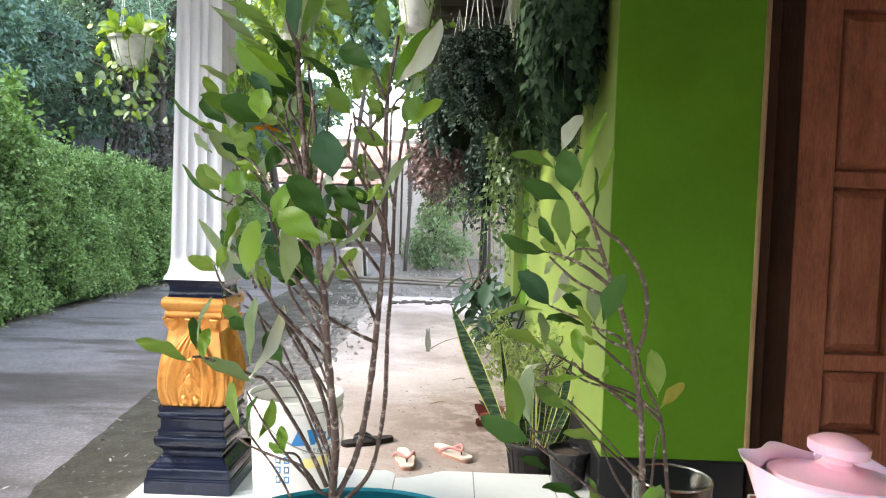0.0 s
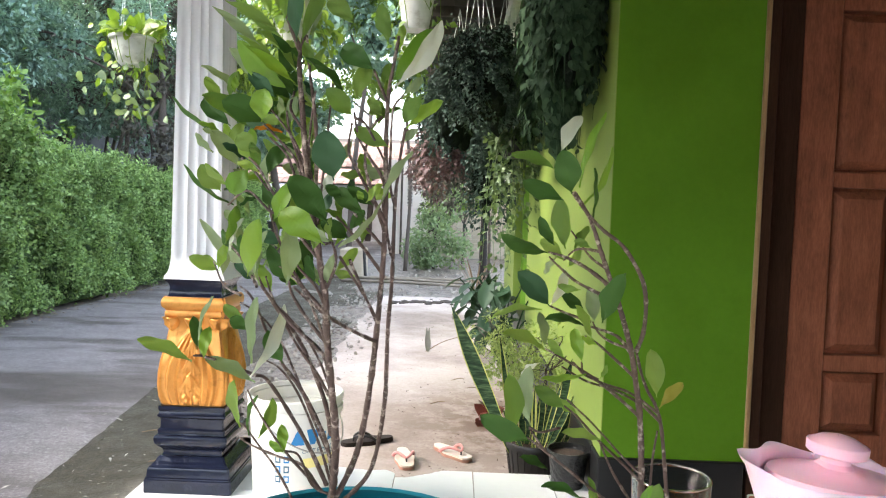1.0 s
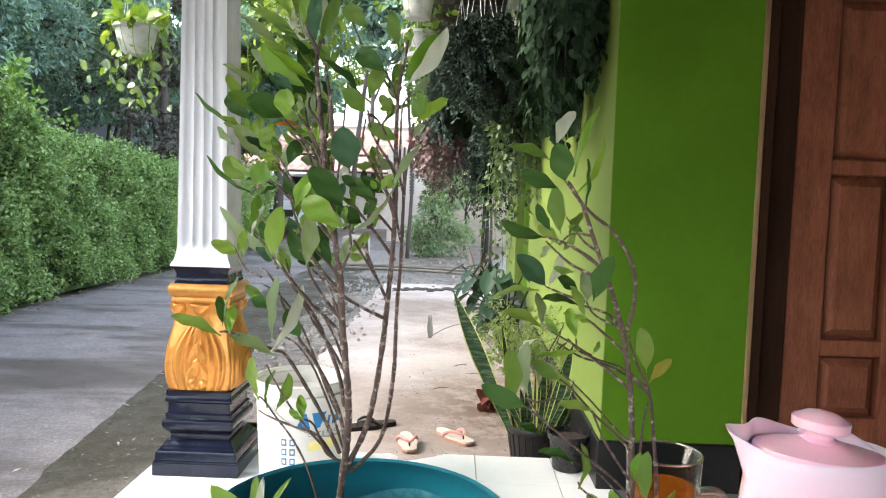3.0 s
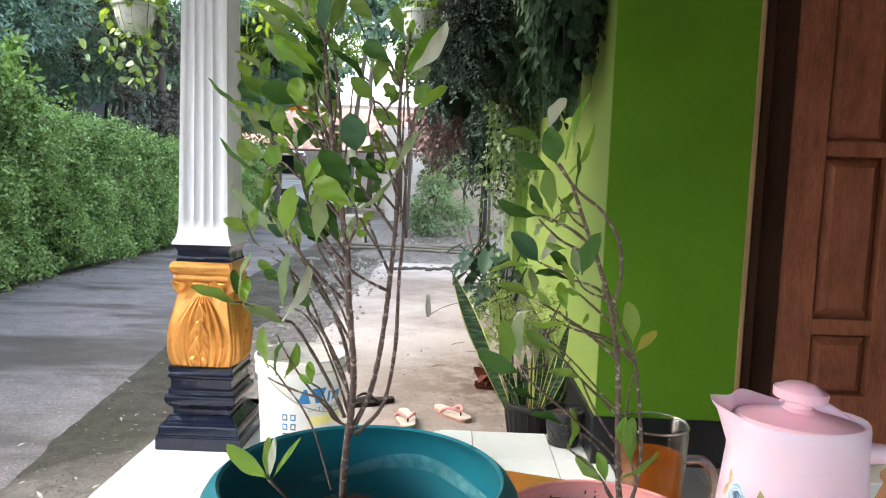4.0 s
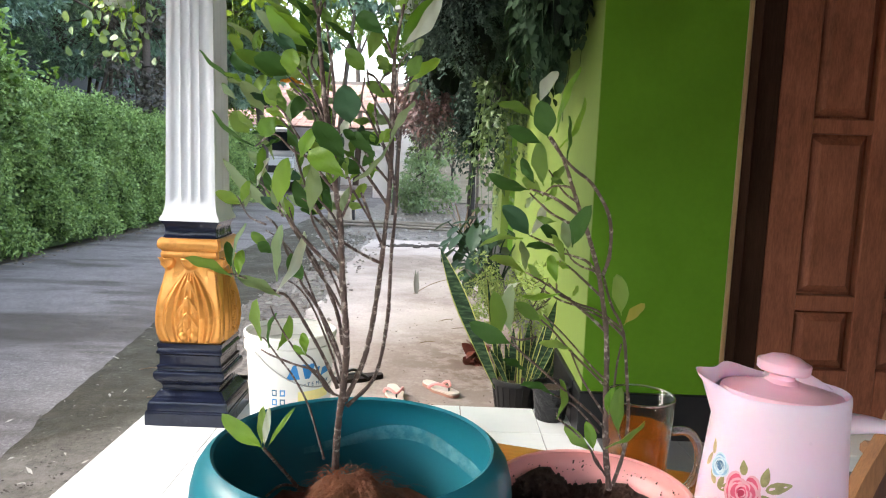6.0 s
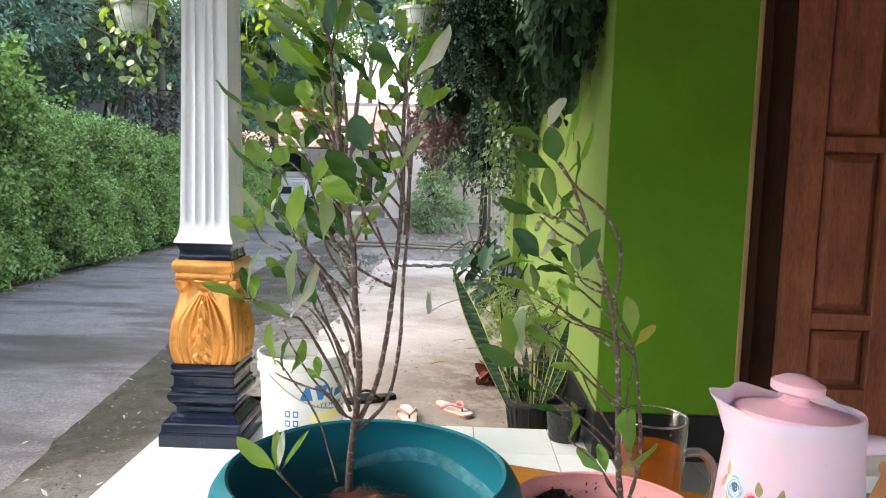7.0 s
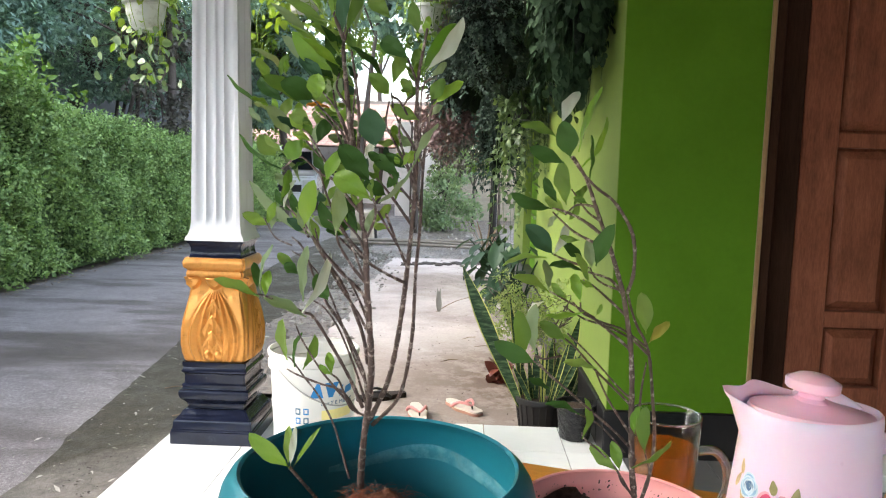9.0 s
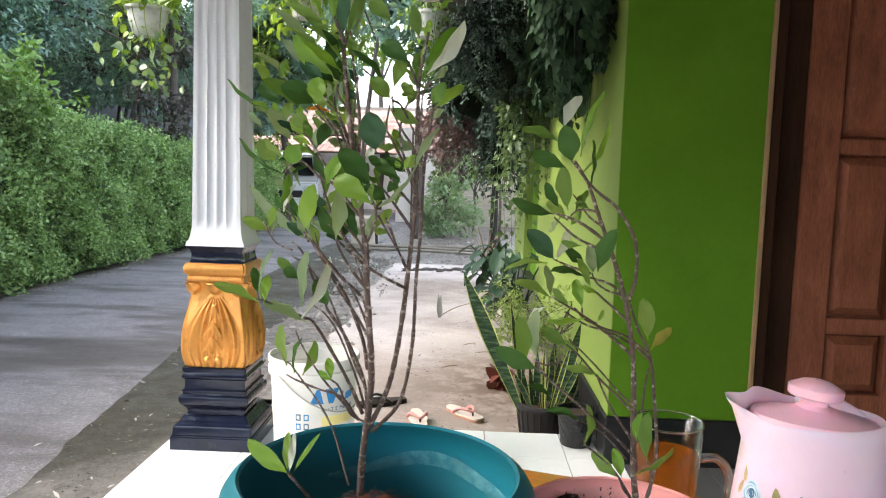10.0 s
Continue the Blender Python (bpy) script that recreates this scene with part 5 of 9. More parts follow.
pot("crumpled black plastic nursery bag by the house corner", (0.455, 2.83, 0.002), 0.08, 0.14, M_BAG)
pot("black plastic pot against the wall", (0.52, 3.5, GZ + 0.006), 0.09, 0.16, M_BLACK)
for at, h, n, seed in (((0.33, 3.95, GZ), 0.5, 1900, 31), ((0.46, 3.62, GZ + 0.12), 0.34, 800, 32)):
    tree("lacy pale green fern-leaved plant by the wall", at, [(0, 0, 0), (0.01, 0, h * 0.3), (0.0, 0, h * 0.6), (0.0, 0, h * 0.8)],
         [((0, 0, h * 0.8), 0.16), ((-0.1, 0, h * 0.95), 0.12), ((0.07, 0, h * 0.65), 0.12), ((-0.08, -0.05, h * 0.6), 0.1)], L_FERN, int(n * 1.5), 0.026, seed, 0.008, 0.32, 0.1, "potted_shrub", "plant")


def broad_leaf(bm, foot, tip, w, up=(0, 0, 1), sag=0.12, lobe=0.25, n=10):
    """A broad pointed leaf blade with a notched foot, arching along its length."""
    foot, tip = Vector(foot), Vector(tip)
    d = tip - foot
    s = d.cross(Vector(up)).normalized()
    u = s.cross(d.normalized())
    rows = []
    for i in range(n + 1):
        t = i / n
        ww = w * (math.sin(math.pi * min(1, 0.16 + 0.84 * t)) ** 0.75 if t < 1 else 0.0) + 0.0008
        c = foot + d * t - u * sag * d.length * t * t
        back = -d * lobe * max(0, 1 - 4 * t) ** 2
        rows.append([bm.verts.new(c + s * ww * k + u * ww * 0.22 * abs(k) + back * abs(k)) for k in (-1, -0.5, 0, 0.5, 1)])
    for a, b in zip(rows, rows[1:]):
        for k in range(4):
            bm.faces.new((a[k], a[k + 1], b[k + 1], b[k]))
    return bm


alo = thing("taro_plant", "dark broad-leaved taro growing against the house wall", "plant", (0.38, 5.5, GZ))
random.seed(41)
for k in range(52):
    a = math.pi * (0.55 + 1.0 * random.random()) if k % 3 else random.uniform(0, 6.28)
    r, h = random.uniform(0.06, 0.36), random.uniform(0.28, 0.66)
    top = Vector((r * math.cos(a), r * math.sin(a), h))
    st = part("stalk", tube([(0.03 * math.cos(a), 0.03 * math.sin(a), 0.0), top * 0.5 + Vector((0, 0, 0.12)), top], 0.008, 0.005, 6), L_ALO, alo, smooth=True)
    tip = top + Vector((math.cos(a) * random.uniform(0.07, 0.13), math.sin(a) * 0.12, random.uniform(-0.17, 0.03)))
    part("leaf", broad_leaf(bmesh.new(), top, tip, random.uniform(0.036, 0.062)), L_ALO, alo, smooth=True)

drac = thing("spiky_plant", "brown-green spiky plant beside the house wall", "plant", (0.28, 9.7, GZ))
random.seed(43)
for k in range(14):
    a = random.uniform(0, 6.28)
    part("leaf", blade(bmesh.new(), (0.02 * math.cos(a), 0.02 * math.sin(a), 0), (0.3 * math.cos(a), 0.3 * math.sin(a), random.uniform(0.35, 0.6)), 0.014, (math.cos(a), math.sin(a), 0.3), -0.05), L_DRY, drac, smooth=True)

# fallen dry foliage on the path
cl = thing("dry_leaf_clump", "crumpled red-brown dry leaves against the pot", "dry leaves", (0.21, 3.9, GZ + 0.012))
random.seed(44)
M_REDDRY = surf("red_brown_dry_leaf", (0.15, 0.04, 0.026), 0.5, 12, 70, 0.3, rough=0.38)
for k in range(20):
    a = random.uniform(0, 6.28)
    z = random.uniform(0.0, 0.11)
    part("leaf", broad_leaf(bmesh.new(), (-0.02 * math.cos(a), -0.02 * math.sin(a), z * 0.7), (0.075 * math.cos(a), 0.07 * math.sin(a), z + random.uniform(0.0, 0.06)), 0.034, (random.uniform(-1, 1), random.uniform(-1, 1), 0.5), sag=random.uniform(-0.5, 0.7)), M_REDDRY, cl, smooth=True)
sprig = thing("fallen_sprig", "greyish curled leaf standing on a thin dry stalk", "leaf", (-0.215, 5.85, GZ + 0.012))
part("stalk", tube([(0.0, 0, 0.0), (0.15, 0.0, 0.09), (0.36, -0.02, 0.16)], 0.004, 0.003, 5), L_DRY, sprig)
for a, z in ((100, 0.13), (80, 0.16)):
    part("leaf", broad_leaf(bmesh.new(), (0.02, 0, z), (-0.03 + 0.0006 * a, -0.02, 0.0), 0.02, (0, -1, 0.2)), L_GREYLEAF, sprig, smooth=True)
for k, (x, y, dx, dy) in enumerate(((-0.12, 4.3, 0.1, 0.06), (0.08, 4.7, 0.14, 0.02), (0.0, 4.9, 0.1, 0.08), (-1.45, 4.0, 0.12, -0.04), (-1.5, 3.6, 0.11, 0.03), (-1.3, 3.2, 0.1, 0.02))):
    tw = thing("dry_twig", "thin dry twig lying on the ground", "twig", (x, y, GZ + 0.012), "twigs on the ground")
    part("stem", tube([(0, 0, 0.003), (dx * 0.5, dy * 0.5 + 0.01, 0.008), (dx, dy, 0.003)], 0.003, 0.002, 5), L_DRY, tw)

# hanging pots
beam = thing("hanging_beam", "wooden beam under the eave that carries pots", "beam", (0, 0, 0))
part("rail", boxed((-2.1, 3.85, 2.66), (0.5, 3.92, 2.74), 0.004), M_RAFTER, beam)
part("arm", boxed((-2.08, 2.9, 2.665), (-2.02, 3.85, 2.735), 0.004), M_RAFTER, beam)
part("arm", boxed((-0.08, 2.9, 2.665), (-0.02, 3.85, 2.735), 0.004), M_RAFTER, beam)


M_STRING = surf("pale_nylon_string", (0.7, 0.7, 0.66), 0.1, 20, 90, 0, rough=0.6)


# near-black colour stands for the shade deep inside the hanging plants
M_INNERSHADE = surf("inner_shade_fill", (0.01, 0.015, 0.01), 0.4, 20, 90, 0.8, 0.01, rough=0.9, spec=0.1)


def tangle(c, rad, seed):
    """A lumpy core for a dense plant, near-black for the shade among its stems."""
    bm = bmesh.new()
    bmesh.ops.create_icosphere(bm, subdivisions=4, radius=1.0)
    for v in bm.verts:
        k = 1 + 0.35 * noise.noise(v.co * 2.2 + Vector((seed, 0, 0))) + 0.25 * noise.noise(v.co * 6 + Vector((0, seed, 0)))
        v.co = Vector((c[0] + v.co.x * rad[0] * k, c[1] + v.co.y * rad[1] * k, c[2] + v.co.z * rad[2] * k))
    return bm


def hanging_pot(label, at, r, h, top, mat, trail, n, size, leaf, spread=0.22, seed=1, name="hanging_pot", slim=0.75, bush=0.12, vines=16, bowl=False):
    g = np.random.default_rng(seed)
    t = thing(name, label, "hanging plant", at, "hanging pots")
    prof = [(0.62, 0.0), (0.66, 0.04), (0.9, 0.8), (0.92, 0.86), (1.04, 0.88), (1.04, 1.0)]
    if bowl:
        prof = [(0.52, 0.0), (0.56, 0.04), (0.66, 0.09), (0.79, 0.3), (0.9, 0.58), (0.95, 0.85), (1.08, 0.9), (1.09, 0.97), (1.07, 1.0)]
    part("pot", revolve_thin([(r * q, h * z) for q, z in prof], r * 0.06, 36), mat, t, smooth=40)
    part("soil", lathe([(0.0, h * 0.88), (r * 0.88, h * 0.86)], 20), M_SOIL, t)
    for k in range(3 if name == "hanging_pot" else 6):
        a = 2.1 * k + 0.5
        part("wire", tube([(r * math.cos(a), r * math.sin(a), h), ((0.0 if k < 3 else 0.07) * math.cos(seed), 0, top)], 0.0019, 0.0019, 5), M_STRING, t)
    vb = bmesh.new()
    P = []
    for k in range(vines):
        a = 2 * math.pi * k / vines + g.uniform(-.2, .2)
        q = spread * g.uniform(0.6, 1.2)
        drop = trail * g.uniform(0.25, 1.0)
        line = smooth_line([(0.5 * r * math.cos(a), 0.5 * r * math.sin(a), h), (1.1 * r * math.cos(a), 1.1 * r * math.sin(a), h + 0.04),
                            (q * math.cos(a), q * math.sin(a), h - drop * 0.4), (q * 1.05 * math.cos(a + 0.3), q * 1.05 * math.sin(a + 0.3), h - drop)], 8)
        tube(line, 0.003, 0.0015, 4, vb, 1)
        P += [tuple(p) for p in line]
    part("vine_runner", vb, leaf, t, kind="stuff")
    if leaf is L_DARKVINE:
        part("inner_shade_core", tangle((0, 0, h - 0.35 * trail * 0.5 + 0.05), (spread * 0.72, spread * 0.72, 0.16 + 0.3 * trail), seed), M_INNERSHADE, t, "near-black core for the shade among the stems")
    P = np.array(P)
    k = g.integers(0, len(P), n)
    nb = n // 3
    Q = P[k] + g.normal(0, size * 0.45, (n, 3))
    Q[:nb] = np.array([0, 0, h + bush * 0.6]) + g.normal(0, 1, (nb, 3)) * np.array([r * 0.75, r * 0.75, bush * 0.5])
    out = Q * np.array([1, 1, 0])
    D = out / (np.linalg.norm(out, axis=1, keepdims=True) + 1e-6) * 0.5 + unit(n, g) * 0.5 + np.array([0, 0, -0.45])
    N = out * 2 + unit(n, g) * 0.5 + np.array([0, 0, 0.5])
    L = size * g.uniform(0.6, 1.25, n)
    leafy("foliage", leaf, t, (Q, D, N, L, L * slim), rounded=leaf is L_VINE)
    return t


corner_pot = hanging_pot("white bowl-shaped hanging pot with bright golden pothos", (-1.687, 3.88, 1.712), 0.106, 0.146, 0.96, M_POTW, 0.46, 120, 0.05, L_VINE, 0.125, 51, vines=11, bush=0.06, bowl=True)
g = np.random.default_rng(151)
n = 34
a = g.uniform(0, 2 * math.pi, n)
P = np.stack([0.1 * np.cos(a), 0.1 * np.sin(a), 0.15 + 0.05 * g.random(n)], 1)
D = np.stack([np.cos(a), np.sin(a), g.uniform(-0.2, 1.1, n)], 1)
L = g.uniform(0.06, 0.1, n)
leafy("crown", L_VINE, corner_pot, (P, D, unit(n, g) * 0.6 + np.array([0.0, -0.7, 0.5]), L, L * 0.8), "broad bright leaves over the rim", rounded=True)
n = 46
P = np.stack([g.normal(0.0, 0.09, n), g.normal(-0.05, 0.06, n), 0.02 - 0.3 * g.random(n) ** 1.2], 1)
L = g.uniform(0.035, 0.062, n)
leafy("pale_leaves", L_BUSH, corner_pot, (P, unit(n, g) + np.array([0, 0, -0.6]), unit(n, g) + np.array([0, -0.8, 0.3]), L, L * 0.75), "smaller dull leaves under the pot", rounded=True)
hanging_pot("white hanging pot with trailing leaves under the eave", (-0.235, 3.88, 1.93), 0.1, 0.19, 0.76, M_POTW, 0.2, 60, 0.05, L_TREE2, 0.13, 52, vines=6)
hanging_pot("weathered white hanging pot beneath the eave", (-0.31, 5.2, 1.98), 0.12, 0.17, 0.45, M_POTW, 0.35, 150, 0.05, L_TREE2, 0.15, 53, vines=8)
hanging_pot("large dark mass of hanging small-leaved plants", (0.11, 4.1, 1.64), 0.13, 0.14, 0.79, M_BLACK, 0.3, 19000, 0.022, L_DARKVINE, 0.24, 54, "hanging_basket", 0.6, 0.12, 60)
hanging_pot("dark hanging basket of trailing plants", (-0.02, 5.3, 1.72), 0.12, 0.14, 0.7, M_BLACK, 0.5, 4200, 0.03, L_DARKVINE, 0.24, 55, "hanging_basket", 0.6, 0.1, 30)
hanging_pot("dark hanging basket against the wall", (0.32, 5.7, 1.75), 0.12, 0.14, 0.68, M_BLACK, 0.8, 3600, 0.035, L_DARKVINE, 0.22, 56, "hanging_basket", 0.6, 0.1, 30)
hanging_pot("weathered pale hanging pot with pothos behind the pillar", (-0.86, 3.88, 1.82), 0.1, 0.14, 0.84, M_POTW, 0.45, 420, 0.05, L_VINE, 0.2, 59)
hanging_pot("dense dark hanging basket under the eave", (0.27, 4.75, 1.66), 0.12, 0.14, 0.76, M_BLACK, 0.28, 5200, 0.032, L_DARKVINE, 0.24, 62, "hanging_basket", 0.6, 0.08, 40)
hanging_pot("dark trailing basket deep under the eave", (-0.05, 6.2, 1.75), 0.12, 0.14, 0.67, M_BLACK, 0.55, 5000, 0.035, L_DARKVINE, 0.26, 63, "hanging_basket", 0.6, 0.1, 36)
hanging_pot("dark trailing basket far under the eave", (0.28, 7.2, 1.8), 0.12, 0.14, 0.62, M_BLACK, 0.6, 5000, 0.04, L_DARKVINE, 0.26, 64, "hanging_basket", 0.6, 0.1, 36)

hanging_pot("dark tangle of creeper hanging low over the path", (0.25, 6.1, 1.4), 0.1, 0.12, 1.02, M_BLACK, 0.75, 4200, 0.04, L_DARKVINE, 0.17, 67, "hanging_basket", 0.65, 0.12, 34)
hanging_pot("green creeper hanging low beside the wall", (0.36, 5.0, 1.38), 0.09, 0.12, 1.05, M_BLACK, 0.95, 1500, 0.05, L_SHRUB, 0.15, 58, "hanging_basket", 0.7, 0.12, 26)
hanging_pot("dry brown hanging plant under the eave", (-0.12, 6.4, 1.5), 0.12, 0.14, 0.92, M_BLACK, 0.5, 6500, 0.045, L_MAROON, 0.26, 65, "hanging_basket", 0.6, 0.12, 36)
hanging_pot("withered brown hanging plant deep under the eave", (-0.1, 7.4, 1.36), 0.12, 0.14, 1.06, M_BLACK, 0.55, 5200, 0.045, L_CREEPER, 0.28, 66, "hanging_basket", 0.6, 0.12, 36)


def vine_curtain(label, at, rad, drop, n, size, seed):
    """A pot hidden under a shingled curtain of round leaves that hang down to a ragged hem."""
    g = np.random.default_rng(seed)
    t = thing("hanging_vine", label, "hanging plant", at, "hanging pots")
    part("pot", revolve_thin([(0.05, 0.0), (0.055, 0.005), (0.075, 0.1), (0.08, 0.11), (0.08, 0.125)], 0.004, 28), M_BLACK, t, smooth=40)
    for k in range(3):
        a = 2.1 * k + 0.3
        part("wire", tube([(0.078 * math.cos(a), 0.078 * math.sin(a), 0.12), (0, 0, 0.5)], 0.003, 0.003, 5), M_STRING, t)
    a = g.uniform(0, 2 * math.pi, n)
    hem = drop * (0.72 + 0.22 * np.sin(2 * a + seed) + 0.12 * np.sin(7 * a + 2 * seed))
    f = g.random(n) ** 0.85
    z = 0.24 - f * (0.24 + hem)
    belly = np.sqrt(np.clip(1 - (np.clip((z - 0.02) / 0.22, 0, 1)) ** 2, 0.02, 1)) * (1 - 0.35 * f ** 3)
    shell = g.uniform(0.62, 1.06, n)
    out = np.stack([np.cos(a), np.sin(a), np.zeros(n)], 1)
    P = out * (np.array(rad + (0.0,)) * (belly * shell)[:, None]) + np.stack([np.zeros(n), np.zeros(n), z], 1) + g.normal(0, 0.008, (n, 3))
    D = out * 0.35 + unit(n, g) * 0.45 + np.array([0, 0, -0.9])
    N = out + unit(n, g) * 0.45 + np.array([0, 0, 0.35])
    L = size * g.uniform(0.6, 1.2, n)
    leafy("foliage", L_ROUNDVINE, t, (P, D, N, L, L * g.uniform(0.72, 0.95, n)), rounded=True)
    part("inner_shade_core", tangle((0, 0, 0.02 - drop * 0.25), (rad[0] * 0.68, rad[1] * 0.68, 0.14 + drop * 0.3), seed), M_INNERSHADE, t, "near-black core for the shade among the stems")
    vb = bmesh.new()
    for k in range(9):
        b = 0.7 * k + 0.2 * seed
        q = (rad[0] * 0.8 * math.cos(b), rad[1] * 0.8 * math.sin(b))
        tube([(q[0] * 0.4, q[1] * 0.4, 0.12), (q[0], q[1], 0.05), (q[0], q[1], -drop * 0.6), (q[0] * 0.9, q[1] * 0.9, -drop * (0.85 + 0.2 * (k % 3)))], 0.0025, 0.0012, 4, vb, 3)
    part("runner", vb, L_ROUNDVINE, t, kind="stuff")
    m = 40
    k = g.integers(0, 9, m)
    b = 0.7 * k + 0.2 * seed
    Q = np.stack([rad[0] * 0.74 * np.cos(b), rad[1] * 0.74 * np.sin(b), -drop * g.uniform(0.6, 1.05, m)], 1) + g.normal(0, 0.008, (m, 3))
    L = size * g.uniform(0.5, 0.9, m)
    leafy("hem_leaves", L_ROUNDVINE, t, (Q, unit(m, g) * 0.6 + np.array([0, 0, -0.8]), unit(m, g) + np.array([0, -0.6, 0.2]), L, L * 0.8), rounded=True)
    return t


vine_curtain("round-leaved vine hanging at the house corner", (0.425, 2.88, 1.88), (0.105, 0.13), 0.4, 2300, 0.046, 3)
vine_curtain("dense curtain of round-leaved vine beside the wall", (0.41, 3.14, 1.88), (0.12, 0.16), 0.56, 2900, 0.048, 5)
vine_curtain("round-leaved vine hanging over the path", (0.4, 3.46, 1.86), (0.125, 0.17), 0.5, 2700, 0.05, 8)

# ---- table and what stands on it ----
TZ = 0.58
table = thing("low_table", "low table with an orange varnished wooden top", "table", (0.155, 0.745, 0), turn=-17)
TW, TD, TR = 0.445, 0.36, 0.285
part("tabletop", boxed((-TW, -TD, TZ - 0.03), (TR, TD, TZ), 0.006, 2), M_TABLE, table, smooth=40)
for s0, lo, hi in (("x", (-TW + 0.05, -TD + 0.05), (TR - 0.05, -TD + 0.07)), ("x", (-TW + 0.05, TD - 0.07), (TR - 0.05, TD - 0.05))):
    part("apron", boxed((lo[0], lo[1], TZ - 0.1), (hi[0], hi[1], TZ - 0.031), 0.003), M_CHAIR, table)
for lx in (-TW + 0.06, TR - 0.06):
    for ly in (-TD + 0.06, TD - 0.06):
        part("leg", tube([(lx, ly, 0.0), (lx, ly, 0.3), (lx, ly, TZ - 0.031)], 0.02, 0.026, 10), M_CHAIR, table, smooth=True)


def bowl(label, at, outer, thick, mat):
    t = thing("flower_pot", label, "flower pot", at)
    inner = [(r - thick, z) for r, z in outer]
    part("wall", lathe([(0.0, 0.0)] + outer + [(outer[-1][0] - thick * 0.5, outer[-1][1] + thick * 0.35)] + inner[::-1][:-1] + [(0.0, thick)], 72), mat, t, smooth=45)
    return t


# teal pot with coir
def coir_hump(x, y):
    return 0.047 * math.exp(-((x + 0.014) ** 2 + (y + 0.008) ** 2) / 0.0032) + 0.03 * math.exp(-((x - 0.035) ** 2 + (y + 0.025) ** 2) / 0.004)


teal = bowl("round teal plastic flower pot on the table", (-0.0625, 0.60, TZ),
            [(0.085, 0.0), (0.09, 0.006), (0.108, 0.06), (0.122, 0.12), (0.129, 0.156), (0.1303, 0.172), (0.1292, 0.187), (0.126, 0.199), (0.121, 0.207), (0.1165, 0.211)], 0.0055, M_TEAL)
M_PALEBAND = surf("pale_teal_band", (0.075, 0.27, 0.32), 0.3, 30, 120, 0.1, 0.001, dirt=(0.016, 0.19, 0.25), dirt_at=(0.42, 0.62), rough=0.7)
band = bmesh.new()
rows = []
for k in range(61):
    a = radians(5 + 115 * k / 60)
    # wavy paler band on the inside of the wall
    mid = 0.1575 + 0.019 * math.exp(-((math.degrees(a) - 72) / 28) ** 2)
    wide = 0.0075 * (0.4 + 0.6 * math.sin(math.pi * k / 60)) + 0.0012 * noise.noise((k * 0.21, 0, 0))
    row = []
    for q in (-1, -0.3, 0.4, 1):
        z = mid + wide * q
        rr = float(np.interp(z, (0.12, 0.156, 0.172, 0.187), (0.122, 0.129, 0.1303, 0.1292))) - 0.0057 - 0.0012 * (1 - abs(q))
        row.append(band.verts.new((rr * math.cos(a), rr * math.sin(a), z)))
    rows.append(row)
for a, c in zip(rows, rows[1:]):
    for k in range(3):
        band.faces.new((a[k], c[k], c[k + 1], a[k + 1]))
part("pale_band", band, M_PALEBAND, teal, "pale wavy band inside the pot", smooth=True)
cb = bmesh.new()
rings = []
for i in range(15):
    rr = 0.107 * i / 14
    row = []
    for k in range(48):
        a = 2 * math.pi * k / 48
        x, y = rr * math.cos(a), rr * math.sin(a)
        hump = coir_hump(x, y)
        row.append(cb.verts.new((x, y, 0.125 + hump + 0.007 * noise.noise((x * 60, y * 60, 0)) + 0.004 * noise.noise((x * 160, y * 160, 2)))))
    rings.append(row)
for a, b2 in zip(rings, rings[1:]):
    for k in range(48):
        f = [a[k], a[(k + 1) % 48], b2[(k + 1) % 48], b2[k]]
        cb.faces.new(f)
bmesh.ops.remove_doubles(cb, verts=cb.verts[:], dist=0.0006)
coir = part("coir_soil", cb, M_COIR, teal, "mound of red-brown coconut fibre", smooth=True)
fb = bmesh.new()
random.seed(62)
for _ in range(900):
    a, q = random.uniform(0, 6.28), 0.095 * random.random() ** 0.7
    x, y = q * math.cos(a) - 0.015, q * math.sin(a) - 0.015
    hz = 0.127 + coir_hump(x, y)
    e = random.uniform(0, 6.28)
    ln = random.uniform(0.006, 0.026)
    tube([(x, y, hz), (x + ln * 0.5 * math.cos(e), y + ln * 0.5 * math.sin(e), hz + random.uniform(0.0005, 0.006)), (x + ln * math.cos(e), y + ln * math.sin(e), hz - 0.001)], 0.0002, 0.00012, 3, fb, 2)
part("coir_tuft", fb, M_COIR, coir, kind="stuff")

# pink pot with soil
pinkpot = bowl("salmon pink plastic flower pot on the table", (0.134, 0.60, TZ),
               [(0.058, 0.0), (0.061, 0.004), (0.0775, 0.145), (0.079, 0.16), (0.083, 0.164), (0.085, 0.176), (0.0835, 0.179)], 0.0042, M_PINKPOT)
sb = bmesh.new()
rings = []
for i in range(11):
    rr = 0.0755 * i / 10
    rings.append([sb.verts.new((rr * math.cos(a), rr * math.sin(a), 0.151 + 0.014 * noise.noise((rr * math.cos(a) * 22, rr * math.sin(a) * 22, 1)) + 0.006 * noise.noise((rr * math.cos(a) * 110, rr * math.sin(a) * 110, 4)) + (0.012 if math.cos(a) < -0.3 and i > 6 else 0.0)))
                  for a in (2 * math.pi * k / 40 for k in range(40))])
for a, b2 in zip(rings, rings[1:]):
    for k in range(40):
        sb.faces.new((a[k], a[(k + 1) % 40], b2[(k + 1) % 40], b2[k]))
bmesh.ops.remove_doubles(sb, verts=sb.verts[:], dist=0.0006)
part("soil", sb, M_SOIL, pinkpot, "dark crumbly potting soil", smooth=True)
cr = bmesh.new()
random.seed(63)
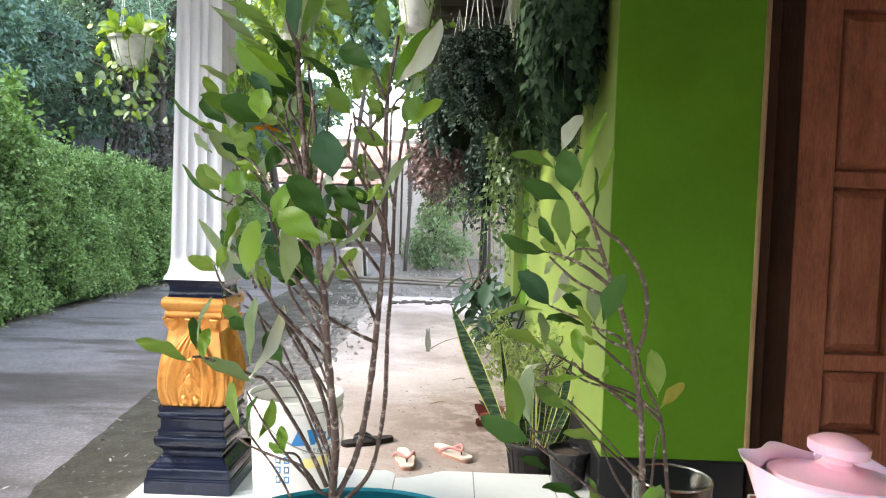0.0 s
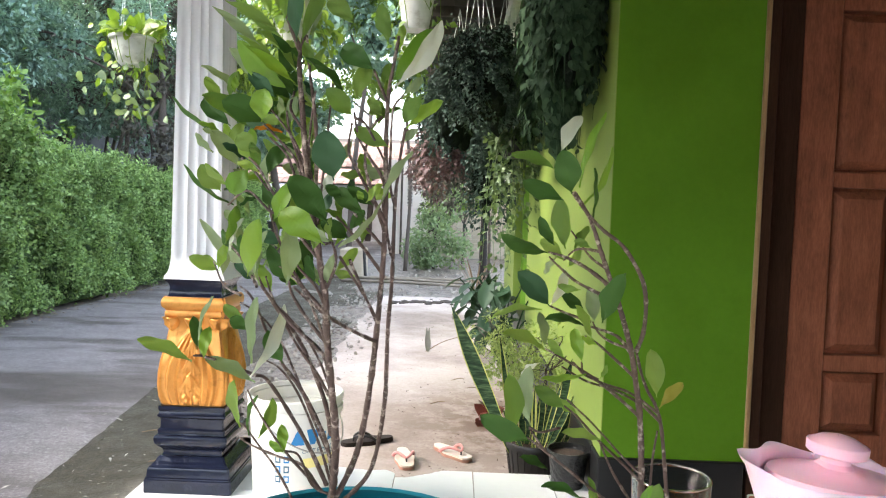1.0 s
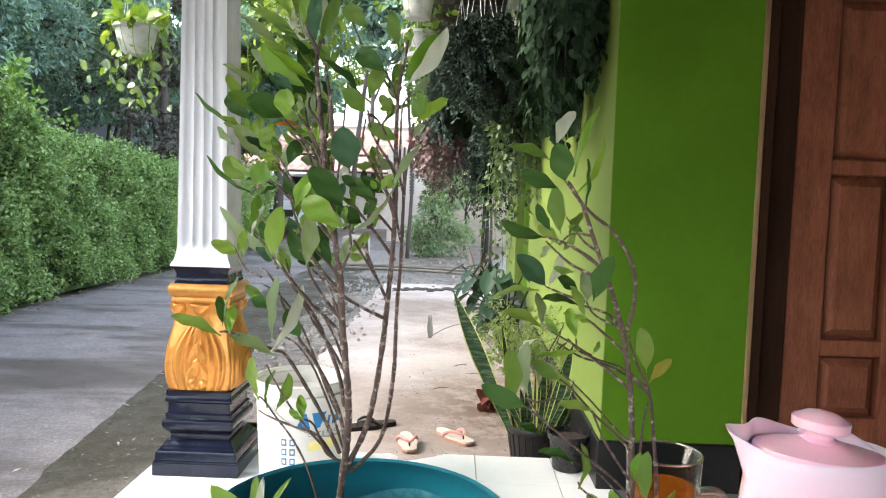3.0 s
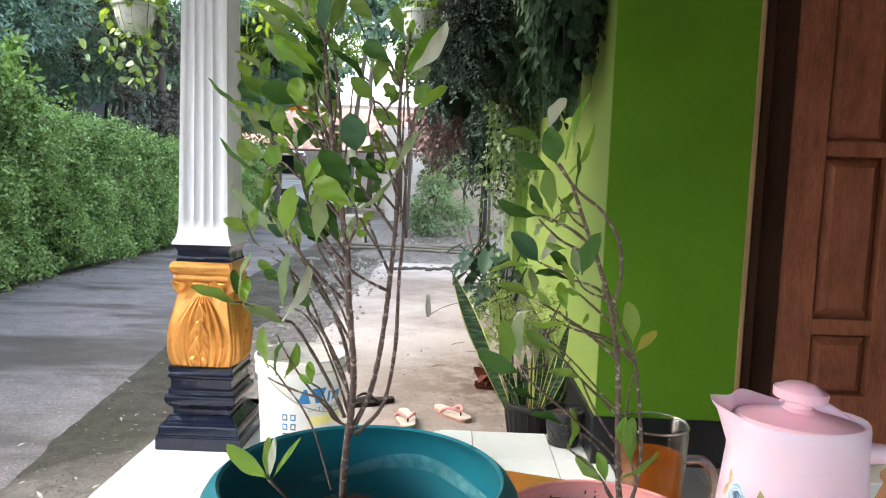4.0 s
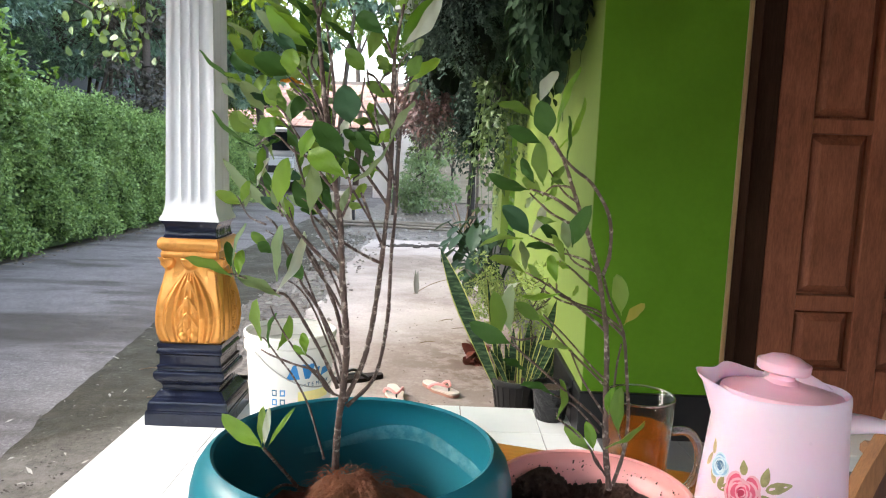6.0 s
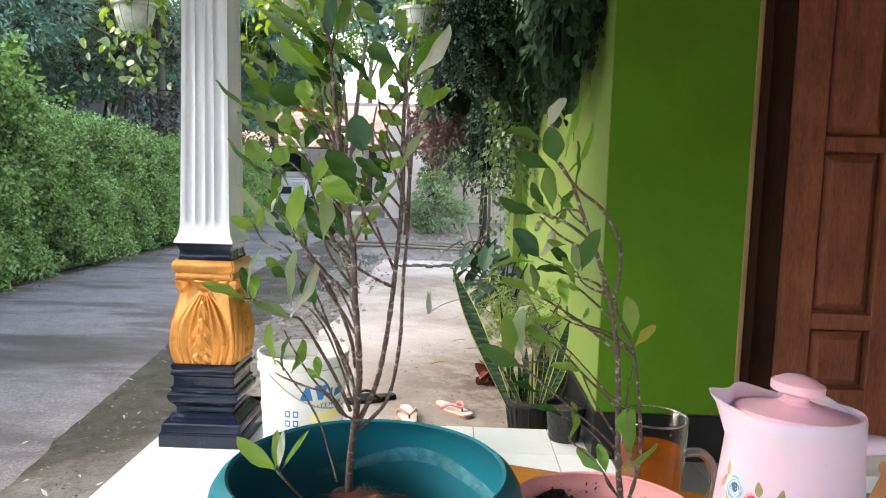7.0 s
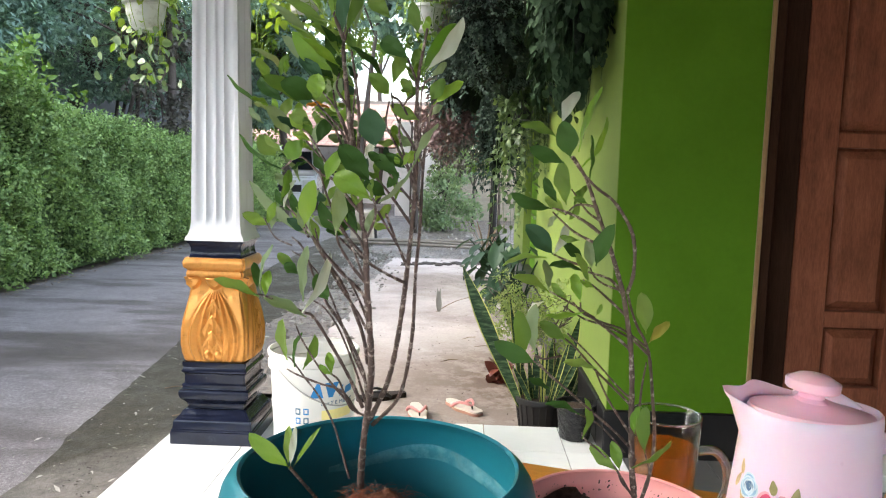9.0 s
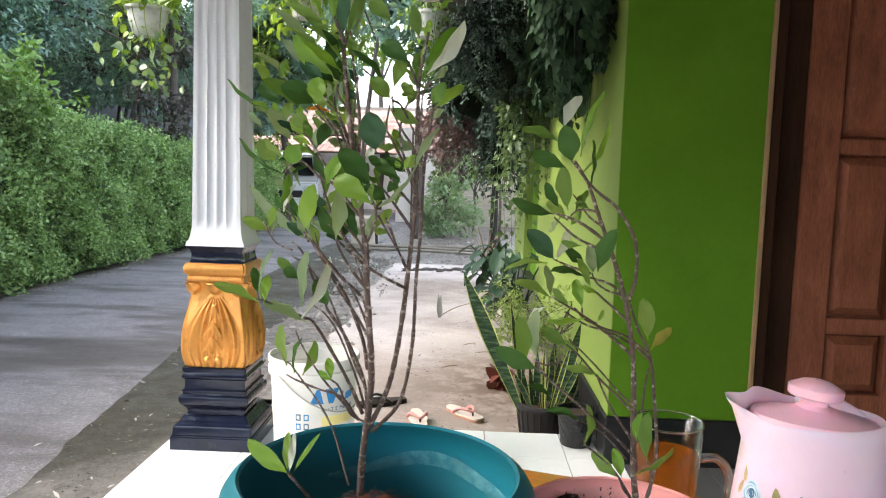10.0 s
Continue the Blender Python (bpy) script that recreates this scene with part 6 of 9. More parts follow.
for _ in range(420):
    a = random.gauss(random.choice((0.3, 0.9, 1.5, 2.0, 2.6, 3.3, 4.5, 5.6)), 0.14)
    z = 0.15 + 0.022 * random.random() ** 2.5
    q = 0.0745 + 0.004 * (z - 0.152) / 0.023
    s = random.choice((0.0003, 0.0004, 0.0005, 0.0009))
    bmesh.ops.create_icosphere(cr, subdivisions=1, radius=s, matrix=Matrix.LocRotScale((q * math.cos(a), q * math.sin(a), z), Euler((a, z * 50, 0)), (1.3, 0.8, 0.9)))
for _ in range(420):
    a, q = random.uniform(0, 6.28), 0.073 * random.random() ** 0.5
    x, y = q * math.cos(a), q * math.sin(a)
    z = 0.152 + 0.014 * noise.noise((x * 22, y * 22, 1)) + 0.006 * noise.noise((x * 110, y * 110, 4)) + (0.012 if math.cos(a) < -0.3 and q > 0.045 else 0.0)
    bmesh.ops.create_icosphere(cr, subdivisions=1, radius=random.choice((0.0015, 0.002, 0.003, 0.0042)), matrix=Matrix.LocRotScale((x, y, z), Euler((a, z * 90, q * 70)), (1.3, 0.8, 0.7)))
part("soil_rest", cr, M_SOIL, pinkpot, "crumbs of soil stuck to the rim", kind="stuff")

# thermos jug
P_NUB = surf("dark_mould_mark", (0.25, 0.12, 0.12), 0.1, 20, 90, 0, rough=0.5)
JX, JY = 0.3805, 0.8
jug = thing("thermos_jug", "pale pink plastic oval thermos jug with rose decals on the table", "jug", (JX, JY, TZ), turn=6)
H_J = 0.208
KX, KY = 0.905, 0.65
bm, prevr = bmesh.new(), None
prof = [(0.089, 0.0), (0.093, 0.004), (0.0935, 0.02), (0.0887, 0.1), (0.083, 0.17), (0.0825, H_J - 0.008), (0.0815, H_J - 0.002), (0.0795, H_J), (0.0775, H_J - 0.002), (0.0765, H_J - 0.012)]
SEG = 96
for r_, z_ in prof:
    ring = []
    for k in range(SEG):
        a = 2 * math.pi * k / SEG
        # lip that rises and runs out into the spout on one side
        d = abs(((a - (math.pi - 0.12)) + math.pi) % (2 * math.pi) - math.pi)
        d2 = abs(((a - (math.pi - 0.75)) + math.pi) % (2 * math.pi) - math.pi)
        w = min(1.0, 1.22 * math.exp(-(d / 0.21) ** 2))
        up = max(0.0, (z_ - 0.12) / (H_J - 0.12))
        wide = math.exp(-(d2 / 0.75) ** 2)
        foot = max(0.0, 1 - z_ / 0.16) * math.exp(-(d / 0.9) ** 2)
        rr = r_ + 0.027 * w * up ** 5 - 0.003 * w * up * (1 - up) * 4 + 0.009 * foot
        zz = z_ + (0.021 * wide + 0.007 * w) * up ** 2 + (0.002 * w if up > 0.9 else 0.0)
        ring.append(bm.verts.new((KX * rr * math.cos(a), KY * rr * math.sin(a), zz)))
    if prevr:
        for k in range(SEG):
            bm.faces.new((prevr[k], prevr[(k + 1) % SEG], ring[(k + 1) % SEG], ring[k]))
    else:
        bm.faces.new(ring[::-1])
    prevr = ring
part("body", bm, M_PINK, jug, smooth=60)
lid = part("lid", lathe([(0.0, H_J - 0.02), (0.0676, H_J - 0.02), (0.0678, H_J - 0.003), (0.0665, H_J - 0.0005), (0.053, H_J + 0.002), (0.032, H_J + 0.006), (0.017, H_J + 0.011), (0.0, H_J + 0.012)], 72, oval=KY / KX), M_PINKLID, jug, "rose pink sunken lid", smooth=50)
# the lid sits a little askew, lower towards the handle
lid.matrix_local = Matrix.Translation((0, 0, H_J)) @ Matrix.Rotation(radians(4.5), 4, 'Y') @ Matrix.Translation((0, 0, -H_J))
KNX = -0.003
part("knob", lathe([(0.0, H_J + 0.008), (0.0185, H_J + 0.009), (0.0135, H_J + 0.013), (0.0125, H_J + 0.018), (0.0135, H_J + 0.0205), (0.0255, H_J + 0.021), (0.0272, H_J + 0.0225),
                    (0.0276, H_J + 0.0305), (0.0268, H_J + 0.0318), (0.0253, H_J + 0.0312), (0.0225, H_J + 0.0335), (0.016, H_J + 0.0372), (0.008, H_J + 0.0392), (0.0, H_J + 0.0398)], 48, at=(KNX, 0, 0)), M_PINKLID, lid, "round pink lid knob", smooth=35)
part("nub", lathe([(0.0, H_J + 0.0402), (0.0005, H_J + 0.04), (0.0006, H_J + 0.0392), (0.0, H_J + 0.0392)], 10, at=(KNX - 0.002, -0.002, 0)), P_NUB, lid, "tiny dark moulding mark")
# raised lug round the back of the lid
lg, prevr = bmesh.new(), None
for i in range(19):
    a = radians(8 + 80 * i / 18)
    hh = 0.0125 * (0.15 + 0.85 * min(1.0, i / 8)) * min(1.0, (18 - i) / 1.5 + 0.3)
    ring = [lg.verts.new((q * math.cos(a), q * KY / KX * math.sin(a), H_J + z)) for q, z in ((0.0605, -0.001), (0.0605, hh), (0.0625, hh + 0.0012), (0.0655, hh), (0.066, -0.001))]
    for k in range(4):
        if prevr:
            lg.faces.new((prevr[k], ring[k], ring[k + 1], prevr[k + 1]))
    prevr = ring
part("lug", lg, M_PINK, lid, "raised pale lug of the lid", smooth=60)
hb = bmesh.new()
hline = smooth_line([(0.066, 0, 0.17), (0.115, 0, 0.167), (0.15, 0, 0.155), (0.164, 0, 0.125), (0.156, 0, 0.088), (0.132, 0, 0.056), (0.072, 0, 0.045)], 6)
prevr = None
for i, p in enumerate(hline):
    d = (hline[min(i + 1, len(hline) - 1)] - hline[max(i - 1, 0)]).normalized()
    nrm = Vector((-d.z, 0, d.x))
    ring = [hb.verts.new(p + nrm * ((0.0075 + 0.006 * max(0, 1 - i / 7)) * math.cos(a)) + Vector((0, 1, 0)) * (0.013 * math.sin(a))) for a in (2 * math.pi * k / 14 for k in range(14))]
    if prevr:
        for k in range(14):
            hb.faces.new((prevr[k], prevr[(k + 1) % 14], ring[(k + 1) % 14], ring[k]))
    prevr = ring
part("handle", hb, M_PINK, jug, "looped pink handle", smooth=True)


def jug_petal(points, lift, mat, name, label="", rz=None):
    """A printed shape that hugs the jug: points (degrees from the front, height)."""
    bm = bmesh.new()
    cu, cz = sum(p[0] for p in points) / len(points), sum(p[1] for p in points) / len(points)

    def at(u, z):
        away = abs(((radians(u - 82) - (math.pi - 0.12)) + math.pi) % (2 * math.pi) - math.pi)
        r_ = 0.0939 - 0.0106 * max(0, z - 0.032) / 0.15 + 1.2 * lift + 0.0092 * max(0.0, 1 - (z - 0.012) / 0.16) * math.exp(-(away / 0.9) ** 2)
        return (KX * r_ * math.sin(radians(u + 8)), -KY * r_ * math.cos(radians(u + 8)), z - 0.012)
    c = bm.verts.new(at(cu, cz))
    vs = [bm.verts.new(at(u, z)) for u, z in points]
    for i in range(len(vs)):
        bm.faces.new((c, vs[i], vs[(i + 1) % len(vs)]))
    return part(name, bm, mat, jug if rz is None else rz, label)


def oval(u, z, ru, rz, tilt=0.0, n=12, point=0.0):
    out = []
    for i in range(n):
        a = 2 * math.pi * i / n
        x, y = math.cos(a), math.sin(a) * (1 - point * max(0, math.cos(a)))
        x *= 1 + point * 0.3 * (x > 0)
        t = radians(tilt)
        out.append((u + (x * ru * math.cos(t) - y * rz * math.sin(t)) / 0.00148, z + x * ru * math.sin(t) + y * rz * math.cos(t)))
    return out


P_ROSE = [surf("decal_rose_%s" % nme, c, 0.12, 90, 200, 0, rough=0.32) for nme, c in (("pale", (0.88, 0.45, 0.53)), ("pink", (0.78, 0.12, 0.22)), ("deep", (0.5, 0.03, 0.09)), ("mid", (0.85, 0.36, 0.45)))]
P_BLUE = [surf("decal_blue_%s" % nme, c, 0.12, 90, 200, 0, rough=0.32) for nme, c in (("pale", (0.62, 0.76, 0.84)), ("mid", (0.3, 0.52, 0.7)), ("deep", (0.06, 0.16, 0.32)))]
P_LEAF = surf("decal_leaf", (0.33, 0.3, 0.13), 0.3, 120, 200, 0, rough=0.32)
P_PALELEAF = surf("decal_pale_leaf", (0.6, 0.45, 0.25), 0.3, 120, 200, 0, rough=0.32)


def rose(u, z, size, cols, seed):
    """Printed rose: rings of cupped petals, each a pale edge under a deeper heart."""
    random.seed(seed)
    first = None
    for ring, (cnt, rad, sz) in enumerate(((6, 0.6, 0.5), (5, 0.42, 0.46), (4, 0.3, 0.38), (3, 0.18, 0.3), (2, 0.08, 0.2))):
        for k in range(cnt):
            a = 360 * k / cnt + 31 * ring + random.uniform(-22, 22)
            q = size * (rad + random.uniform(-0.09, 0.09))
            cu, cz = u + q * math.cos(radians(a)) / 0.00148, z + q * math.sin(radians(a)) * 0.92
            lift = 0.0006 + 0.00016 * ring + 0.00001 * k
            ob = jug_petal(oval(cu - 26, cz, size * sz, size * sz * 0.72, a + 90 + 18 * (-1) ** k, 12), lift, cols[0], "rose_decal" if first is None else "petal", "printed rose" if first is None else "", first)
            first = first or ob
            iu, iz = cu - 0.08 * size * math.cos(radians(a)) / 0.00148, cz - 0.08 * size * math.sin(radians(a))
            jug_petal(oval(iu - 26, iz, size * sz * 0.9, size * sz * 0.6, a + 90 + 18 * (-1) ** k, 12), lift + 0.00008, cols[min(len(cols) - 1, 1 + (ring + k % 2) * (len(cols) - 1) // 5)], "petal", "", first)
    return first


rose(-29, 0.1215, 0.0235, [P_ROSE[0], P_ROSE[1], P_ROSE[1], P_ROSE[2]], 71)
rose(-51.5, 0.1435, 0.0155, P_BLUE, 72)
rose(22, 0.1, 0.018, [P_ROSE[0], P_ROSE[3], P_ROSE[1]], 73)
for u, z, l, w, tl in ((-12, 0.141, 0.01, 0.0055, 80), (-2, 0.132, 0.014, 0.0065, 15), (-29.5, 0.1475, 0.0075, 0.005, 100), (-48, 0.126, 0.008, 0.0045, 70), (-42, 0.122, 0.01, 0.005, 200), (-8, 0.115, 0.012, 0.006, -30)):
    jug_petal(oval(u - 26, z, l, w, tl, 12, 0.5), 0.0004, P_LEAF, "leaf_decal", "printed olive leaf")
for u, z, l, w, tl in ((-62, 0.16, 0.008, 0.004, 100), (-66, 0.145, 0.009, 0.004, 60), (-57, 0.128, 0.008, 0.004, 130)):
    jug_petal(oval(u - 26, z, l, w, tl, 12, 0.5), 0.0004, P_PALELEAF, "leaf_decal", "printed golden leaf")

# glass mug of tea
M_GLASS, nt, b = tree_of("clear_glass")
gl, tp, ms, fr = (nt.nodes.new("ShaderNode" + k) for k in ("BsdfGlossy", "BsdfTransparent", "MixShader", "LayerWeight"))
pw = nt.nodes.new("ShaderNodeMath")
pw.operation = 'POWER'
pw.inputs[1].default_value = 2.5
gl.inputs["Roughness"].default_value = 0.04
tp.inputs["Color"].default_value = (0.86, 0.93, 0.9, 1)
nt.links.new(fr.outputs["Facing"], pw.inputs[0])
nt.links.new(pw.outputs[0], ms.inputs[0])
nt.links.new(tp.outputs[0], ms.inputs[1])
nt.links.new(gl.outputs[0], ms.inputs[2])
nt.links.new(ms.outputs[0], nt.nodes["Material Output"].inputs["Surface"])
M_GLASS2 = M_GLASS.copy()
M_GLASS2.name = "thick_glass"
for nd in M_GLASS2.node_tree.nodes:
    if nd.type == 'MATH':
        nd.inputs[1].default_value = 0.55
    if nd.type == 'BSDF_GLOSSY':
        nd.inputs["Roughness"].default_value = 0.15
for m in (M_PINK, M_PINKLID):
    m.node_tree.nodes["Principled BSDF"].inputs["Subsurface Weight"].default_value = 0.25
    m.node_tree.nodes["Principled BSDF"].inputs["Subsurface Scale"].default_value = 0.025
M_TEA, nt, b = tree_of("amber_tea")
set_in(b, rough=0.08)
b.inputs["Base Color"].default_value = (0.46, 0.13, 0.018, 1)
tp, ms = nt.nodes.new("ShaderNodeBsdfTransparent"), nt.nodes.new("ShaderNodeMixShader")
tp.inputs["Color"].default_value = (0.98, 0.6, 0.22, 1)
ms.inputs[0].default_value = 0.6
nt.links.new(b.outputs[0], ms.inputs[1])
nt.links.new(tp.outputs[0], ms.inputs[2])
nt.links.new(ms.outputs[0], nt.nodes["Material Output"].inputs["Surface"])
mug = thing("glass_mug", "clear glass mug half full of amber tea", "mug", (0.262, 0.93, TZ))
GH = 0.153
part("glass", lathe([(0.0, 0.0), (0.034, 0.0), (0.037, 0.003), (0.0445, GH - 0.002), (0.0438, GH), (0.0425, GH - 0.001), (0.036, 0.012), (0.034, 0.009), (0.0, 0.009)], 64), M_GLASS, mug, smooth=50).visible_shadow = False
part("rim", tube([(0.0437 * math.cos(a), 0.0437 * math.sin(a), GH) for a in (2 * math.pi * k / 40 for k in range(41))], 0.0016, 0.0016, 6, None, 1), M_GLASS2, mug, smooth=True)
part("tea", lathe([(0.0, 0.0095), (0.0335, 0.0095), (0.0355, 0.0125), (0.0406, 0.112), (0.0, 0.112)], 64), M_TEA, mug, "amber tea", smooth=50).visible_shadow = False
part("handle", tube([(0.041, 0, 0.11), (0.062, 0, 0.112), (0.076, 0, 0.095), (0.078, 0, 0.065), (0.066, 0, 0.038), (0.038, 0, 0.03)], 0.006, 0.006, 10, None, 6), M_GLASS2, mug, smooth=True).rotation_euler = (0, 0, radians(-12))

# wooden chair seen from behind: curved slanted posts round a dark panel
chair = thing("wooden_chair", "light brown wooden chair with slanted posts and a dark back panel", "chair", (0.0, 1.2, 0.0))
M_CHAIRDARK = wood("dark_chair_panel", (0.05, 0.018, 0.01), (0.13, 0.05, 0.028), 8)


def chair_post(x):
    pb, prev = bmesh.new(), None
    for p in smooth_line([(x - 0.1, 0, 0.0), (x - 0.06, 0, 0.22), (x, 0, 0.47), (x + 0.055, 0, 0.61), (x + 0.1, 0, 0.8)], 5):
        ring = [pb.verts.new((p.x + dx, dy, p.z)) for dx, dy in ((0.0, 0.0), (0.03, 0.0), (0.03, 0.034), (0.0, 0.034))]
        if prev:
            for k in range(4):
                pb.faces.new((prev[k], prev[(k + 1) % 4], ring[(k + 1) % 4], ring[k]))
        else:
            pb.faces.new(ring[::-1])
        prev = ring
    pb.faces.new(prev)
    part("post", pb, M_CHAIR, chair)


chair_post(0.712)
chair_post(1.16)
pb = bmesh.new()
vs = [pb.verts.new((x, y, z)) for y in (0.012, 0.026) for x, z in ((0.69, 0.28), (1.12, 0.28), (1.25, 0.76), (0.82, 0.76))]
for f in ((0, 1, 2, 3), (7, 6, 5, 4), (4, 5, 1, 0), (5, 6, 2, 1), (6, 7, 3, 2), (7, 4, 0, 3)):
    pb.faces.new([vs[k] for k in f])
part("back_panel", pb, M_CHAIRDARK, chair, "dark brown back panel")
part("seat", boxed((0.95, 0.036, 0.4), (1.3, 0.4, 0.43), 0.008), M_CHAIR, chair)
for x in (0.98, 1.25):
    part("leg", boxed((x, 0.34, 0.0), (x + 0.035, 0.375, 0.399), 0.004), M_CHAIR, chair)

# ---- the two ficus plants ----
# blue-green is also lowered for shade; the near-white copy paints sky sheen on leaves
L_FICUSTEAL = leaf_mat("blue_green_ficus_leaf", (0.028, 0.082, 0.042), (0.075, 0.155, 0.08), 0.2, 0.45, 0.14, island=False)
L_FICUSSHEEN = leaf_mat("leaf_painted_sheen", (0.5, 0.55, 0.46), (0.6, 0.64, 0.55), 0.3, 0.4, island=False)
L_FICUSTAN = leaf_mat("yellowing_ficus_leaf", (0.3, 0.3, 0.05), (0.4, 0.36, 0.08), 0.35, 0.4, island=False)


def stem(plant, pts, r0, r1):
    return part("stem", tube(pts, r0, r1, 7, None, 7, 0.28), M_BARK, plant, smooth=True)


def ficus_leaf(plant, foot, tip, w, mat, roll=0.0, taper=0):
    """One leathery leaf: short stalk, widest past the middle, blunt or pointed tip, halves folded along a raised midrib, gentle arch."""
    foot, tip = Vector(foot), Vector(tip)
    d = tip - foot
    ln = d.length
    dn = d.normalized()
    view = (Vector((0, -1, 0.28)) - dn * dn.dot(Vector((0, -1, 0.28)))).normalized()
    view = Matrix.Rotation(roll, 3, dn) @ view
    s = dn.cross(view)
    arch, fold, wavy = random.uniform(0.02, 0.12), random.uniform(0.1, 0.42), random.uniform(0.0, 0.05)
    bm, rows, n = bmesh.new(), [], 14
    for i in range(n + 1):
        t = i / n
        body = max(0.0, (t - 0.07) / 0.93)
        ww = 0.5 * w * max(0.045 * (1 - 0.6 * t), min(1.0, 2.1 * body) ** 0.8 * max(0.0, 1 - body ** (1.7 if taper else 3.6)) ** (1.0 if taper else 0.55))
        ww *= 1 + wavy * math.sin(11 * t + 7 * roll)
        c = foot + d * t + view * ln * (arch * math.sin(math.pi * t) - 0.03 * t)
        rows.append([bm.verts.new(c + s * ww * k + view * ww * (fold * abs(k) ** 1.3 + (0.03 if abs(k) < 0.1 else 0)) + view * 0.0006 * math.sin(14 * t + 5 * roll + 3 * k)) for k in (-1, -0.55, -0.04, 0.04, 0.55, 1)])
    for a, b in zip(rows, rows[1:]):
        for k in range(5):
            bm.faces.new((a[k], a[k + 1], b[k + 1], b[k]))
    return part("leaf", bm, mat, plant, smooth=True)


random.seed(81)

ficus_a = thing("ficus_tree", "tall young ficus with many upright stems in a teal pot", "ficus", (-0.0788, 0.6000, 0.7675))
stem(ficus_a, [(0.0005, 0.0000, 0.0031), (0.0018, -0.0050, 0.0256), (0.0050, -0.0150, 0.0533), (0.0087, -0.0250, 0.0754), (0.0134, -0.0450, 0.1084), (0.0161, -0.0700, 0.1403), (0.0174, -0.0950, 0.1694), (0.0182, -0.1150, 0.1988), (0.0189, -0.1250, 0.2177), (0.0172, -0.1350, 0.2391), (0.0139, -0.1450, 0.2690), (0.0109, -0.1450, 0.2946), (0.0077, -0.1400, 0.3174), (0.0053, -0.1350, 0.3341), (0.0055, -0.1330, 0.3440)], 0.0030, 0.0010)
stem(ficus_a, [(0.0102, -0.0220, 0.0689), (0.0237, -0.0300, 0.1000), (0.0314, -0.0450, 0.1306), (0.0374, -0.0650, 0.1644), (0.0416, -0.0850, 0.1917), (0.0448, -0.1000, 0.2163), (0.0482, -0.1200, 0.2429), (0.0500, -0.1350, 0.2671), (0.0503, -0.1450, 0.2929), (0.0513, -0.1500, 0.3177), (0.0535, -0.1550, 0.3294), (0.0565, -0.1600, 0.3438)], 0.0021, 0.0008)
stem(ficus_a, [(0.0115, -0.0180, 0.0630), (0.0296, -0.0200, 0.0827), (0.0374, -0.0250, 0.1036), (0.0433, -0.0400, 0.1406), (0.0457, -0.0600, 0.1679), (0.0473, -0.0750, 0.1944), (0.0506, -0.0950, 0.2235), (0.0526, -0.1150, 0.2499), (0.0543, -0.1300, 0.2707), (0.0570, -0.1400, 0.2902), (0.0597, -0.1500, 0.3030)], 0.0017, 0.0007)
stem(ficus_a, [(0.0417, -0.0850, 0.1878), (0.0289, -0.0950, 0.1957), (0.0171, -0.1050, 0.2047), (0.0068, -0.1100, 0.2140), (0.0012, -0.1200, 0.2219)], 0.0012, 0.0006)
stem(ficus_a, [(0.0047, -0.0250, 0.0798), (-0.0037, -0.0350, 0.1049), (-0.0159, -0.0450, 0.1323), (-0.0268, -0.0600, 0.1570), (-0.0326, -0.0700, 0.1628), (-0.0440, -0.0800, 0.1702), (-0.0519, -0.1000, 0.1791), (-0.0545, -0.1100, 0.1815)], 0.0015, 0.0006)
stem(ficus_a, [(0.0096, -0.0300, 0.0870), (0.0058, -0.0400, 0.1154), (-0.0057, -0.0550, 0.1485), (-0.0161, -0.0700, 0.1706), (-0.0228, -0.0800, 0.1906), (-0.0284, -0.0900, 0.2107), (-0.0360, -0.0900, 0.2180)], 0.0015, 0.0006)
stem(ficus_a, [(0.0120, -0.0550, 0.1231), (0.0096, -0.0700, 0.1502), (-0.0019, -0.0800, 0.1831), (-0.0133, -0.0900, 0.2037), (-0.0181, -0.1000, 0.2158), (-0.0204, -0.1100, 0.2257)], 0.0015, 0.0006)
stem(ficus_a, [(0.0174, -0.0950, 0.1694), (0.0134, -0.1000, 0.1831), (-0.0028, -0.1100, 0.2017), (-0.0164, -0.1200, 0.2230), (-0.0217, -0.1200, 0.2334)], 0.0014, 0.0006)
stem(ficus_a, [(0.0177, -0.1100, 0.1907), (0.0096, -0.1150, 0.2021), (0.0025, -0.1250, 0.2171), (0.0014, -0.1350, 0.2283)], 0.0012, 0.0006)
stem(ficus_a, [(0.0013, -0.0220, 0.0732), (-0.0126, -0.0200, 0.0903), (-0.0313, -0.0150, 0.0945), (-0.0503, -0.0100, 0.0997), (-0.0609, 0.0000, 0.1011)], 0.0011, 0.0006)
stem(ficus_a, [(-0.0089, 0.0000, 0.0105), (-0.0152, 0.0000, 0.0326), (-0.0225, 0.0000, 0.0563), (-0.0342, 0.0000, 0.0786), (-0.0481, 0.0000, 0.0969), (-0.0573, 0.0000, 0.1092), (-0.0609, 0.0000, 0.1114)], 0.0010, 0.0006)
stem(ficus_a, [(0.0057, -0.0220, 0.0720), (-0.0050, -0.0250, 0.0794), (-0.0110, -0.0400, 0.1039), (-0.0067, -0.1000, 0.1274)], 0.0010, 0.0006)
stem(ficus_a, [(0.0013, -0.0220, 0.0741), (-0.0144, -0.0300, 0.0942), (-0.0274, -0.0350, 0.1128), (-0.0392, -0.0400, 0.1345), (-0.0420, -0.0500, 0.1481)], 0.0011, 0.0005)
stem(ficus_a, [(0.0176, -0.1330, 0.2373), (0.0103, -0.1350, 0.2456), (0.0026, -0.1400, 0.2571), (-0.0084, -0.1350, 0.2617), (-0.0226, -0.1250, 0.2714), (-0.0403, -0.1000, 0.2635)], 0.0010, 0.0005)
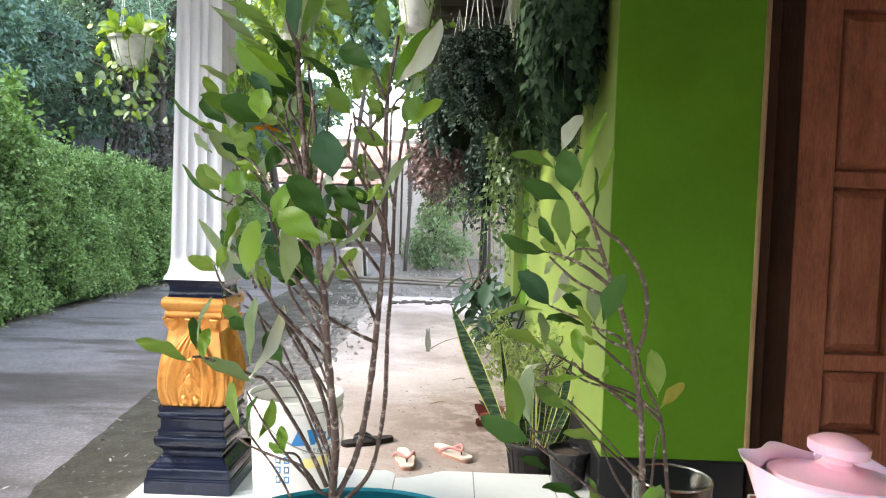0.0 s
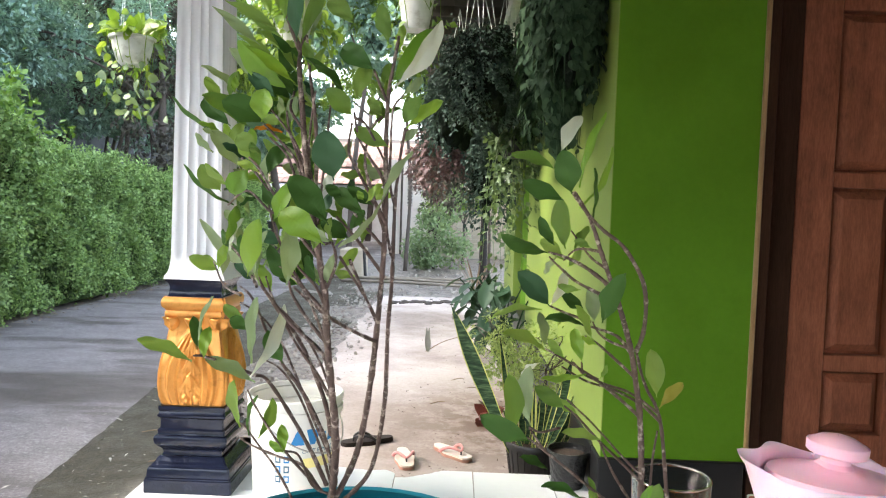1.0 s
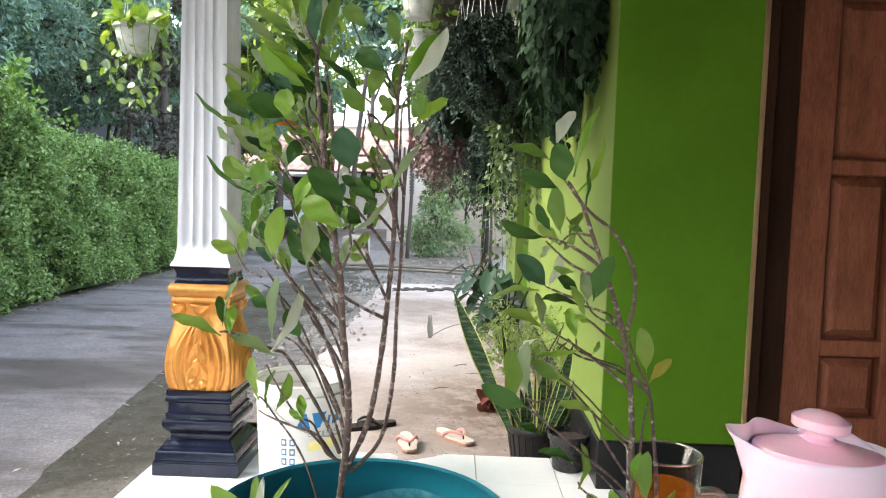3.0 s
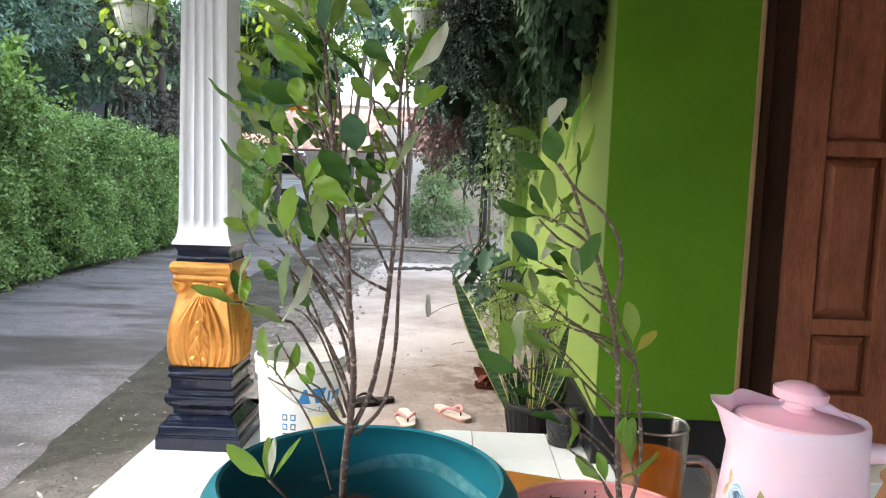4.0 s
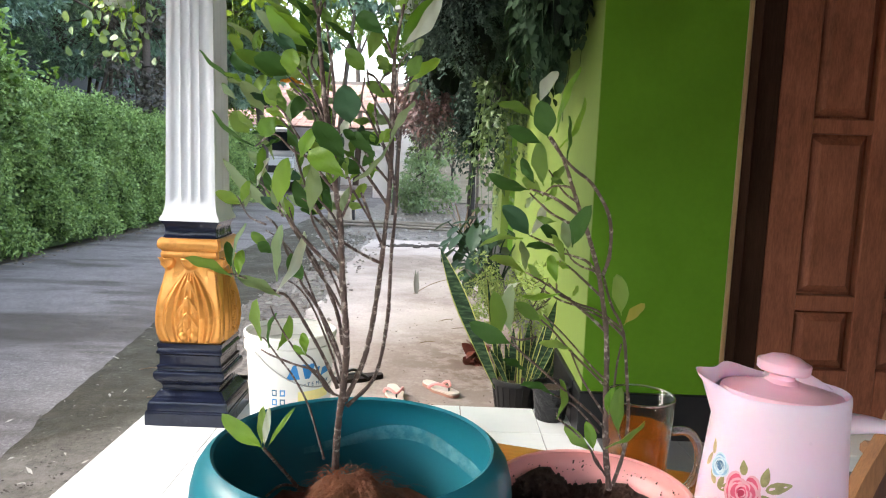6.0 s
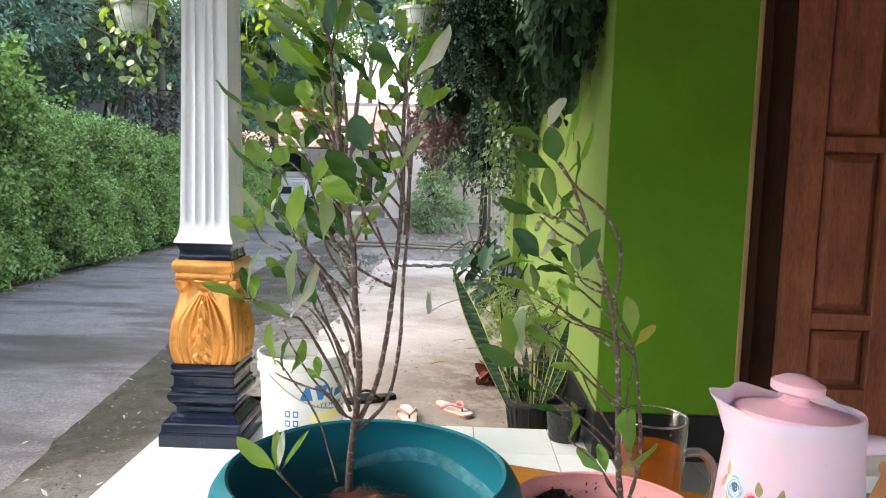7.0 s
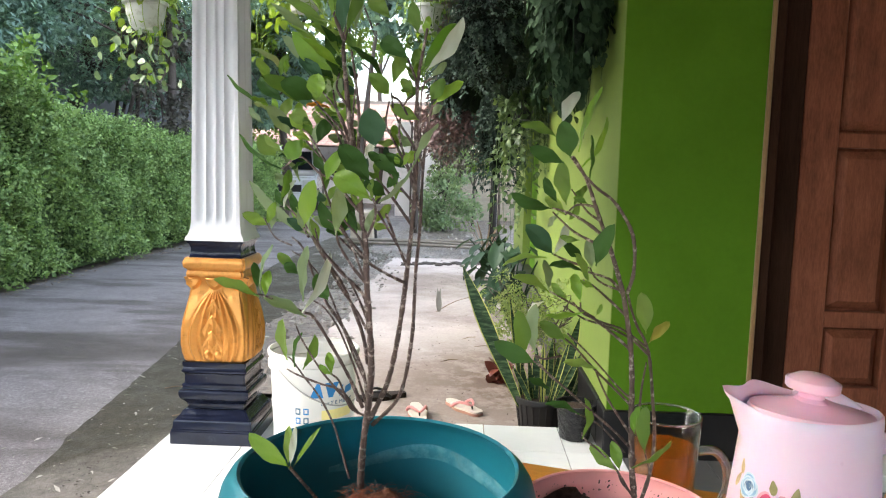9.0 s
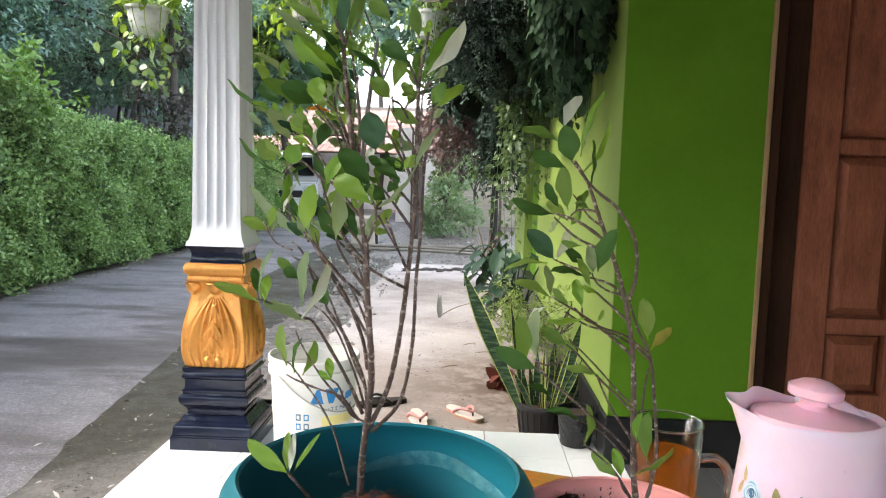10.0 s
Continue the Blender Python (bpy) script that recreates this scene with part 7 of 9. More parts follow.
stem(ficus_a, [(0.0164, -0.1370, 0.2459), (0.0077, -0.1400, 0.2556), (0.0002, -0.1450, 0.2646), (-0.0048, -0.1450, 0.2715), (-0.0115, -0.1450, 0.2826), (-0.0176, -0.1400, 0.2875)], 0.0010, 0.0005)
stem(ficus_a, [(0.0153, -0.1400, 0.2559), (0.0112, -0.1430, 0.2722), (0.0056, -0.1400, 0.2867), (-0.0038, -0.1350, 0.2965), (-0.0105, -0.1400, 0.3039)], 0.0011, 0.0005)
stem(ficus_a, [(0.0143, -0.1450, 0.2673), (0.0091, -0.1450, 0.2849), (0.0021, -0.1400, 0.3012), (-0.0006, -0.1350, 0.3113)], 0.0010, 0.0005)
stem(ficus_a, [(0.0172, -0.1350, 0.2408), (0.0158, -0.1400, 0.2691), (0.0168, -0.1450, 0.2917), (0.0152, -0.1450, 0.3107), (0.0115, -0.1400, 0.3303), (0.0087, -0.1350, 0.3485)], 0.0012, 0.0006)
stem(ficus_a, [(0.0185, -0.1300, 0.2251), (0.0144, -0.1400, 0.2525), (0.0083, -0.1450, 0.2720), (0.0016, -0.1400, 0.2882), (-0.0094, -0.1320, 0.2982)], 0.0010, 0.0005)
stem(ficus_a, [(0.0475, -0.1050, 0.2271), (0.0395, -0.1200, 0.2409), (0.0327, -0.1400, 0.2532), (0.0279, -0.1500, 0.2597)], 0.0011, 0.0005)
stem(ficus_a, [(0.0489, -0.1200, 0.2430), (0.0426, -0.1300, 0.2517), (0.0376, -0.1400, 0.2584), (0.0336, -0.1500, 0.2657)], 0.0009, 0.0005)
stem(ficus_a, [(0.0499, -0.1300, 0.2570), (0.0457, -0.1400, 0.2663), (0.0420, -0.1450, 0.2732), (0.0364, -0.1500, 0.2841), (0.0336, -0.1550, 0.2915), (0.0358, -0.1600, 0.3036)], 0.0010, 0.0005)
stem(ficus_a, [(0.0503, -0.1370, 0.2737), (0.0477, -0.1450, 0.2815), (0.0427, -0.1500, 0.2891), (0.0382, -0.1550, 0.2980), (0.0374, -0.1650, 0.3077)], 0.0009, 0.0005)
stem(ficus_a, [(0.0511, -0.1500, 0.3146), (0.0491, -0.1600, 0.3194), (0.0471, -0.1750, 0.3254)], 0.0008, 0.0005)
stem(ficus_a, [(0.0375, -0.1650, 0.3056), (0.0427, -0.1600, 0.3023), (0.0502, -0.1450, 0.2864)], 0.0008, 0.0005)
stem(ficus_a, [(0.0511, -0.1100, 0.2391), (0.0497, -0.1250, 0.2535), (0.0490, -0.1400, 0.2687), (0.0543, -0.1500, 0.2783)], 0.0008, 0.0005)
stem(ficus_a, [(0.0536, -0.1270, 0.2667), (0.0517, -0.1350, 0.2771), (0.0526, -0.1450, 0.2929), (0.0537, -0.1500, 0.3115), (0.0586, -0.1500, 0.3186)], 0.0008, 0.0005)
stem(ficus_a, [(0.0187, -0.1230, 0.2123), (0.0150, -0.1300, 0.2233), (0.0082, -0.1350, 0.2320), (0.0055, -0.1450, 0.2391)], 0.0009, 0.0005)
stem(ficus_a, [(0.0319, -0.1300, 0.2376), (0.0354, -0.1100, 0.2223), (0.0418, -0.0900, 0.2000)], 0.0009, 0.0006)
stem(ficus_a, [(0.0268, -0.1300, 0.2392), (0.0323, -0.1150, 0.2262), (0.0383, -0.1000, 0.2123), (0.0433, -0.0900, 0.2001)], 0.0008, 0.0005)
stem(ficus_a, [(-0.0384, -0.0800, 0.2113), (-0.0579, -0.0500, 0.2138), (-0.0744, -0.0200, 0.2257)], 0.0008, 0.0005)
stem(ficus_a, [(0.0059, -0.1350, 0.3405), (0.0011, -0.1350, 0.3514), (-0.0019, -0.1350, 0.3592)], 0.0015, 0.0006)
stem(ficus_a, [(0.0059, -0.1350, 0.3411), (0.0077, -0.1350, 0.3501), (0.0096, -0.1350, 0.3558)], 0.0013, 0.0006)
stem(ficus_a, [(-0.0181, -0.1200, 0.2212), (-0.0276, -0.1100, 0.2326), (-0.0391, -0.1000, 0.2425)], 0.0008, 0.0005)
stem(ficus_a, [(-0.0621, -0.0500, 0.3073), (-0.0445, -0.0800, 0.2959), (-0.0221, -0.1200, 0.2835), (-0.0075, -0.1400, 0.2716)], 0.0008, 0.0005)
stem(ficus_a, [(0.0078, -0.0250, 0.0799), (0.0020, -0.0300, 0.1037), (-0.0046, -0.0400, 0.1280), (-0.0115, -0.0500, 0.1493), (-0.0196, -0.0600, 0.1647), (-0.0287, -0.0700, 0.1730)], 0.0010, 0.0005)
stem(ficus_a, [(0.0151, -0.0750, 0.1495), (0.0077, -0.0800, 0.1662), (-0.0025, -0.0850, 0.1823), (-0.0102, -0.0900, 0.1981), (-0.0151, -0.1000, 0.2141), (-0.0161, -0.1100, 0.2258)], 0.0010, 0.0005)
stem(ficus_a, [(0.0070, -0.0350, 0.1053), (-0.0012, -0.0450, 0.1294), (-0.0082, -0.0600, 0.1577), (-0.0170, -0.0700, 0.1834), (-0.0268, -0.0800, 0.2001), (-0.0371, -0.0850, 0.2080)], 0.0009, 0.0005)
stem(ficus_a, [(0.0159, -0.0850, 0.1596), (0.0106, -0.0900, 0.1759), (0.0044, -0.1000, 0.1917), (-0.0048, -0.1050, 0.2039), (-0.0131, -0.1100, 0.2133)], 0.0008, 0.0005)
stem(ficus_a, [(0.0185, -0.1100, 0.1871), (0.0120, -0.1200, 0.2099), (0.0066, -0.1250, 0.2225), (-0.0006, -0.1300, 0.2313), (-0.0092, -0.1300, 0.2361)], 0.0008, 0.0005)
stem(ficus_a, [(0.0121, -0.1450, 0.2802), (0.0060, -0.1430, 0.2946), (-0.0013, -0.1400, 0.3043), (-0.0083, -0.1350, 0.3117)], 0.0007, 0.0004)
stem(ficus_a, [(0.0167, -0.1400, 0.2559), (0.0197, -0.1450, 0.2757), (0.0221, -0.1500, 0.2915), (0.0236, -0.1500, 0.3104), (0.0247, -0.1500, 0.3230)], 0.0007, 0.0004)
stem(ficus_a, [(0.0155, -0.1430, 0.2723), (0.0129, -0.1450, 0.2883), (0.0136, -0.1450, 0.3043), (0.0156, -0.1450, 0.3202)], 0.0007, 0.0004)
stem(ficus_a, [(0.0185, -0.1250, 0.2195), (0.0264, -0.1400, 0.2363), (0.0281, -0.1600, 0.2471), (0.0318, -0.2000, 0.2492)], 0.0009, 0.0005)
stem(ficus_a, [(0.0101, -0.1450, 0.3010), (0.0026, -0.1400, 0.3115), (0.0023, -0.1320, 0.3215)], 0.0008, 0.0005)
stem(ficus_a, [(0.0173, -0.1200, 0.2101), (0.0073, -0.1250, 0.2226), (0.0004, -0.1300, 0.2365), (-0.0040, -0.1400, 0.2519), (-0.0074, -0.1400, 0.2643)], 0.0010, 0.0005)
stem(ficus_a, [(0.0483, -0.1250, 0.2535), (0.0443, -0.1400, 0.2702), (0.0407, -0.1480, 0.2859), (0.0431, -0.1500, 0.3017), (0.0487, -0.1500, 0.3082)], 0.0009, 0.0005)
ficus_leaf(ficus_a, (-0.0115, -0.1350, 0.3051), (-0.0294, -0.1456, 0.3144), 0.0151, L_FICUSDARK, 0.09)
ficus_leaf(ficus_a, (-0.0035, -0.1700, 0.3018), (-0.0020, -0.1721, 0.3164), 0.0120, L_FICUSLIGHT, -0.17)
ficus_leaf(ficus_a, (-0.0038, -0.1300, 0.3012), (-0.0172, -0.1334, 0.3024), 0.0062, L_ORANGE, 0.75)
ficus_leaf(ficus_a, (-0.0166, -0.1200, 0.3195), (-0.0206, -0.1150, 0.3405), 0.0135, L_FICUSTEAL, 0.01)
ficus_leaf(ficus_a, (0.0016, -0.1300, 0.3224), (-0.0242, -0.1410, 0.3436), 0.0140, L_FICUSLIGHT, -0.90)
ficus_leaf(ficus_a, (-0.0081, -0.0900, 0.3262), (-0.0386, -0.1080, 0.3465), 0.0114, L_FICUSPALE, -0.93)
ficus_leaf(ficus_a, (0.0049, -0.1400, 0.3301), (-0.0167, -0.1316, 0.3515), 0.0112, L_FICUS, 0.92)
ficus_leaf(ficus_a, (0.0017, -0.1300, 0.3179), (-0.0061, -0.1372, 0.3339), 0.0088, L_FICUSDARK, 0.78)
ficus_leaf(ficus_a, (0.0337, -0.1600, 0.3133), (0.0138, -0.1592, 0.3334), 0.0102, L_FICUSDARK, 0.92)
ficus_leaf(ficus_a, (0.0374, -0.1700, 0.3056), (0.0271, -0.1788, 0.3160), 0.0095, L_FICUS, -0.09)
ficus_leaf(ficus_a, (-0.0394, -0.1000, 0.3066), (-0.0590, -0.0892, 0.3231), 0.0111, L_FICUSDARK, -0.20)
ficus_leaf(ficus_a, (-0.0224, -0.1100, 0.3027), (-0.0468, -0.1231, 0.3203), 0.0151, L_FICUS, 0.62)
ficus_leaf(ficus_a, (-0.0495, -0.0500, 0.3294), (-0.0723, -0.0530, 0.3480), 0.0105, L_FICUSPALE, 0.95)
ficus_leaf(ficus_a, (-0.0472, -0.0800, 0.3247), (-0.0401, -0.0862, 0.3388), 0.0071, L_FICUS, 0.06)
ficus_leaf(ficus_a, (-0.0703, -0.0200, 0.3098), (-0.0981, -0.0344, 0.3301), 0.0055, L_FICUSDARK, -1.08)
ficus_leaf(ficus_a, (-0.0339, -0.1000, 0.2838), (-0.0483, -0.1041, 0.3041), 0.0115, L_FICUSPALE, 0.45)
ficus_leaf(ficus_a, (-0.0130, -0.1400, 0.2896), (-0.0242, -0.1388, 0.2987), 0.0102, L_FICUS, -0.14)
ficus_leaf(ficus_a, (-0.0113, -0.1300, 0.2797), (-0.0028, -0.1280, 0.2948), 0.0097, L_FICUSDARK, -0.03)
ficus_leaf(ficus_a, (-0.0002, -0.1300, 0.3053), (0.0046, -0.1372, 0.3183), 0.0073, L_FICUSPALE, -0.09)
ficus_leaf(ficus_a, (-0.0104, -0.1000, 0.3108), (-0.0135, -0.1071, 0.3326), 0.0104, L_FICUSDARK, 0.45)
ficus_leaf(ficus_a, (-0.0440, -0.1000, 0.2709), (-0.0526, -0.1091, 0.2847), 0.0126, L_FICUS, -0.16)
ficus_leaf(ficus_a, (-0.0364, -0.1100, 0.2737), (-0.0459, -0.1216, 0.2843), 0.0072, L_FICUS, -0.99)
ficus_leaf(ficus_a, (-0.0175, -0.1400, 0.2820), (-0.0271, -0.1400, 0.2699), 0.0122, L_FICUSLIGHT, -0.15)
ficus_leaf(ficus_a, (-0.0122, -0.1400, 0.2802), (-0.0253, -0.1341, 0.2860), 0.0056, L_FICUSLIGHT, 0.24)
ficus_leaf(ficus_a, (-0.0617, -0.0200, 0.2635), (-0.0849, -0.0483, 0.2866), 0.0061, L_FICUSDARK, -1.05)
ficus_leaf(ficus_a, (-0.0384, -0.1100, 0.2426), (-0.0353, -0.0999, 0.2633), 0.0088, L_FICUS, 0.96)
ficus_leaf(ficus_a, (-0.0391, -0.1000, 0.2385), (-0.0302, -0.1072, 0.2567), 0.0082, L_FICUSSHEEN, -0.83)
ficus_leaf(ficus_a, (-0.0319, -0.0900, 0.2328), (-0.0353, -0.0933, 0.2472), 0.0064, L_FICUSDARK, -0.13)
ficus_leaf(ficus_a, (-0.0145, -0.1500, 0.2298), (-0.0062, -0.1640, 0.2576), 0.0119, L_FICUSLIGHT, -0.08)
ficus_leaf(ficus_a, (-0.0139, -0.1300, 0.2232), (-0.0082, -0.1420, 0.2518), 0.0114, L_FICUSPALE, -0.92)
ficus_leaf(ficus_a, (-0.0009, -0.1200, 0.2240), (-0.0077, -0.1362, 0.2443), 0.0095, L_FICUSDARK, -0.24)
ficus_leaf(ficus_a, (0.0042, -0.1500, 0.2259), (0.0069, -0.1577, 0.2539), 0.0119, L_FICUSPALE, 0.80)
ficus_leaf(ficus_a, (0.0033, -0.1200, 0.2234), (0.0065, -0.1204, 0.2484), 0.0107, L_FICUSDARK, 0.65)
ficus_leaf(ficus_a, (-0.0456, 0.0200, 0.2069), (-0.0943, 0.0060, 0.2515), 0.0153, L_FICUSPALE, -0.92)
ficus_leaf(ficus_a, (-0.0011, -0.1550, 0.2568), (0.0127, -0.1696, 0.2752), 0.0094, L_FICUSLIGHT, -0.18)
ficus_leaf(ficus_a, (0.0325, -0.2050, 0.2491), (0.0108, -0.1930, 0.2628), 0.0127, L_FICUSLIGHT, 0.02)
ficus_leaf(ficus_a, (0.0277, -0.1700, 0.2564), (0.0097, -0.1700, 0.2784), 0.0139, L_FICUSDARK, 0.20)
ficus_leaf(ficus_a, (0.0304, -0.1750, 0.2762), (0.0282, -0.1882, 0.2965), 0.0156, L_FICUSTEAL, 0.11)
ficus_leaf(ficus_a, (0.0211, -0.1500, 0.2720), (0.0271, -0.1524, 0.2808), 0.0053, L_FICUSSHEEN, -0.01)
ficus_leaf(ficus_a, (0.0343, -0.1500, 0.2496), (0.0217, -0.1569, 0.2576), 0.0090, L_FICUSDARK, -0.00)
ficus_leaf(ficus_a, (0.0321, -0.1600, 0.2690), (0.0250, -0.1644, 0.2743), 0.0058, L_FICUSDARK, -0.10)
ficus_leaf(ficus_a, (0.0431, -0.1600, 0.2600), (0.0265, -0.1519, 0.2734), 0.0091, L_FICUSDARK, -0.00)
ficus_leaf(ficus_a, (0.0453, -0.1500, 0.2658), (0.0346, -0.1605, 0.2741), 0.0066, L_FICUSDARK, -0.10)
ficus_leaf(ficus_a, (0.0445, -0.1700, 0.2668), (0.0517, -0.1708, 0.2756), 0.0049, L_FICUSLIGHT, -0.29)
ficus_leaf(ficus_a, (0.0432, -0.1700, 0.2677), (0.0409, -0.1722, 0.2722), 0.0035, L_FICUSLIGHT, -0.18)
ficus_leaf(ficus_a, (0.0505, -0.1600, 0.2681), (0.0629, -0.1479, 0.2928), 0.0112, L_FICUSPALE, -0.92)
ficus_leaf(ficus_a, (0.0498, -0.1500, 0.2682), (0.0307, -0.1571, 0.2452), 0.0047, L_FICUSPALE, -1.05)
ficus_leaf(ficus_a, (0.0590, -0.1500, 0.3051), (0.0664, -0.1592, 0.3164), 0.0086, L_FICUS, 0.17)
ficus_leaf(ficus_a, (0.0606, -0.1550, 0.3022), (0.0773, -0.1553, 0.3158), 0.0094, L_FICUSLIGHT, -0.41)
ficus_leaf(ficus_a, (0.0580, -0.1500, 0.3186), (0.0673, -0.1488, 0.3272), 0.0055, L_FICUSPALE, 0.77)
ficus_leaf(ficus_a, (0.0541, -0.1700, 0.3205), (0.0728, -0.1723, 0.3443), 0.0136, L_FICUSLIGHT, 0.73)
ficus_leaf(ficus_a, (0.0569, -0.1750, 0.3187), (0.0770, -0.1838, 0.3449), 0.0099, L_FICUSSHEEN, 0.92)
ficus_leaf(ficus_a, (0.0486, -0.1850, 0.3233), (0.0326, -0.1757, 0.3349), 0.0107, L_FICUSDARK, -0.18)
ficus_leaf(ficus_a, (0.0401, -0.1850, 0.3096), (0.0449, -0.1778, 0.3269), 0.0082, L_FICUS, 0.11)
ficus_leaf(ficus_a, (0.0523, -0.1500, 0.2938), (0.0362, -0.1577, 0.3014), 0.0082, L_FICUS, -0.33)
ficus_leaf(ficus_a, (-0.0411, -0.1500, 0.1872), (-0.0697, -0.1461, 0.1971), 0.0114, L_FICUS, 0.92)
ficus_leaf(ficus_a, (-0.0564, -0.1000, 0.1831), (-0.0600, -0.0963, 0.2009), 0.0077, L_FICUSDARK, 0.69)
ficus_leaf(ficus_a, (-0.0538, -0.1000, 0.1787), (-0.0410, -0.1253, 0.2163), 0.0085, L_FICUSPALE, -0.97)
ficus_leaf(ficus_a, (-0.0459, -0.1200, 0.1816), (-0.0452, -0.1136, 0.1984), 0.0074, L_FICUSLIGHT, -0.04)
ficus_leaf(ficus_a, (-0.0236, -0.1000, 0.1655), (-0.0543, -0.0926, 0.1771), 0.0133, L_FICUSPALE, 0.91)
ficus_leaf(ficus_a, (-0.0348, -0.0800, 0.1956), (-0.0481, -0.0807, 0.2056), 0.0077, L_FICUS, -0.14)
ficus_leaf(ficus_a, (-0.0313, -0.0900, 0.1928), (-0.0412, -0.0896, 0.2000), 0.0083, L_FICUSDARK, 0.17)
ficus_leaf(ficus_a, (-0.0259, -0.1000, 0.1760), (-0.0225, -0.1067, 0.2141), 0.0156, L_FICUSPALE, -0.87)
ficus_leaf(ficus_a, (-0.0266, -0.1000, 0.1684), (-0.0074, -0.0994, 0.2091), 0.0095, L_FICUSSHEEN, 0.95)
ficus_leaf(ficus_a, (-0.0107, -0.0900, 0.1748), (-0.0175, -0.0983, 0.1944), 0.0117, L_FICUSDARK, -0.18)
ficus_leaf(ficus_a, (-0.0609, 0.0000, 0.1086), (-0.0604, -0.0203, 0.1461), 0.0137, L_FICUS, -0.61)
ficus_leaf(ficus_a, (-0.0545, 0.0000, 0.1028), (-0.0478, -0.0083, 0.1337), 0.0089, L_FICUSDARK, -0.99)
ficus_leaf(ficus_a, (-0.0481, 0.0000, 0.1011), (-0.0376, -0.0014, 0.1302), 0.0115, L_FICUS, 0.95)
ficus_leaf(ficus_a, (-0.0054, -0.1050, 0.1277), (-0.0089, -0.0974, 0.1417), 0.0065, L_FICUSLIGHT, 0.19)
ficus_leaf(ficus_a, (-0.0054, -0.1050, 0.1277), (-0.0134, -0.1063, 0.1350), 0.0048, L_FICUSLIGHT, -0.16)
ficus_leaf(ficus_a, (-0.0151, -0.1000, 0.2170), (-0.0212, -0.1099, 0.2321), 0.0089, L_FICUS, 0.00)
ficus_leaf(ficus_a, (-0.0459, -0.0500, 0.2486), (-0.0571, -0.0532, 0.2602), 0.0074, L_FICUSPALE, -0.17)
ficus_leaf(ficus_a, (0.0004, -0.0800, 0.3067), (-0.0111, -0.0667, 0.3412), 0.0116, L_FICUS, -0.93)
ficus_leaf(ficus_a, (-0.0110, -0.1000, 0.3324), (-0.0057, -0.0895, 0.3560), 0.0102, L_FICUSDARK, 0.64)
ficus_leaf(ficus_a, (0.0360, -0.1600, 0.3484), (0.0227, -0.1549, 0.3616), 0.0097, L_FICUS, -0.05)
ficus_leaf(ficus_a, (0.0509, -0.1500, 0.3424), (0.0481, -0.1606, 0.3582), 0.0085, L_FICUS, -0.42)
ficus_leaf(ficus_a, (0.0023, -0.1200, 0.2731), (0.0096, -0.1134, 0.2902), 0.0081, L_FICUSDARK, 0.51)
ficus_leaf(ficus_a, (-0.0078, -0.1200, 0.2409), (0.0011, -0.1123, 0.2568), 0.0081, L_FICUS, -0.69)
ficus_leaf(ficus_a, (-0.0689, -0.0400, 0.2960), (-0.0784, -0.0458, 0.3071), 0.0072, L_FICUSPALE, -0.80)
ficus_leaf(ficus_a, (-0.0329, -0.0800, 0.2553), (-0.0464, -0.0764, 0.2718), 0.0071, L_FICUSPALE, 1.00)
ficus_leaf(ficus_a, (-0.0229, -0.1000, 0.2684), (-0.0336, -0.1009, 0.2637), 0.0050, L_FICUSDARK, 0.62)
ficus_leaf(ficus_a, (0.0327, -0.1400, 0.2532), (0.0402, -0.1436, 0.2634), 0.0061, L_FICUSDARK, 0.19)
ficus_leaf(ficus_a, (0.0146, -0.1400, 0.2426), (0.0192, -0.1392, 0.2560), 0.0075, L_FICUS, 0.04)
ficus_leaf(ficus_a, (-0.0395, -0.0700, 0.3137), (-0.0466, -0.0761, 0.2980), 0.0087, L_FICUS, 0.11)
ficus_leaf(ficus_a, (-0.0621, -0.0500, 0.3228), (-0.0707, -0.0504, 0.3416), 0.0094, L_FICUS, 0.67)
ficus_leaf(ficus_a, (0.0565, -0.1400, 0.2967), (0.0652, -0.1420, 0.3033), 0.0054, L_FICUSPALE, -0.10)
ficus_leaf(ficus_a, (0.0479, -0.1400, 0.3093), (0.0404, -0.1398, 0.3186), 0.0061, L_FICUS, -0.15)
ficus_leaf(ficus_a, (0.0042, -0.1400, 0.3246), (-0.0141, -0.1634, 0.3381), 0.0088, L_FICUSLIGHT, 0.07, 1)
ficus_leaf(ficus_a, (-0.0048, -0.1400, 0.3496), (-0.0311, -0.1383, 0.3642), 0.0095, L_FICUS, 0.16, 1)
ficus_leaf(ficus_a, (-0.0185, -0.1200, 0.3464), (-0.0401, -0.1300, 0.3633), 0.0085, L_FICUSPALE, 0.07, 1)
ficus_leaf(ficus_a, (-0.0033, -0.1400, 0.3469), (-0.0215, -0.1315, 0.3588), 0.0075, L_FICUS, -0.04, 1)
ficus_leaf(ficus_a, (0.0043, -0.1600, 0.3493), (0.0089, -0.1544, 0.3593), 0.0045, L_FICUSLIGHT, -0.07, 1)
ficus_leaf(ficus_a, (0.0009, -0.1500, 0.3505), (0.0067, -0.1584, 0.3735), 0.0073, L_FICUSLIGHT, -0.08, 1)
ficus_leaf(ficus_a, (0.0069, -0.1500, 0.3422), (0.0163, -0.1821, 0.3694), 0.0119, L_FICUSTEAL, 0.01, 1)
ficus_leaf(ficus_a, (0.0088, -0.1500, 0.3415), (0.0208, -0.1407, 0.3770), 0.0099, L_FICUS, 0.12, 1)
ficus_leaf(ficus_a, (0.0144, -0.1500, 0.3411), (0.0226, -0.1389, 0.3748), 0.0086, L_FICUSPALE, -0.70, 1)
ficus_leaf(ficus_a, (0.0080, -0.1400, 0.3474), (0.0097, -0.1400, 0.3791), 0.0082, L_FICUSSHEEN, 0.96, 1)
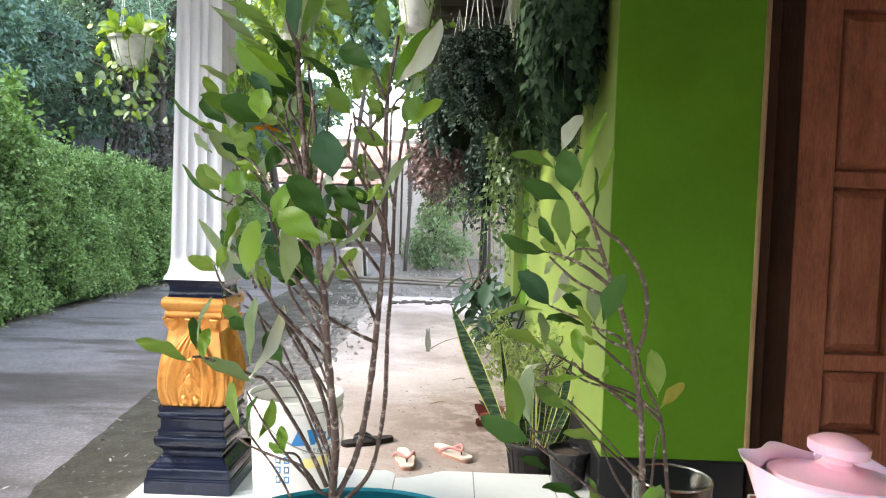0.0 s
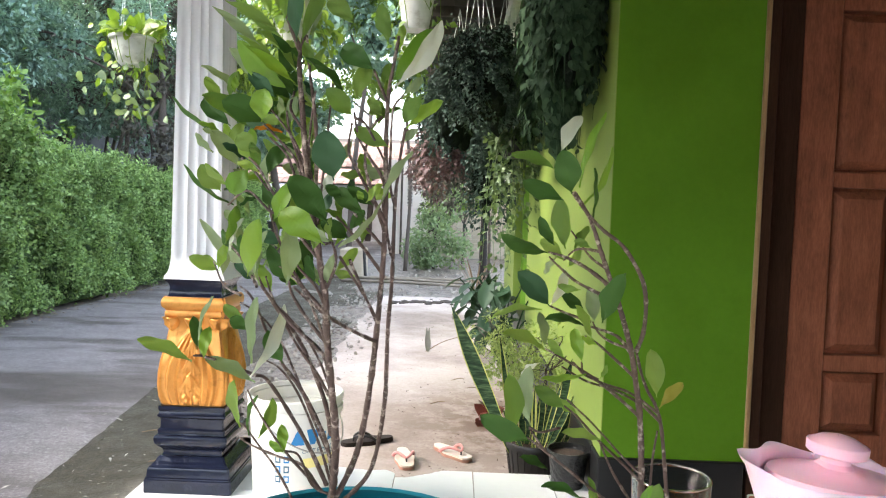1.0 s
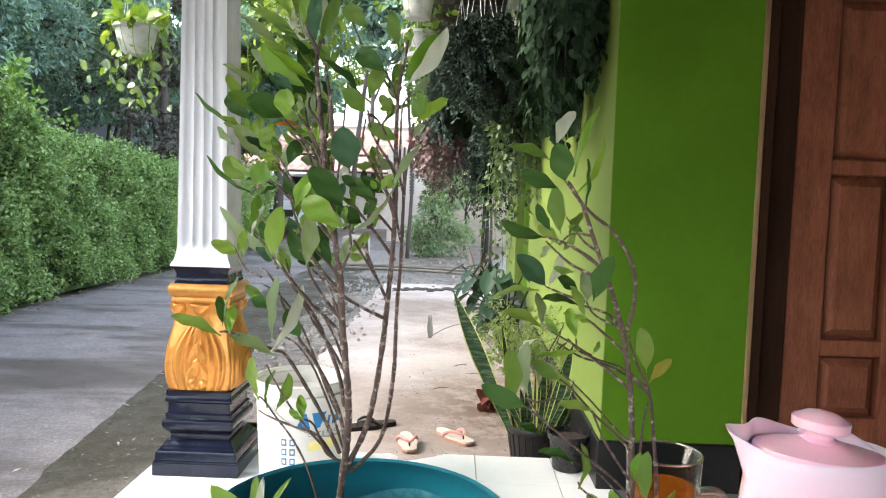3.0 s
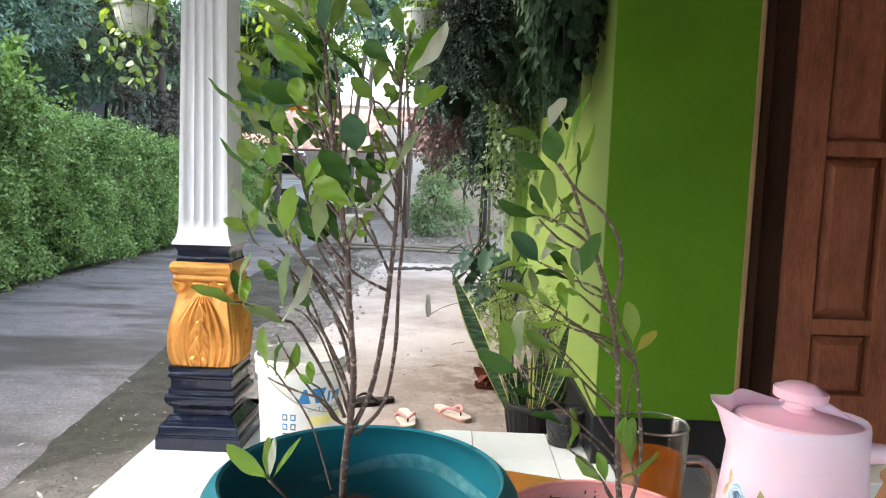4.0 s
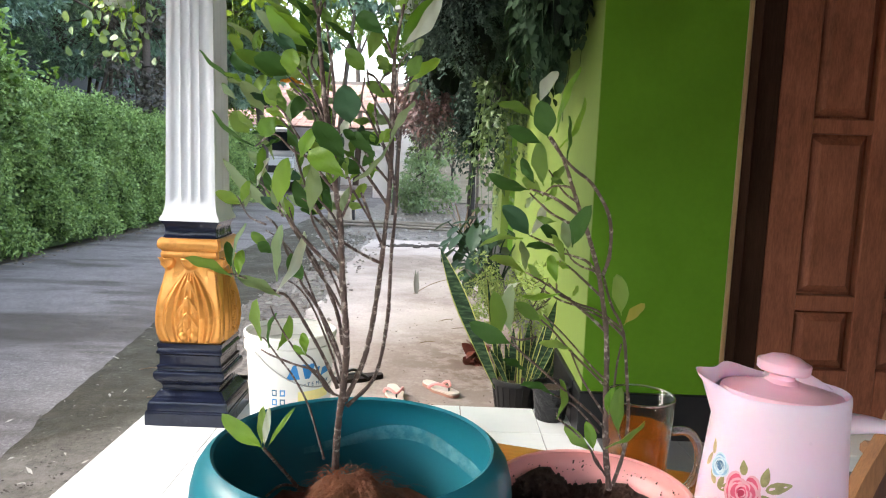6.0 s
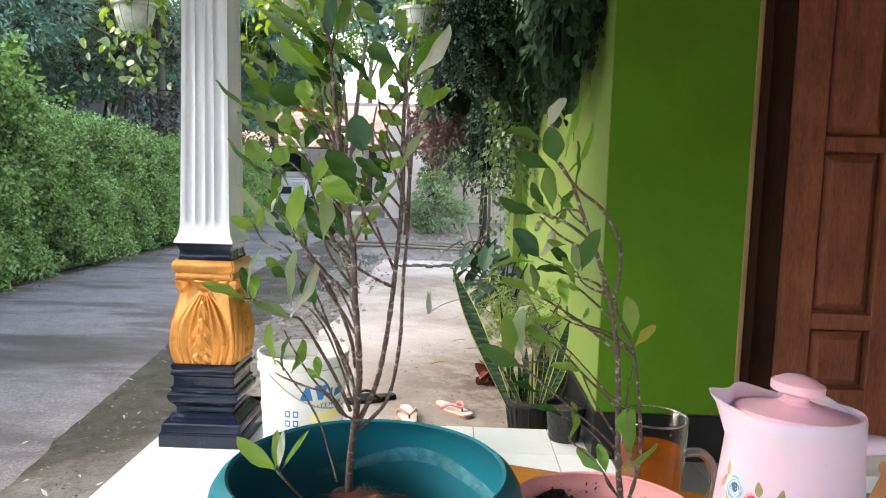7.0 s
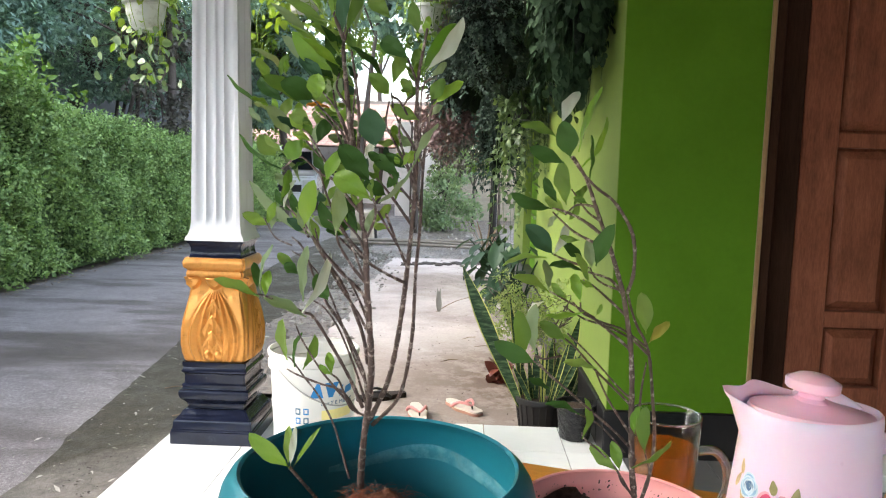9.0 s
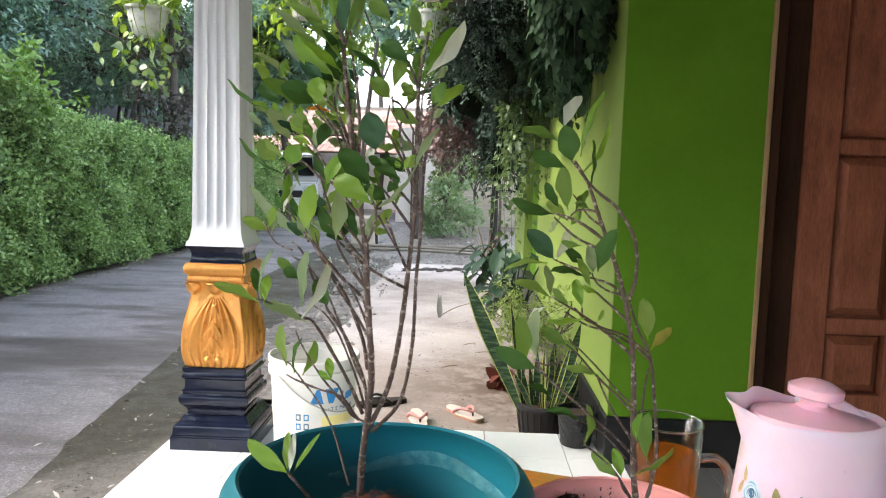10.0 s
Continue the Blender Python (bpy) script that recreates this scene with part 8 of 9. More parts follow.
ficus_leaf(ficus_a, (-0.0249, -0.1300, 0.3637), (-0.0396, -0.1170, 0.3856), 0.0083, L_FICUS, 0.10, 1)
ficus_leaf(ficus_a, (-0.0077, -0.1400, 0.3551), (-0.0188, -0.1237, 0.3869), 0.0102, L_FICUSLIGHT, -0.13, 1)
ficus_leaf(ficus_a, (-0.0068, -0.1300, 0.3604), (-0.0068, -0.1341, 0.3848), 0.0083, L_FICUS, 0.05, 1)
ficus_leaf(ficus_a, (0.0146, -0.1500, 0.3302), (0.0094, -0.1448, 0.3442), 0.0080, L_FICUS, 0.14, 1)
ficus_leaf(ficus_a, (-0.0026, -0.1200, 0.3276), (-0.0098, -0.1166, 0.3488), 0.0078, L_FICUSDARK, 0.16, 1)
ficus_leaf(ficus_a, (-0.0051, -0.1400, 0.3168), (-0.0182, -0.1368, 0.3302), 0.0095, L_FICUSTEAL, -0.05, 1)
ficus_leaf(ficus_a, (-0.0380, -0.1000, 0.3245), (-0.0376, -0.0976, 0.3349), 0.0059, L_FICUSLIGHT, 0.16, 1)
ficus_leaf(ficus_a, (-0.0050, -0.1200, 0.3438), (-0.0173, -0.1254, 0.3564), 0.0078, L_FICUS, 0.19, 1)
ficus_leaf(ficus_a, (-0.0241, -0.1000, 0.3628), (-0.0361, -0.1077, 0.3734), 0.0074, L_FICUSLIGHT, -0.04, 1)
ficus_leaf(ficus_a, (0.0018, -0.1300, 0.3362), (-0.0056, -0.1456, 0.3470), 0.0083, L_FICUSDARK, 0.16, 1)
ficus_leaf(ficus_a, (0.0046, -0.1200, 0.3588), (0.0131, -0.1252, 0.3837), 0.0073, L_FICUSDARK, 0.48, 1)
ficus_leaf(ficus_a, (-0.0185, -0.1100, 0.3696), (-0.0291, -0.1167, 0.3868), 0.0080, L_FICUS, -0.14, 1)
ficus_leaf(ficus_a, (-0.0062, -0.1100, 0.3669), (-0.0046, -0.1288, 0.3850), 0.0080, L_FICUS, 0.04, 1)
ficus_leaf(ficus_a, (0.0072, -0.1200, 0.3323), (0.0172, -0.1270, 0.3459), 0.0064, L_FICUS, 0.10, 1)
ficus_leaf(ficus_a, (-0.0159, -0.1000, 0.3444), (-0.0356, -0.1036, 0.3561), 0.0074, L_FICUS, 0.16, 1)
ficus_leaf(ficus_a, (0.0050, -0.1300, 0.3234), (-0.0086, -0.1254, 0.3339), 0.0069, L_FICUS, 0.17, 1)
ficus_leaf(ficus_a, (-0.0725, -0.0166, 0.2204), (-0.0638, -0.0280, 0.2378), 0.0076, L_FICUSLIGHT, 0.18)
ficus_leaf(ficus_a, (-0.0138, -0.1345, 0.2831), (-0.0165, -0.1417, 0.2949), 0.0058, L_FICUS, 0.34)
ficus_leaf(ficus_a, (0.0130, -0.1224, 0.2235), (0.0102, -0.1294, 0.2398), 0.0070, L_FICUSDARK, -0.46)
ficus_leaf(ficus_a, (0.0131, -0.1354, 0.3129), (0.0038, -0.1301, 0.3207), 0.0049, L_FICUS, -0.15)
ficus_leaf(ficus_a, (0.0495, -0.1289, 0.3173), (0.0492, -0.1374, 0.3282), 0.0055, L_FICUSLIGHT, 0.75)
ficus_leaf(ficus_a, (0.0089, -0.1155, 0.2263), (0.0005, -0.1146, 0.2379), 0.0061, L_FICUSTEAL, -0.68)
ficus_leaf(ficus_a, (0.0035, -0.1113, 0.2800), (-0.0083, -0.1100, 0.2860), 0.0063, L_FICUSPALE, 0.15)
ficus_leaf(ficus_a, (0.0308, -0.1170, 0.2646), (0.0291, -0.1143, 0.2796), 0.0065, L_FICUSTEAL, 0.86)
ficus_leaf(ficus_a, (0.0009, -0.0954, 0.3068), (-0.0013, -0.0926, 0.3220), 0.0067, L_FICUSLIGHT, -0.55)
ficus_leaf(ficus_a, (-0.0043, -0.1362, 0.3073), (-0.0026, -0.1422, 0.3171), 0.0047, L_FICUSPALE, 1.02)
ficus_leaf(ficus_a, (-0.0602, -0.0270, 0.3014), (-0.0621, -0.0378, 0.3156), 0.0071, L_FICUSLIGHT, -0.50)
ficus_leaf(ficus_a, (0.0201, -0.1040, 0.2294), (0.0314, -0.0972, 0.2420), 0.0074, L_FICUS, 0.70)
ficus_leaf(ficus_a, (0.0115, -0.1270, 0.3117), (0.0015, -0.1309, 0.3129), 0.0047, L_FICUS, 0.85)
ficus_leaf(ficus_a, (-0.0020, -0.1126, 0.3173), (-0.0148, -0.1161, 0.3200), 0.0061, L_FICUSLIGHT, 0.74)
ficus_leaf(ficus_a, (-0.0019, -0.0924, 0.2263), (-0.0144, -0.0983, 0.2337), 0.0066, L_FICUSLIGHT, -0.08)
ficus_leaf(ficus_a, (0.0253, -0.1358, 0.2427), (0.0205, -0.1315, 0.2265), 0.0070, L_FICUSPALE, -0.41)
ficus_leaf(ficus_a, (-0.0041, -0.1069, 0.3044), (-0.0103, -0.1018, 0.3185), 0.0065, L_FICUSPALE, -0.79)
ficus_leaf(ficus_a, (0.0073, -0.0937, 0.2399), (0.0070, -0.0942, 0.2534), 0.0063, L_FICUS, 0.16)
ficus_leaf(ficus_a, (-0.0625, -0.0317, 0.3044), (-0.0784, -0.0329, 0.3115), 0.0078, L_FICUSPALE, 0.66)
ficus_leaf(ficus_a, (0.0463, -0.1219, 0.3242), (0.0493, -0.1193, 0.3397), 0.0072, L_FICUS, -0.07)
ficus_leaf(ficus_a, (-0.0222, -0.0796, 0.2225), (-0.0393, -0.0905, 0.2302), 0.0090, L_FICUSTEAL, -0.68)
ficus_leaf(ficus_a, (0.0060, -0.1245, 0.2879), (-0.0104, -0.1237, 0.2941), 0.0076, L_FICUSPALE, 0.34)
ficus_leaf(ficus_a, (-0.0277, -0.0835, 0.2265), (-0.0293, -0.0821, 0.2428), 0.0072, L_FICUSPALE, 0.04)
ficus_leaf(ficus_a, (0.0309, -0.1257, 0.2986), (0.0264, -0.1345, 0.2871), 0.0054, L_FICUSPALE, -0.68)
ficus_leaf(ficus_a, (0.0361, -0.1184, 0.2450), (0.0352, -0.1132, 0.2600), 0.0064, L_FICUS, 0.73)
ficus_leaf(ficus_a, (-0.0022, -0.0930, 0.2567), (-0.0126, -0.0952, 0.2681), 0.0069, L_FICUSTEAL, 0.67)
ficus_leaf(ficus_a, (0.0004, -0.0954, 0.2234), (-0.0072, -0.1066, 0.2385), 0.0075, L_FICUSPALE, -0.15)
ficus_leaf(ficus_a, (0.0099, -0.1240, 0.2961), (0.0097, -0.1171, 0.3142), 0.0077, L_FICUS, -0.82)
ficus_leaf(ficus_a, (0.0076, -0.1236, 0.2297), (-0.0001, -0.1246, 0.2402), 0.0056, L_FICUSLIGHT, 0.26)
ficus_leaf(ficus_a, (0.0046, -0.1031, 0.2781), (-0.0035, -0.1099, 0.2865), 0.0058, L_FICUSDARK, -0.00)
ficus_leaf(ficus_a, (0.0080, -0.0841, 0.2193), (0.0031, -0.0847, 0.2311), 0.0054, L_FICUSLIGHT, -0.60)
ficus_leaf(ficus_a, (0.0105, -0.1061, 0.2988), (-0.0034, -0.1043, 0.3066), 0.0068, L_FICUS, 0.50)
ficus_leaf(ficus_a, (0.0027, -0.1149, 0.3463), (-0.0111, -0.1094, 0.3484), 0.0056, L_FICUS, 0.26)
ficus_leaf(ficus_a, (0.0429, -0.1198, 0.2499), (0.0332, -0.1123, 0.2615), 0.0059, L_FICUSLIGHT, -1.02)
ficus_leaf(ficus_a, (0.0246, -0.1175, 0.2586), (0.0235, -0.1227, 0.2695), 0.0048, L_FICUS, 0.61)
ficus_leaf(ficus_a, (-0.0170, -0.1052, 0.2748), (-0.0106, -0.1194, 0.2930), 0.0085, L_FICUSPALE, -0.44)
ficus_leaf(ficus_a, (0.0100, -0.0931, 0.2523), (0.0143, -0.0902, 0.2720), 0.0087, L_FICUSTEAL, -0.47)
ficus_leaf(ficus_a, (0.0041, -0.1299, 0.2526), (-0.0067, -0.1230, 0.2670), 0.0075, L_FICUSTEAL, 0.91)
ficus_leaf(ficus_a, (-0.0305, -0.0998, 0.2874), (-0.0419, -0.1059, 0.2968), 0.0072, L_FICUSTEAL, 0.66)
ficus_leaf(ficus_a, (0.0501, -0.1109, 0.2810), (0.0345, -0.1149, 0.2864), 0.0074, L_FICUSPALE, -0.70)
ficus_leaf(ficus_a, (-0.0839, 0.0220, 0.2187), (-0.1055, 0.0317, 0.2242), 0.0084, L_FICUS, 0.58)
ficus_leaf(ficus_a, (-0.0010, -0.1135, 0.2993), (-0.0150, -0.1196, 0.3019), 0.0063, L_FICUSLIGHT, -1.01)
ficus_leaf(ficus_a, (0.0390, -0.1012, 0.2779), (0.0326, -0.1045, 0.2936), 0.0078, L_FICUSLIGHT, -0.11)
ficus_leaf(ficus_a, (0.0118, -0.1152, 0.2990), (0.0025, -0.1169, 0.3065), 0.0054, L_FICUSPALE, 0.41)
ficus_leaf(ficus_a, (0.0514, -0.1149, 0.3145), (0.0385, -0.1203, 0.3138), 0.0062, L_FICUS, 0.18)
ficus_leaf(ficus_a, (-0.0702, -0.0148, 0.2155), (-0.0713, -0.0069, 0.2335), 0.0078, L_FICUSPALE, 0.51)
ficus_leaf(ficus_a, (-0.0038, -0.1001, 0.3227), (-0.0032, -0.0994, 0.3376), 0.0066, L_FICUSTEAL, 0.15)
ficus_leaf(ficus_a, (0.0290, -0.1234, 0.2548), (0.0192, -0.1320, 0.2627), 0.0059, L_FICUS, 0.82)
ficus_leaf(ficus_a, (-0.0018, -0.1081, 0.2904), (-0.0176, -0.1156, 0.2983), 0.0074, L_FICUS, -0.98)
ficus_leaf(ficus_a, (0.0156, -0.1121, 0.2250), (0.0067, -0.1160, 0.2318), 0.0052, L_FICUSPALE, 0.05)
ficus_leaf(ficus_a, (-0.0003, -0.1222, 0.2565), (0.0025, -0.1196, 0.2734), 0.0074, L_FICUS, 0.65)
ficus_leaf(ficus_a, (0.0012, -0.1058, 0.2930), (-0.0118, -0.1003, 0.3003), 0.0066, L_FICUSDARK, 0.11)
ficus_leaf(ficus_a, (0.0396, -0.1254, 0.2832), (0.0252, -0.1243, 0.2807), 0.0061, L_FICUS, -1.01)
ficus_leaf(ficus_a, (0.0513, -0.0816, 0.2711), (0.0303, -0.0711, 0.2740), 0.0086, L_FICUSLIGHT, -0.26)
ficus_leaf(ficus_a, (0.0035, -0.1142, 0.2322), (0.0034, -0.1151, 0.2436), 0.0055, L_FICUS, -0.15)
ficus_leaf(ficus_a, (0.0251, -0.1362, 0.2452), (0.0294, -0.1302, 0.2562), 0.0052, L_FICUSLIGHT, 0.94)
ficus_leaf(ficus_a, (0.0003, -0.1346, 0.3056), (-0.0135, -0.1347, 0.3079), 0.0061, L_FICUS, -0.31)
ficus_leaf(ficus_a, (-0.0082, -0.1267, 0.3105), (-0.0137, -0.1346, 0.3186), 0.0056, L_FICUSDARK, 0.16)
ficus_leaf(ficus_a, (0.0330, -0.1078, 0.2276), (0.0183, -0.1048, 0.2301), 0.0062, L_FICUS, -0.73)
ficus_leaf(ficus_a, (0.0139, -0.1396, 0.3137), (0.0099, -0.1450, 0.3246), 0.0057, L_FICUSTEAL, 0.95)
ficus_leaf(ficus_a, (-0.0621, -0.0466, 0.3067), (-0.0771, -0.0434, 0.3146), 0.0071, L_FICUSLIGHT, 0.75)
ficus_leaf(ficus_a, (0.0439, -0.1285, 0.3305), (0.0314, -0.1369, 0.3360), 0.0067, L_FICUSPALE, -0.50)
ficus_leaf(ficus_a, (-0.0094, -0.1262, 0.3118), (-0.0174, -0.1340, 0.3162), 0.0049, L_FICUSLIGHT, -0.96)
ficus_leaf(ficus_a, (0.0036, -0.0852, 0.2243), (-0.0115, -0.0783, 0.2254), 0.0059, L_FICUS, -0.70)
ficus_leaf(ficus_a, (-0.0165, -0.1100, 0.2752), (-0.0297, -0.1163, 0.2785), 0.0065, L_FICUSLIGHT, 0.86)
ficus_leaf(ficus_a, (0.0056, -0.1192, 0.2221), (-0.0021, -0.1272, 0.2362), 0.0070, L_FICUS, -0.67)
ficus_leaf(ficus_a, (0.0441, -0.1302, 0.3300), (0.0480, -0.1299, 0.3179), 0.0058, L_FICUSPALE, 0.02)
ficus_leaf(ficus_a, (0.0416, -0.1053, 0.3087), (0.0428, -0.1093, 0.3218), 0.0061, L_FICUSLIGHT, 0.62)
ficus_leaf(ficus_a, (-0.0283, -0.0897, 0.2244), (-0.0360, -0.0864, 0.2374), 0.0064, L_FICUSLIGHT, -0.97)
ficus_leaf(ficus_a, (0.0492, -0.1298, 0.3179), (0.0398, -0.1342, 0.3280), 0.0064, L_FICUS, 0.96)
ficus_leaf(ficus_a, (-0.0099, -0.0929, 0.2426), (-0.0277, -0.0932, 0.2499), 0.0083, L_FICUSTEAL, -0.20)
ficus_leaf(ficus_a, (-0.0038, -0.1089, 0.3049), (-0.0068, -0.1071, 0.3195), 0.0065, L_FICUS, 0.90)
ficus_leaf(ficus_a, (-0.0253, -0.0915, 0.2258), (-0.0358, -0.0884, 0.2424), 0.0084, L_FICUS, -0.75)
ficus_leaf(ficus_a, (-0.0224, -0.1062, 0.2867), (-0.0331, -0.1113, 0.2980), 0.0074, L_FICUSLIGHT, -0.86)
ficus_leaf(ficus_a, (0.0025, -0.0998, 0.2214), (-0.0093, -0.1079, 0.2252), 0.0059, L_FICUSDARK, 0.13)
ficus_leaf(ficus_a, (0.0073, -0.1144, 0.3346), (-0.0001, -0.1113, 0.3488), 0.0069, L_FICUSLIGHT, 0.79)
ficus_leaf(ficus_a, (-0.0371, -0.0788, 0.2330), (-0.0442, -0.0699, 0.2512), 0.0082, L_FICUSPALE, 0.97)
ficus_leaf(ficus_a, (-0.0081, -0.1158, 0.2497), (-0.0118, -0.1072, 0.2658), 0.0070, L_FICUS, 0.40)
ficus_leaf(ficus_a, (0.0275, -0.1559, 0.2470), (0.0275, -0.1652, 0.2595), 0.0054, L_FICUS, -0.78)
ficus_leaf(ficus_a, (-0.0231, -0.1090, 0.2877), (-0.0303, -0.1055, 0.3031), 0.0072, L_FICUS, 0.99)
ficus_leaf(ficus_a, (0.0120, -0.0833, 0.2208), (0.0174, -0.0874, 0.2329), 0.0054, L_FICUS, -0.98)
ficus_leaf(ficus_a, (0.0059, -0.0915, 0.2479), (-0.0013, -0.0935, 0.2615), 0.0067, L_FICUSTEAL, -0.99)
ficus_leaf(ficus_a, (0.0443, -0.1175, 0.3288), (0.0359, -0.1170, 0.3369), 0.0051, L_FICUS, 0.60)
ficus_leaf(ficus_a, (0.0041, -0.1340, 0.2875), (0.0082, -0.1308, 0.3046), 0.0076, L_FICUSLIGHT, -0.63)
ficus_leaf(ficus_a, (-0.0742, -0.0073, 0.2183), (-0.0917, -0.0174, 0.2282), 0.0100, L_FICUS, 0.05)
ficus_leaf(ficus_a, (-0.0328, -0.0909, 0.2704), (-0.0370, -0.0996, 0.2835), 0.0062, L_FICUSPALE, 1.02)
ficus_leaf(ficus_a, (-0.0033, -0.1063, 0.3170), (-0.0152, -0.1034, 0.3251), 0.0061, L_FICUS, 0.99)
ficus_leaf(ficus_a, (-0.0179, -0.1250, 0.2799), (-0.0264, -0.1286, 0.2865), 0.0051, L_FICUSPALE, 0.93)
ficus_leaf(ficus_a, (-0.0102, -0.0834, 0.2386), (-0.0196, -0.0878, 0.2478), 0.0066, L_FICUSPALE, 0.02)
ficus_leaf(ficus_a, (0.0486, -0.1275, 0.3192), (0.0502, -0.1312, 0.3311), 0.0056, L_FICUS, -0.43)
ficus_leaf(ficus_a, (0.0146, -0.1373, 0.2724), (0.0047, -0.1326, 0.2839), 0.0064, L_FICUSPALE, 0.15)
ficus_leaf(ficus_a, (-0.0009, -0.1023, 0.2882), (-0.0071, -0.1020, 0.3059), 0.0083, L_FICUSLIGHT, -0.58)
ficus_leaf(ficus_a, (0.0422, -0.1367, 0.3034), (0.0558, -0.1338, 0.3150), 0.0077, L_FICUS, -0.67)
ficus_leaf(ficus_a, (-0.0054, -0.0918, 0.2263), (-0.0198, -0.0968, 0.2325), 0.0070, L_FICUSPALE, -0.67)
ficus_leaf(ficus_a, (-0.0069, -0.1237, 0.2599), (-0.0106, -0.1363, 0.2764), 0.0079, L_FICUSDARK, -0.47)
ficus_leaf(ficus_a, (-0.0404, -0.0611, 0.2900), (-0.0344, -0.0699, 0.3098), 0.0092, L_FICUSLIGHT, -0.25)
ficus_leaf(ficus_a, (0.0387, -0.1267, 0.2766), (0.0334, -0.1216, 0.2890), 0.0057, L_FICUS, 0.99)
ficus_leaf(ficus_a, (-0.0237, -0.1020, 0.2684), (-0.0411, -0.1047, 0.2723), 0.0080, L_FICUSDARK, 0.95)
ficus_leaf(ficus_a, (-0.0053, -0.0939, 0.2223), (-0.0164, -0.0901, 0.2363), 0.0076, L_FICUSPALE, 0.16)
ficus_leaf(ficus_a, (0.0035, -0.1154, 0.2232), (-0.0031, -0.1219, 0.2389), 0.0074, L_FICUSLIGHT, 0.36)
ficus_leaf(ficus_a, (0.0145, -0.1347, 0.2480), (0.0183, -0.1386, 0.2604), 0.0055, L_FICUSLIGHT, 0.92)
ficus_leaf(ficus_a, (0.0077, -0.1086, 0.3030), (0.0018, -0.1113, 0.3149), 0.0065, L_FICUSLIGHT, 0.12)
ficus_leaf(ficus_a, (0.0076, -0.1084, 0.2259), (0.0012, -0.1042, 0.2405), 0.0068, L_FICUSPALE, -0.66)
ficus_leaf(ficus_a, (-0.0250, -0.0786, 0.2185), (-0.0253, -0.0740, 0.2324), 0.0060, L_FICUSLIGHT, -0.86)
ficus_leaf(ficus_a, (0.0281, -0.1608, 0.2472), (0.0170, -0.1691, 0.2588), 0.0071, L_FICUSPALE, -0.97)
ficus_leaf(ficus_a, (0.0134, -0.1335, 0.2763), (0.0187, -0.1435, 0.2887), 0.0059, L_FICUSLIGHT, -0.68)
ficus_leaf(ficus_a, (0.0095, -0.0926, 0.2395), (0.0091, -0.0936, 0.2517), 0.0052, L_FICUSPALE, -0.04)
ficus_leaf(ficus_a, (-0.0030, -0.1101, 0.3015), (-0.0098, -0.1111, 0.3125), 0.0059, L_FICUS, 0.07)
ficus_leaf(ficus_a, (0.0528, -0.1178, 0.3455), (0.0548, -0.1169, 0.3595), 0.0063, L_FICUSLIGHT, -0.45)
ficus_leaf(ficus_a, (0.0109, -0.1416, 0.2630), (0.0024, -0.1515, 0.2731), 0.0064, L_FICUS, 0.99)
ficus_leaf(ficus_a, (-0.0225, -0.0864, 0.2770), (-0.0354, -0.0814, 0.2817), 0.0060, L_FICUS, 0.01)
ficus_leaf(ficus_a, (-0.0096, -0.1305, 0.3019), (-0.0255, -0.1286, 0.3106), 0.0078, L_FICUSTEAL, -0.90)
ficus_leaf(ficus_a, (-0.0010, -0.1237, 0.3030), (-0.0071, -0.1323, 0.3134), 0.0069, L_FICUS, 0.04)
ficus_leaf(ficus_a, (-0.0401, -0.0705, 0.2337), (-0.0485, -0.0849, 0.2491), 0.0084, L_FICUSDARK, -0.83)
ficus_leaf(ficus_a, (-0.0202, -0.1148, 0.2224), (-0.0245, -0.1157, 0.2397), 0.0083, L_FICUSPALE, 0.11)
ficus_leaf(ficus_a, (0.0097, -0.1083, 0.3121), (0.0015, -0.1081, 0.3290), 0.0084, L_FICUSPALE, -0.87)
ficus_leaf(ficus_a, (0.0155, -0.1327, 0.2578), (0.0053, -0.1334, 0.2629), 0.0050, L_FICUS, -0.31)
ficus_leaf(ficus_a, (-0.0059, -0.1019, 0.3098), (0.0009, -0.1052, 0.3278), 0.0086, L_FICUS, 0.62)
ficus_leaf(ficus_a, (0.0149, -0.1004, 0.2934), (0.0013, -0.1005, 0.2959), 0.0060, L_FICUSPALE, -0.99)
ficus_leaf(ficus_a, (0.0003, -0.1282, 0.2300), (-0.0089, -0.1285, 0.2401), 0.0059, L_FICUSLIGHT, -0.40)
ficus_leaf(ficus_a, (0.0087, -0.0887, 0.2445), (0.0062, -0.0886, 0.2620), 0.0076, L_FICUS, 0.65)
ficus_leaf(ficus_a, (0.0112, -0.1278, 0.3082), (0.0045, -0.1353, 0.3180), 0.0065, L_FICUSTEAL, -0.07)
ficus_leaf(ficus_a, (0.0001, -0.1044, 0.3406), (-0.0105, -0.1093, 0.3455), 0.0057, L_FICUS, 0.54)
ficus_leaf(ficus_a, (0.0018, -0.1292, 0.3214), (0.0023, -0.1300, 0.3327), 0.0055, L_FICUSDARK, -0.09)
ficus_leaf(ficus_a, (0.0060, -0.0950, 0.2555), (-0.0054, -0.0896, 0.2663), 0.0065, L_FICUSLIGHT, -0.92)

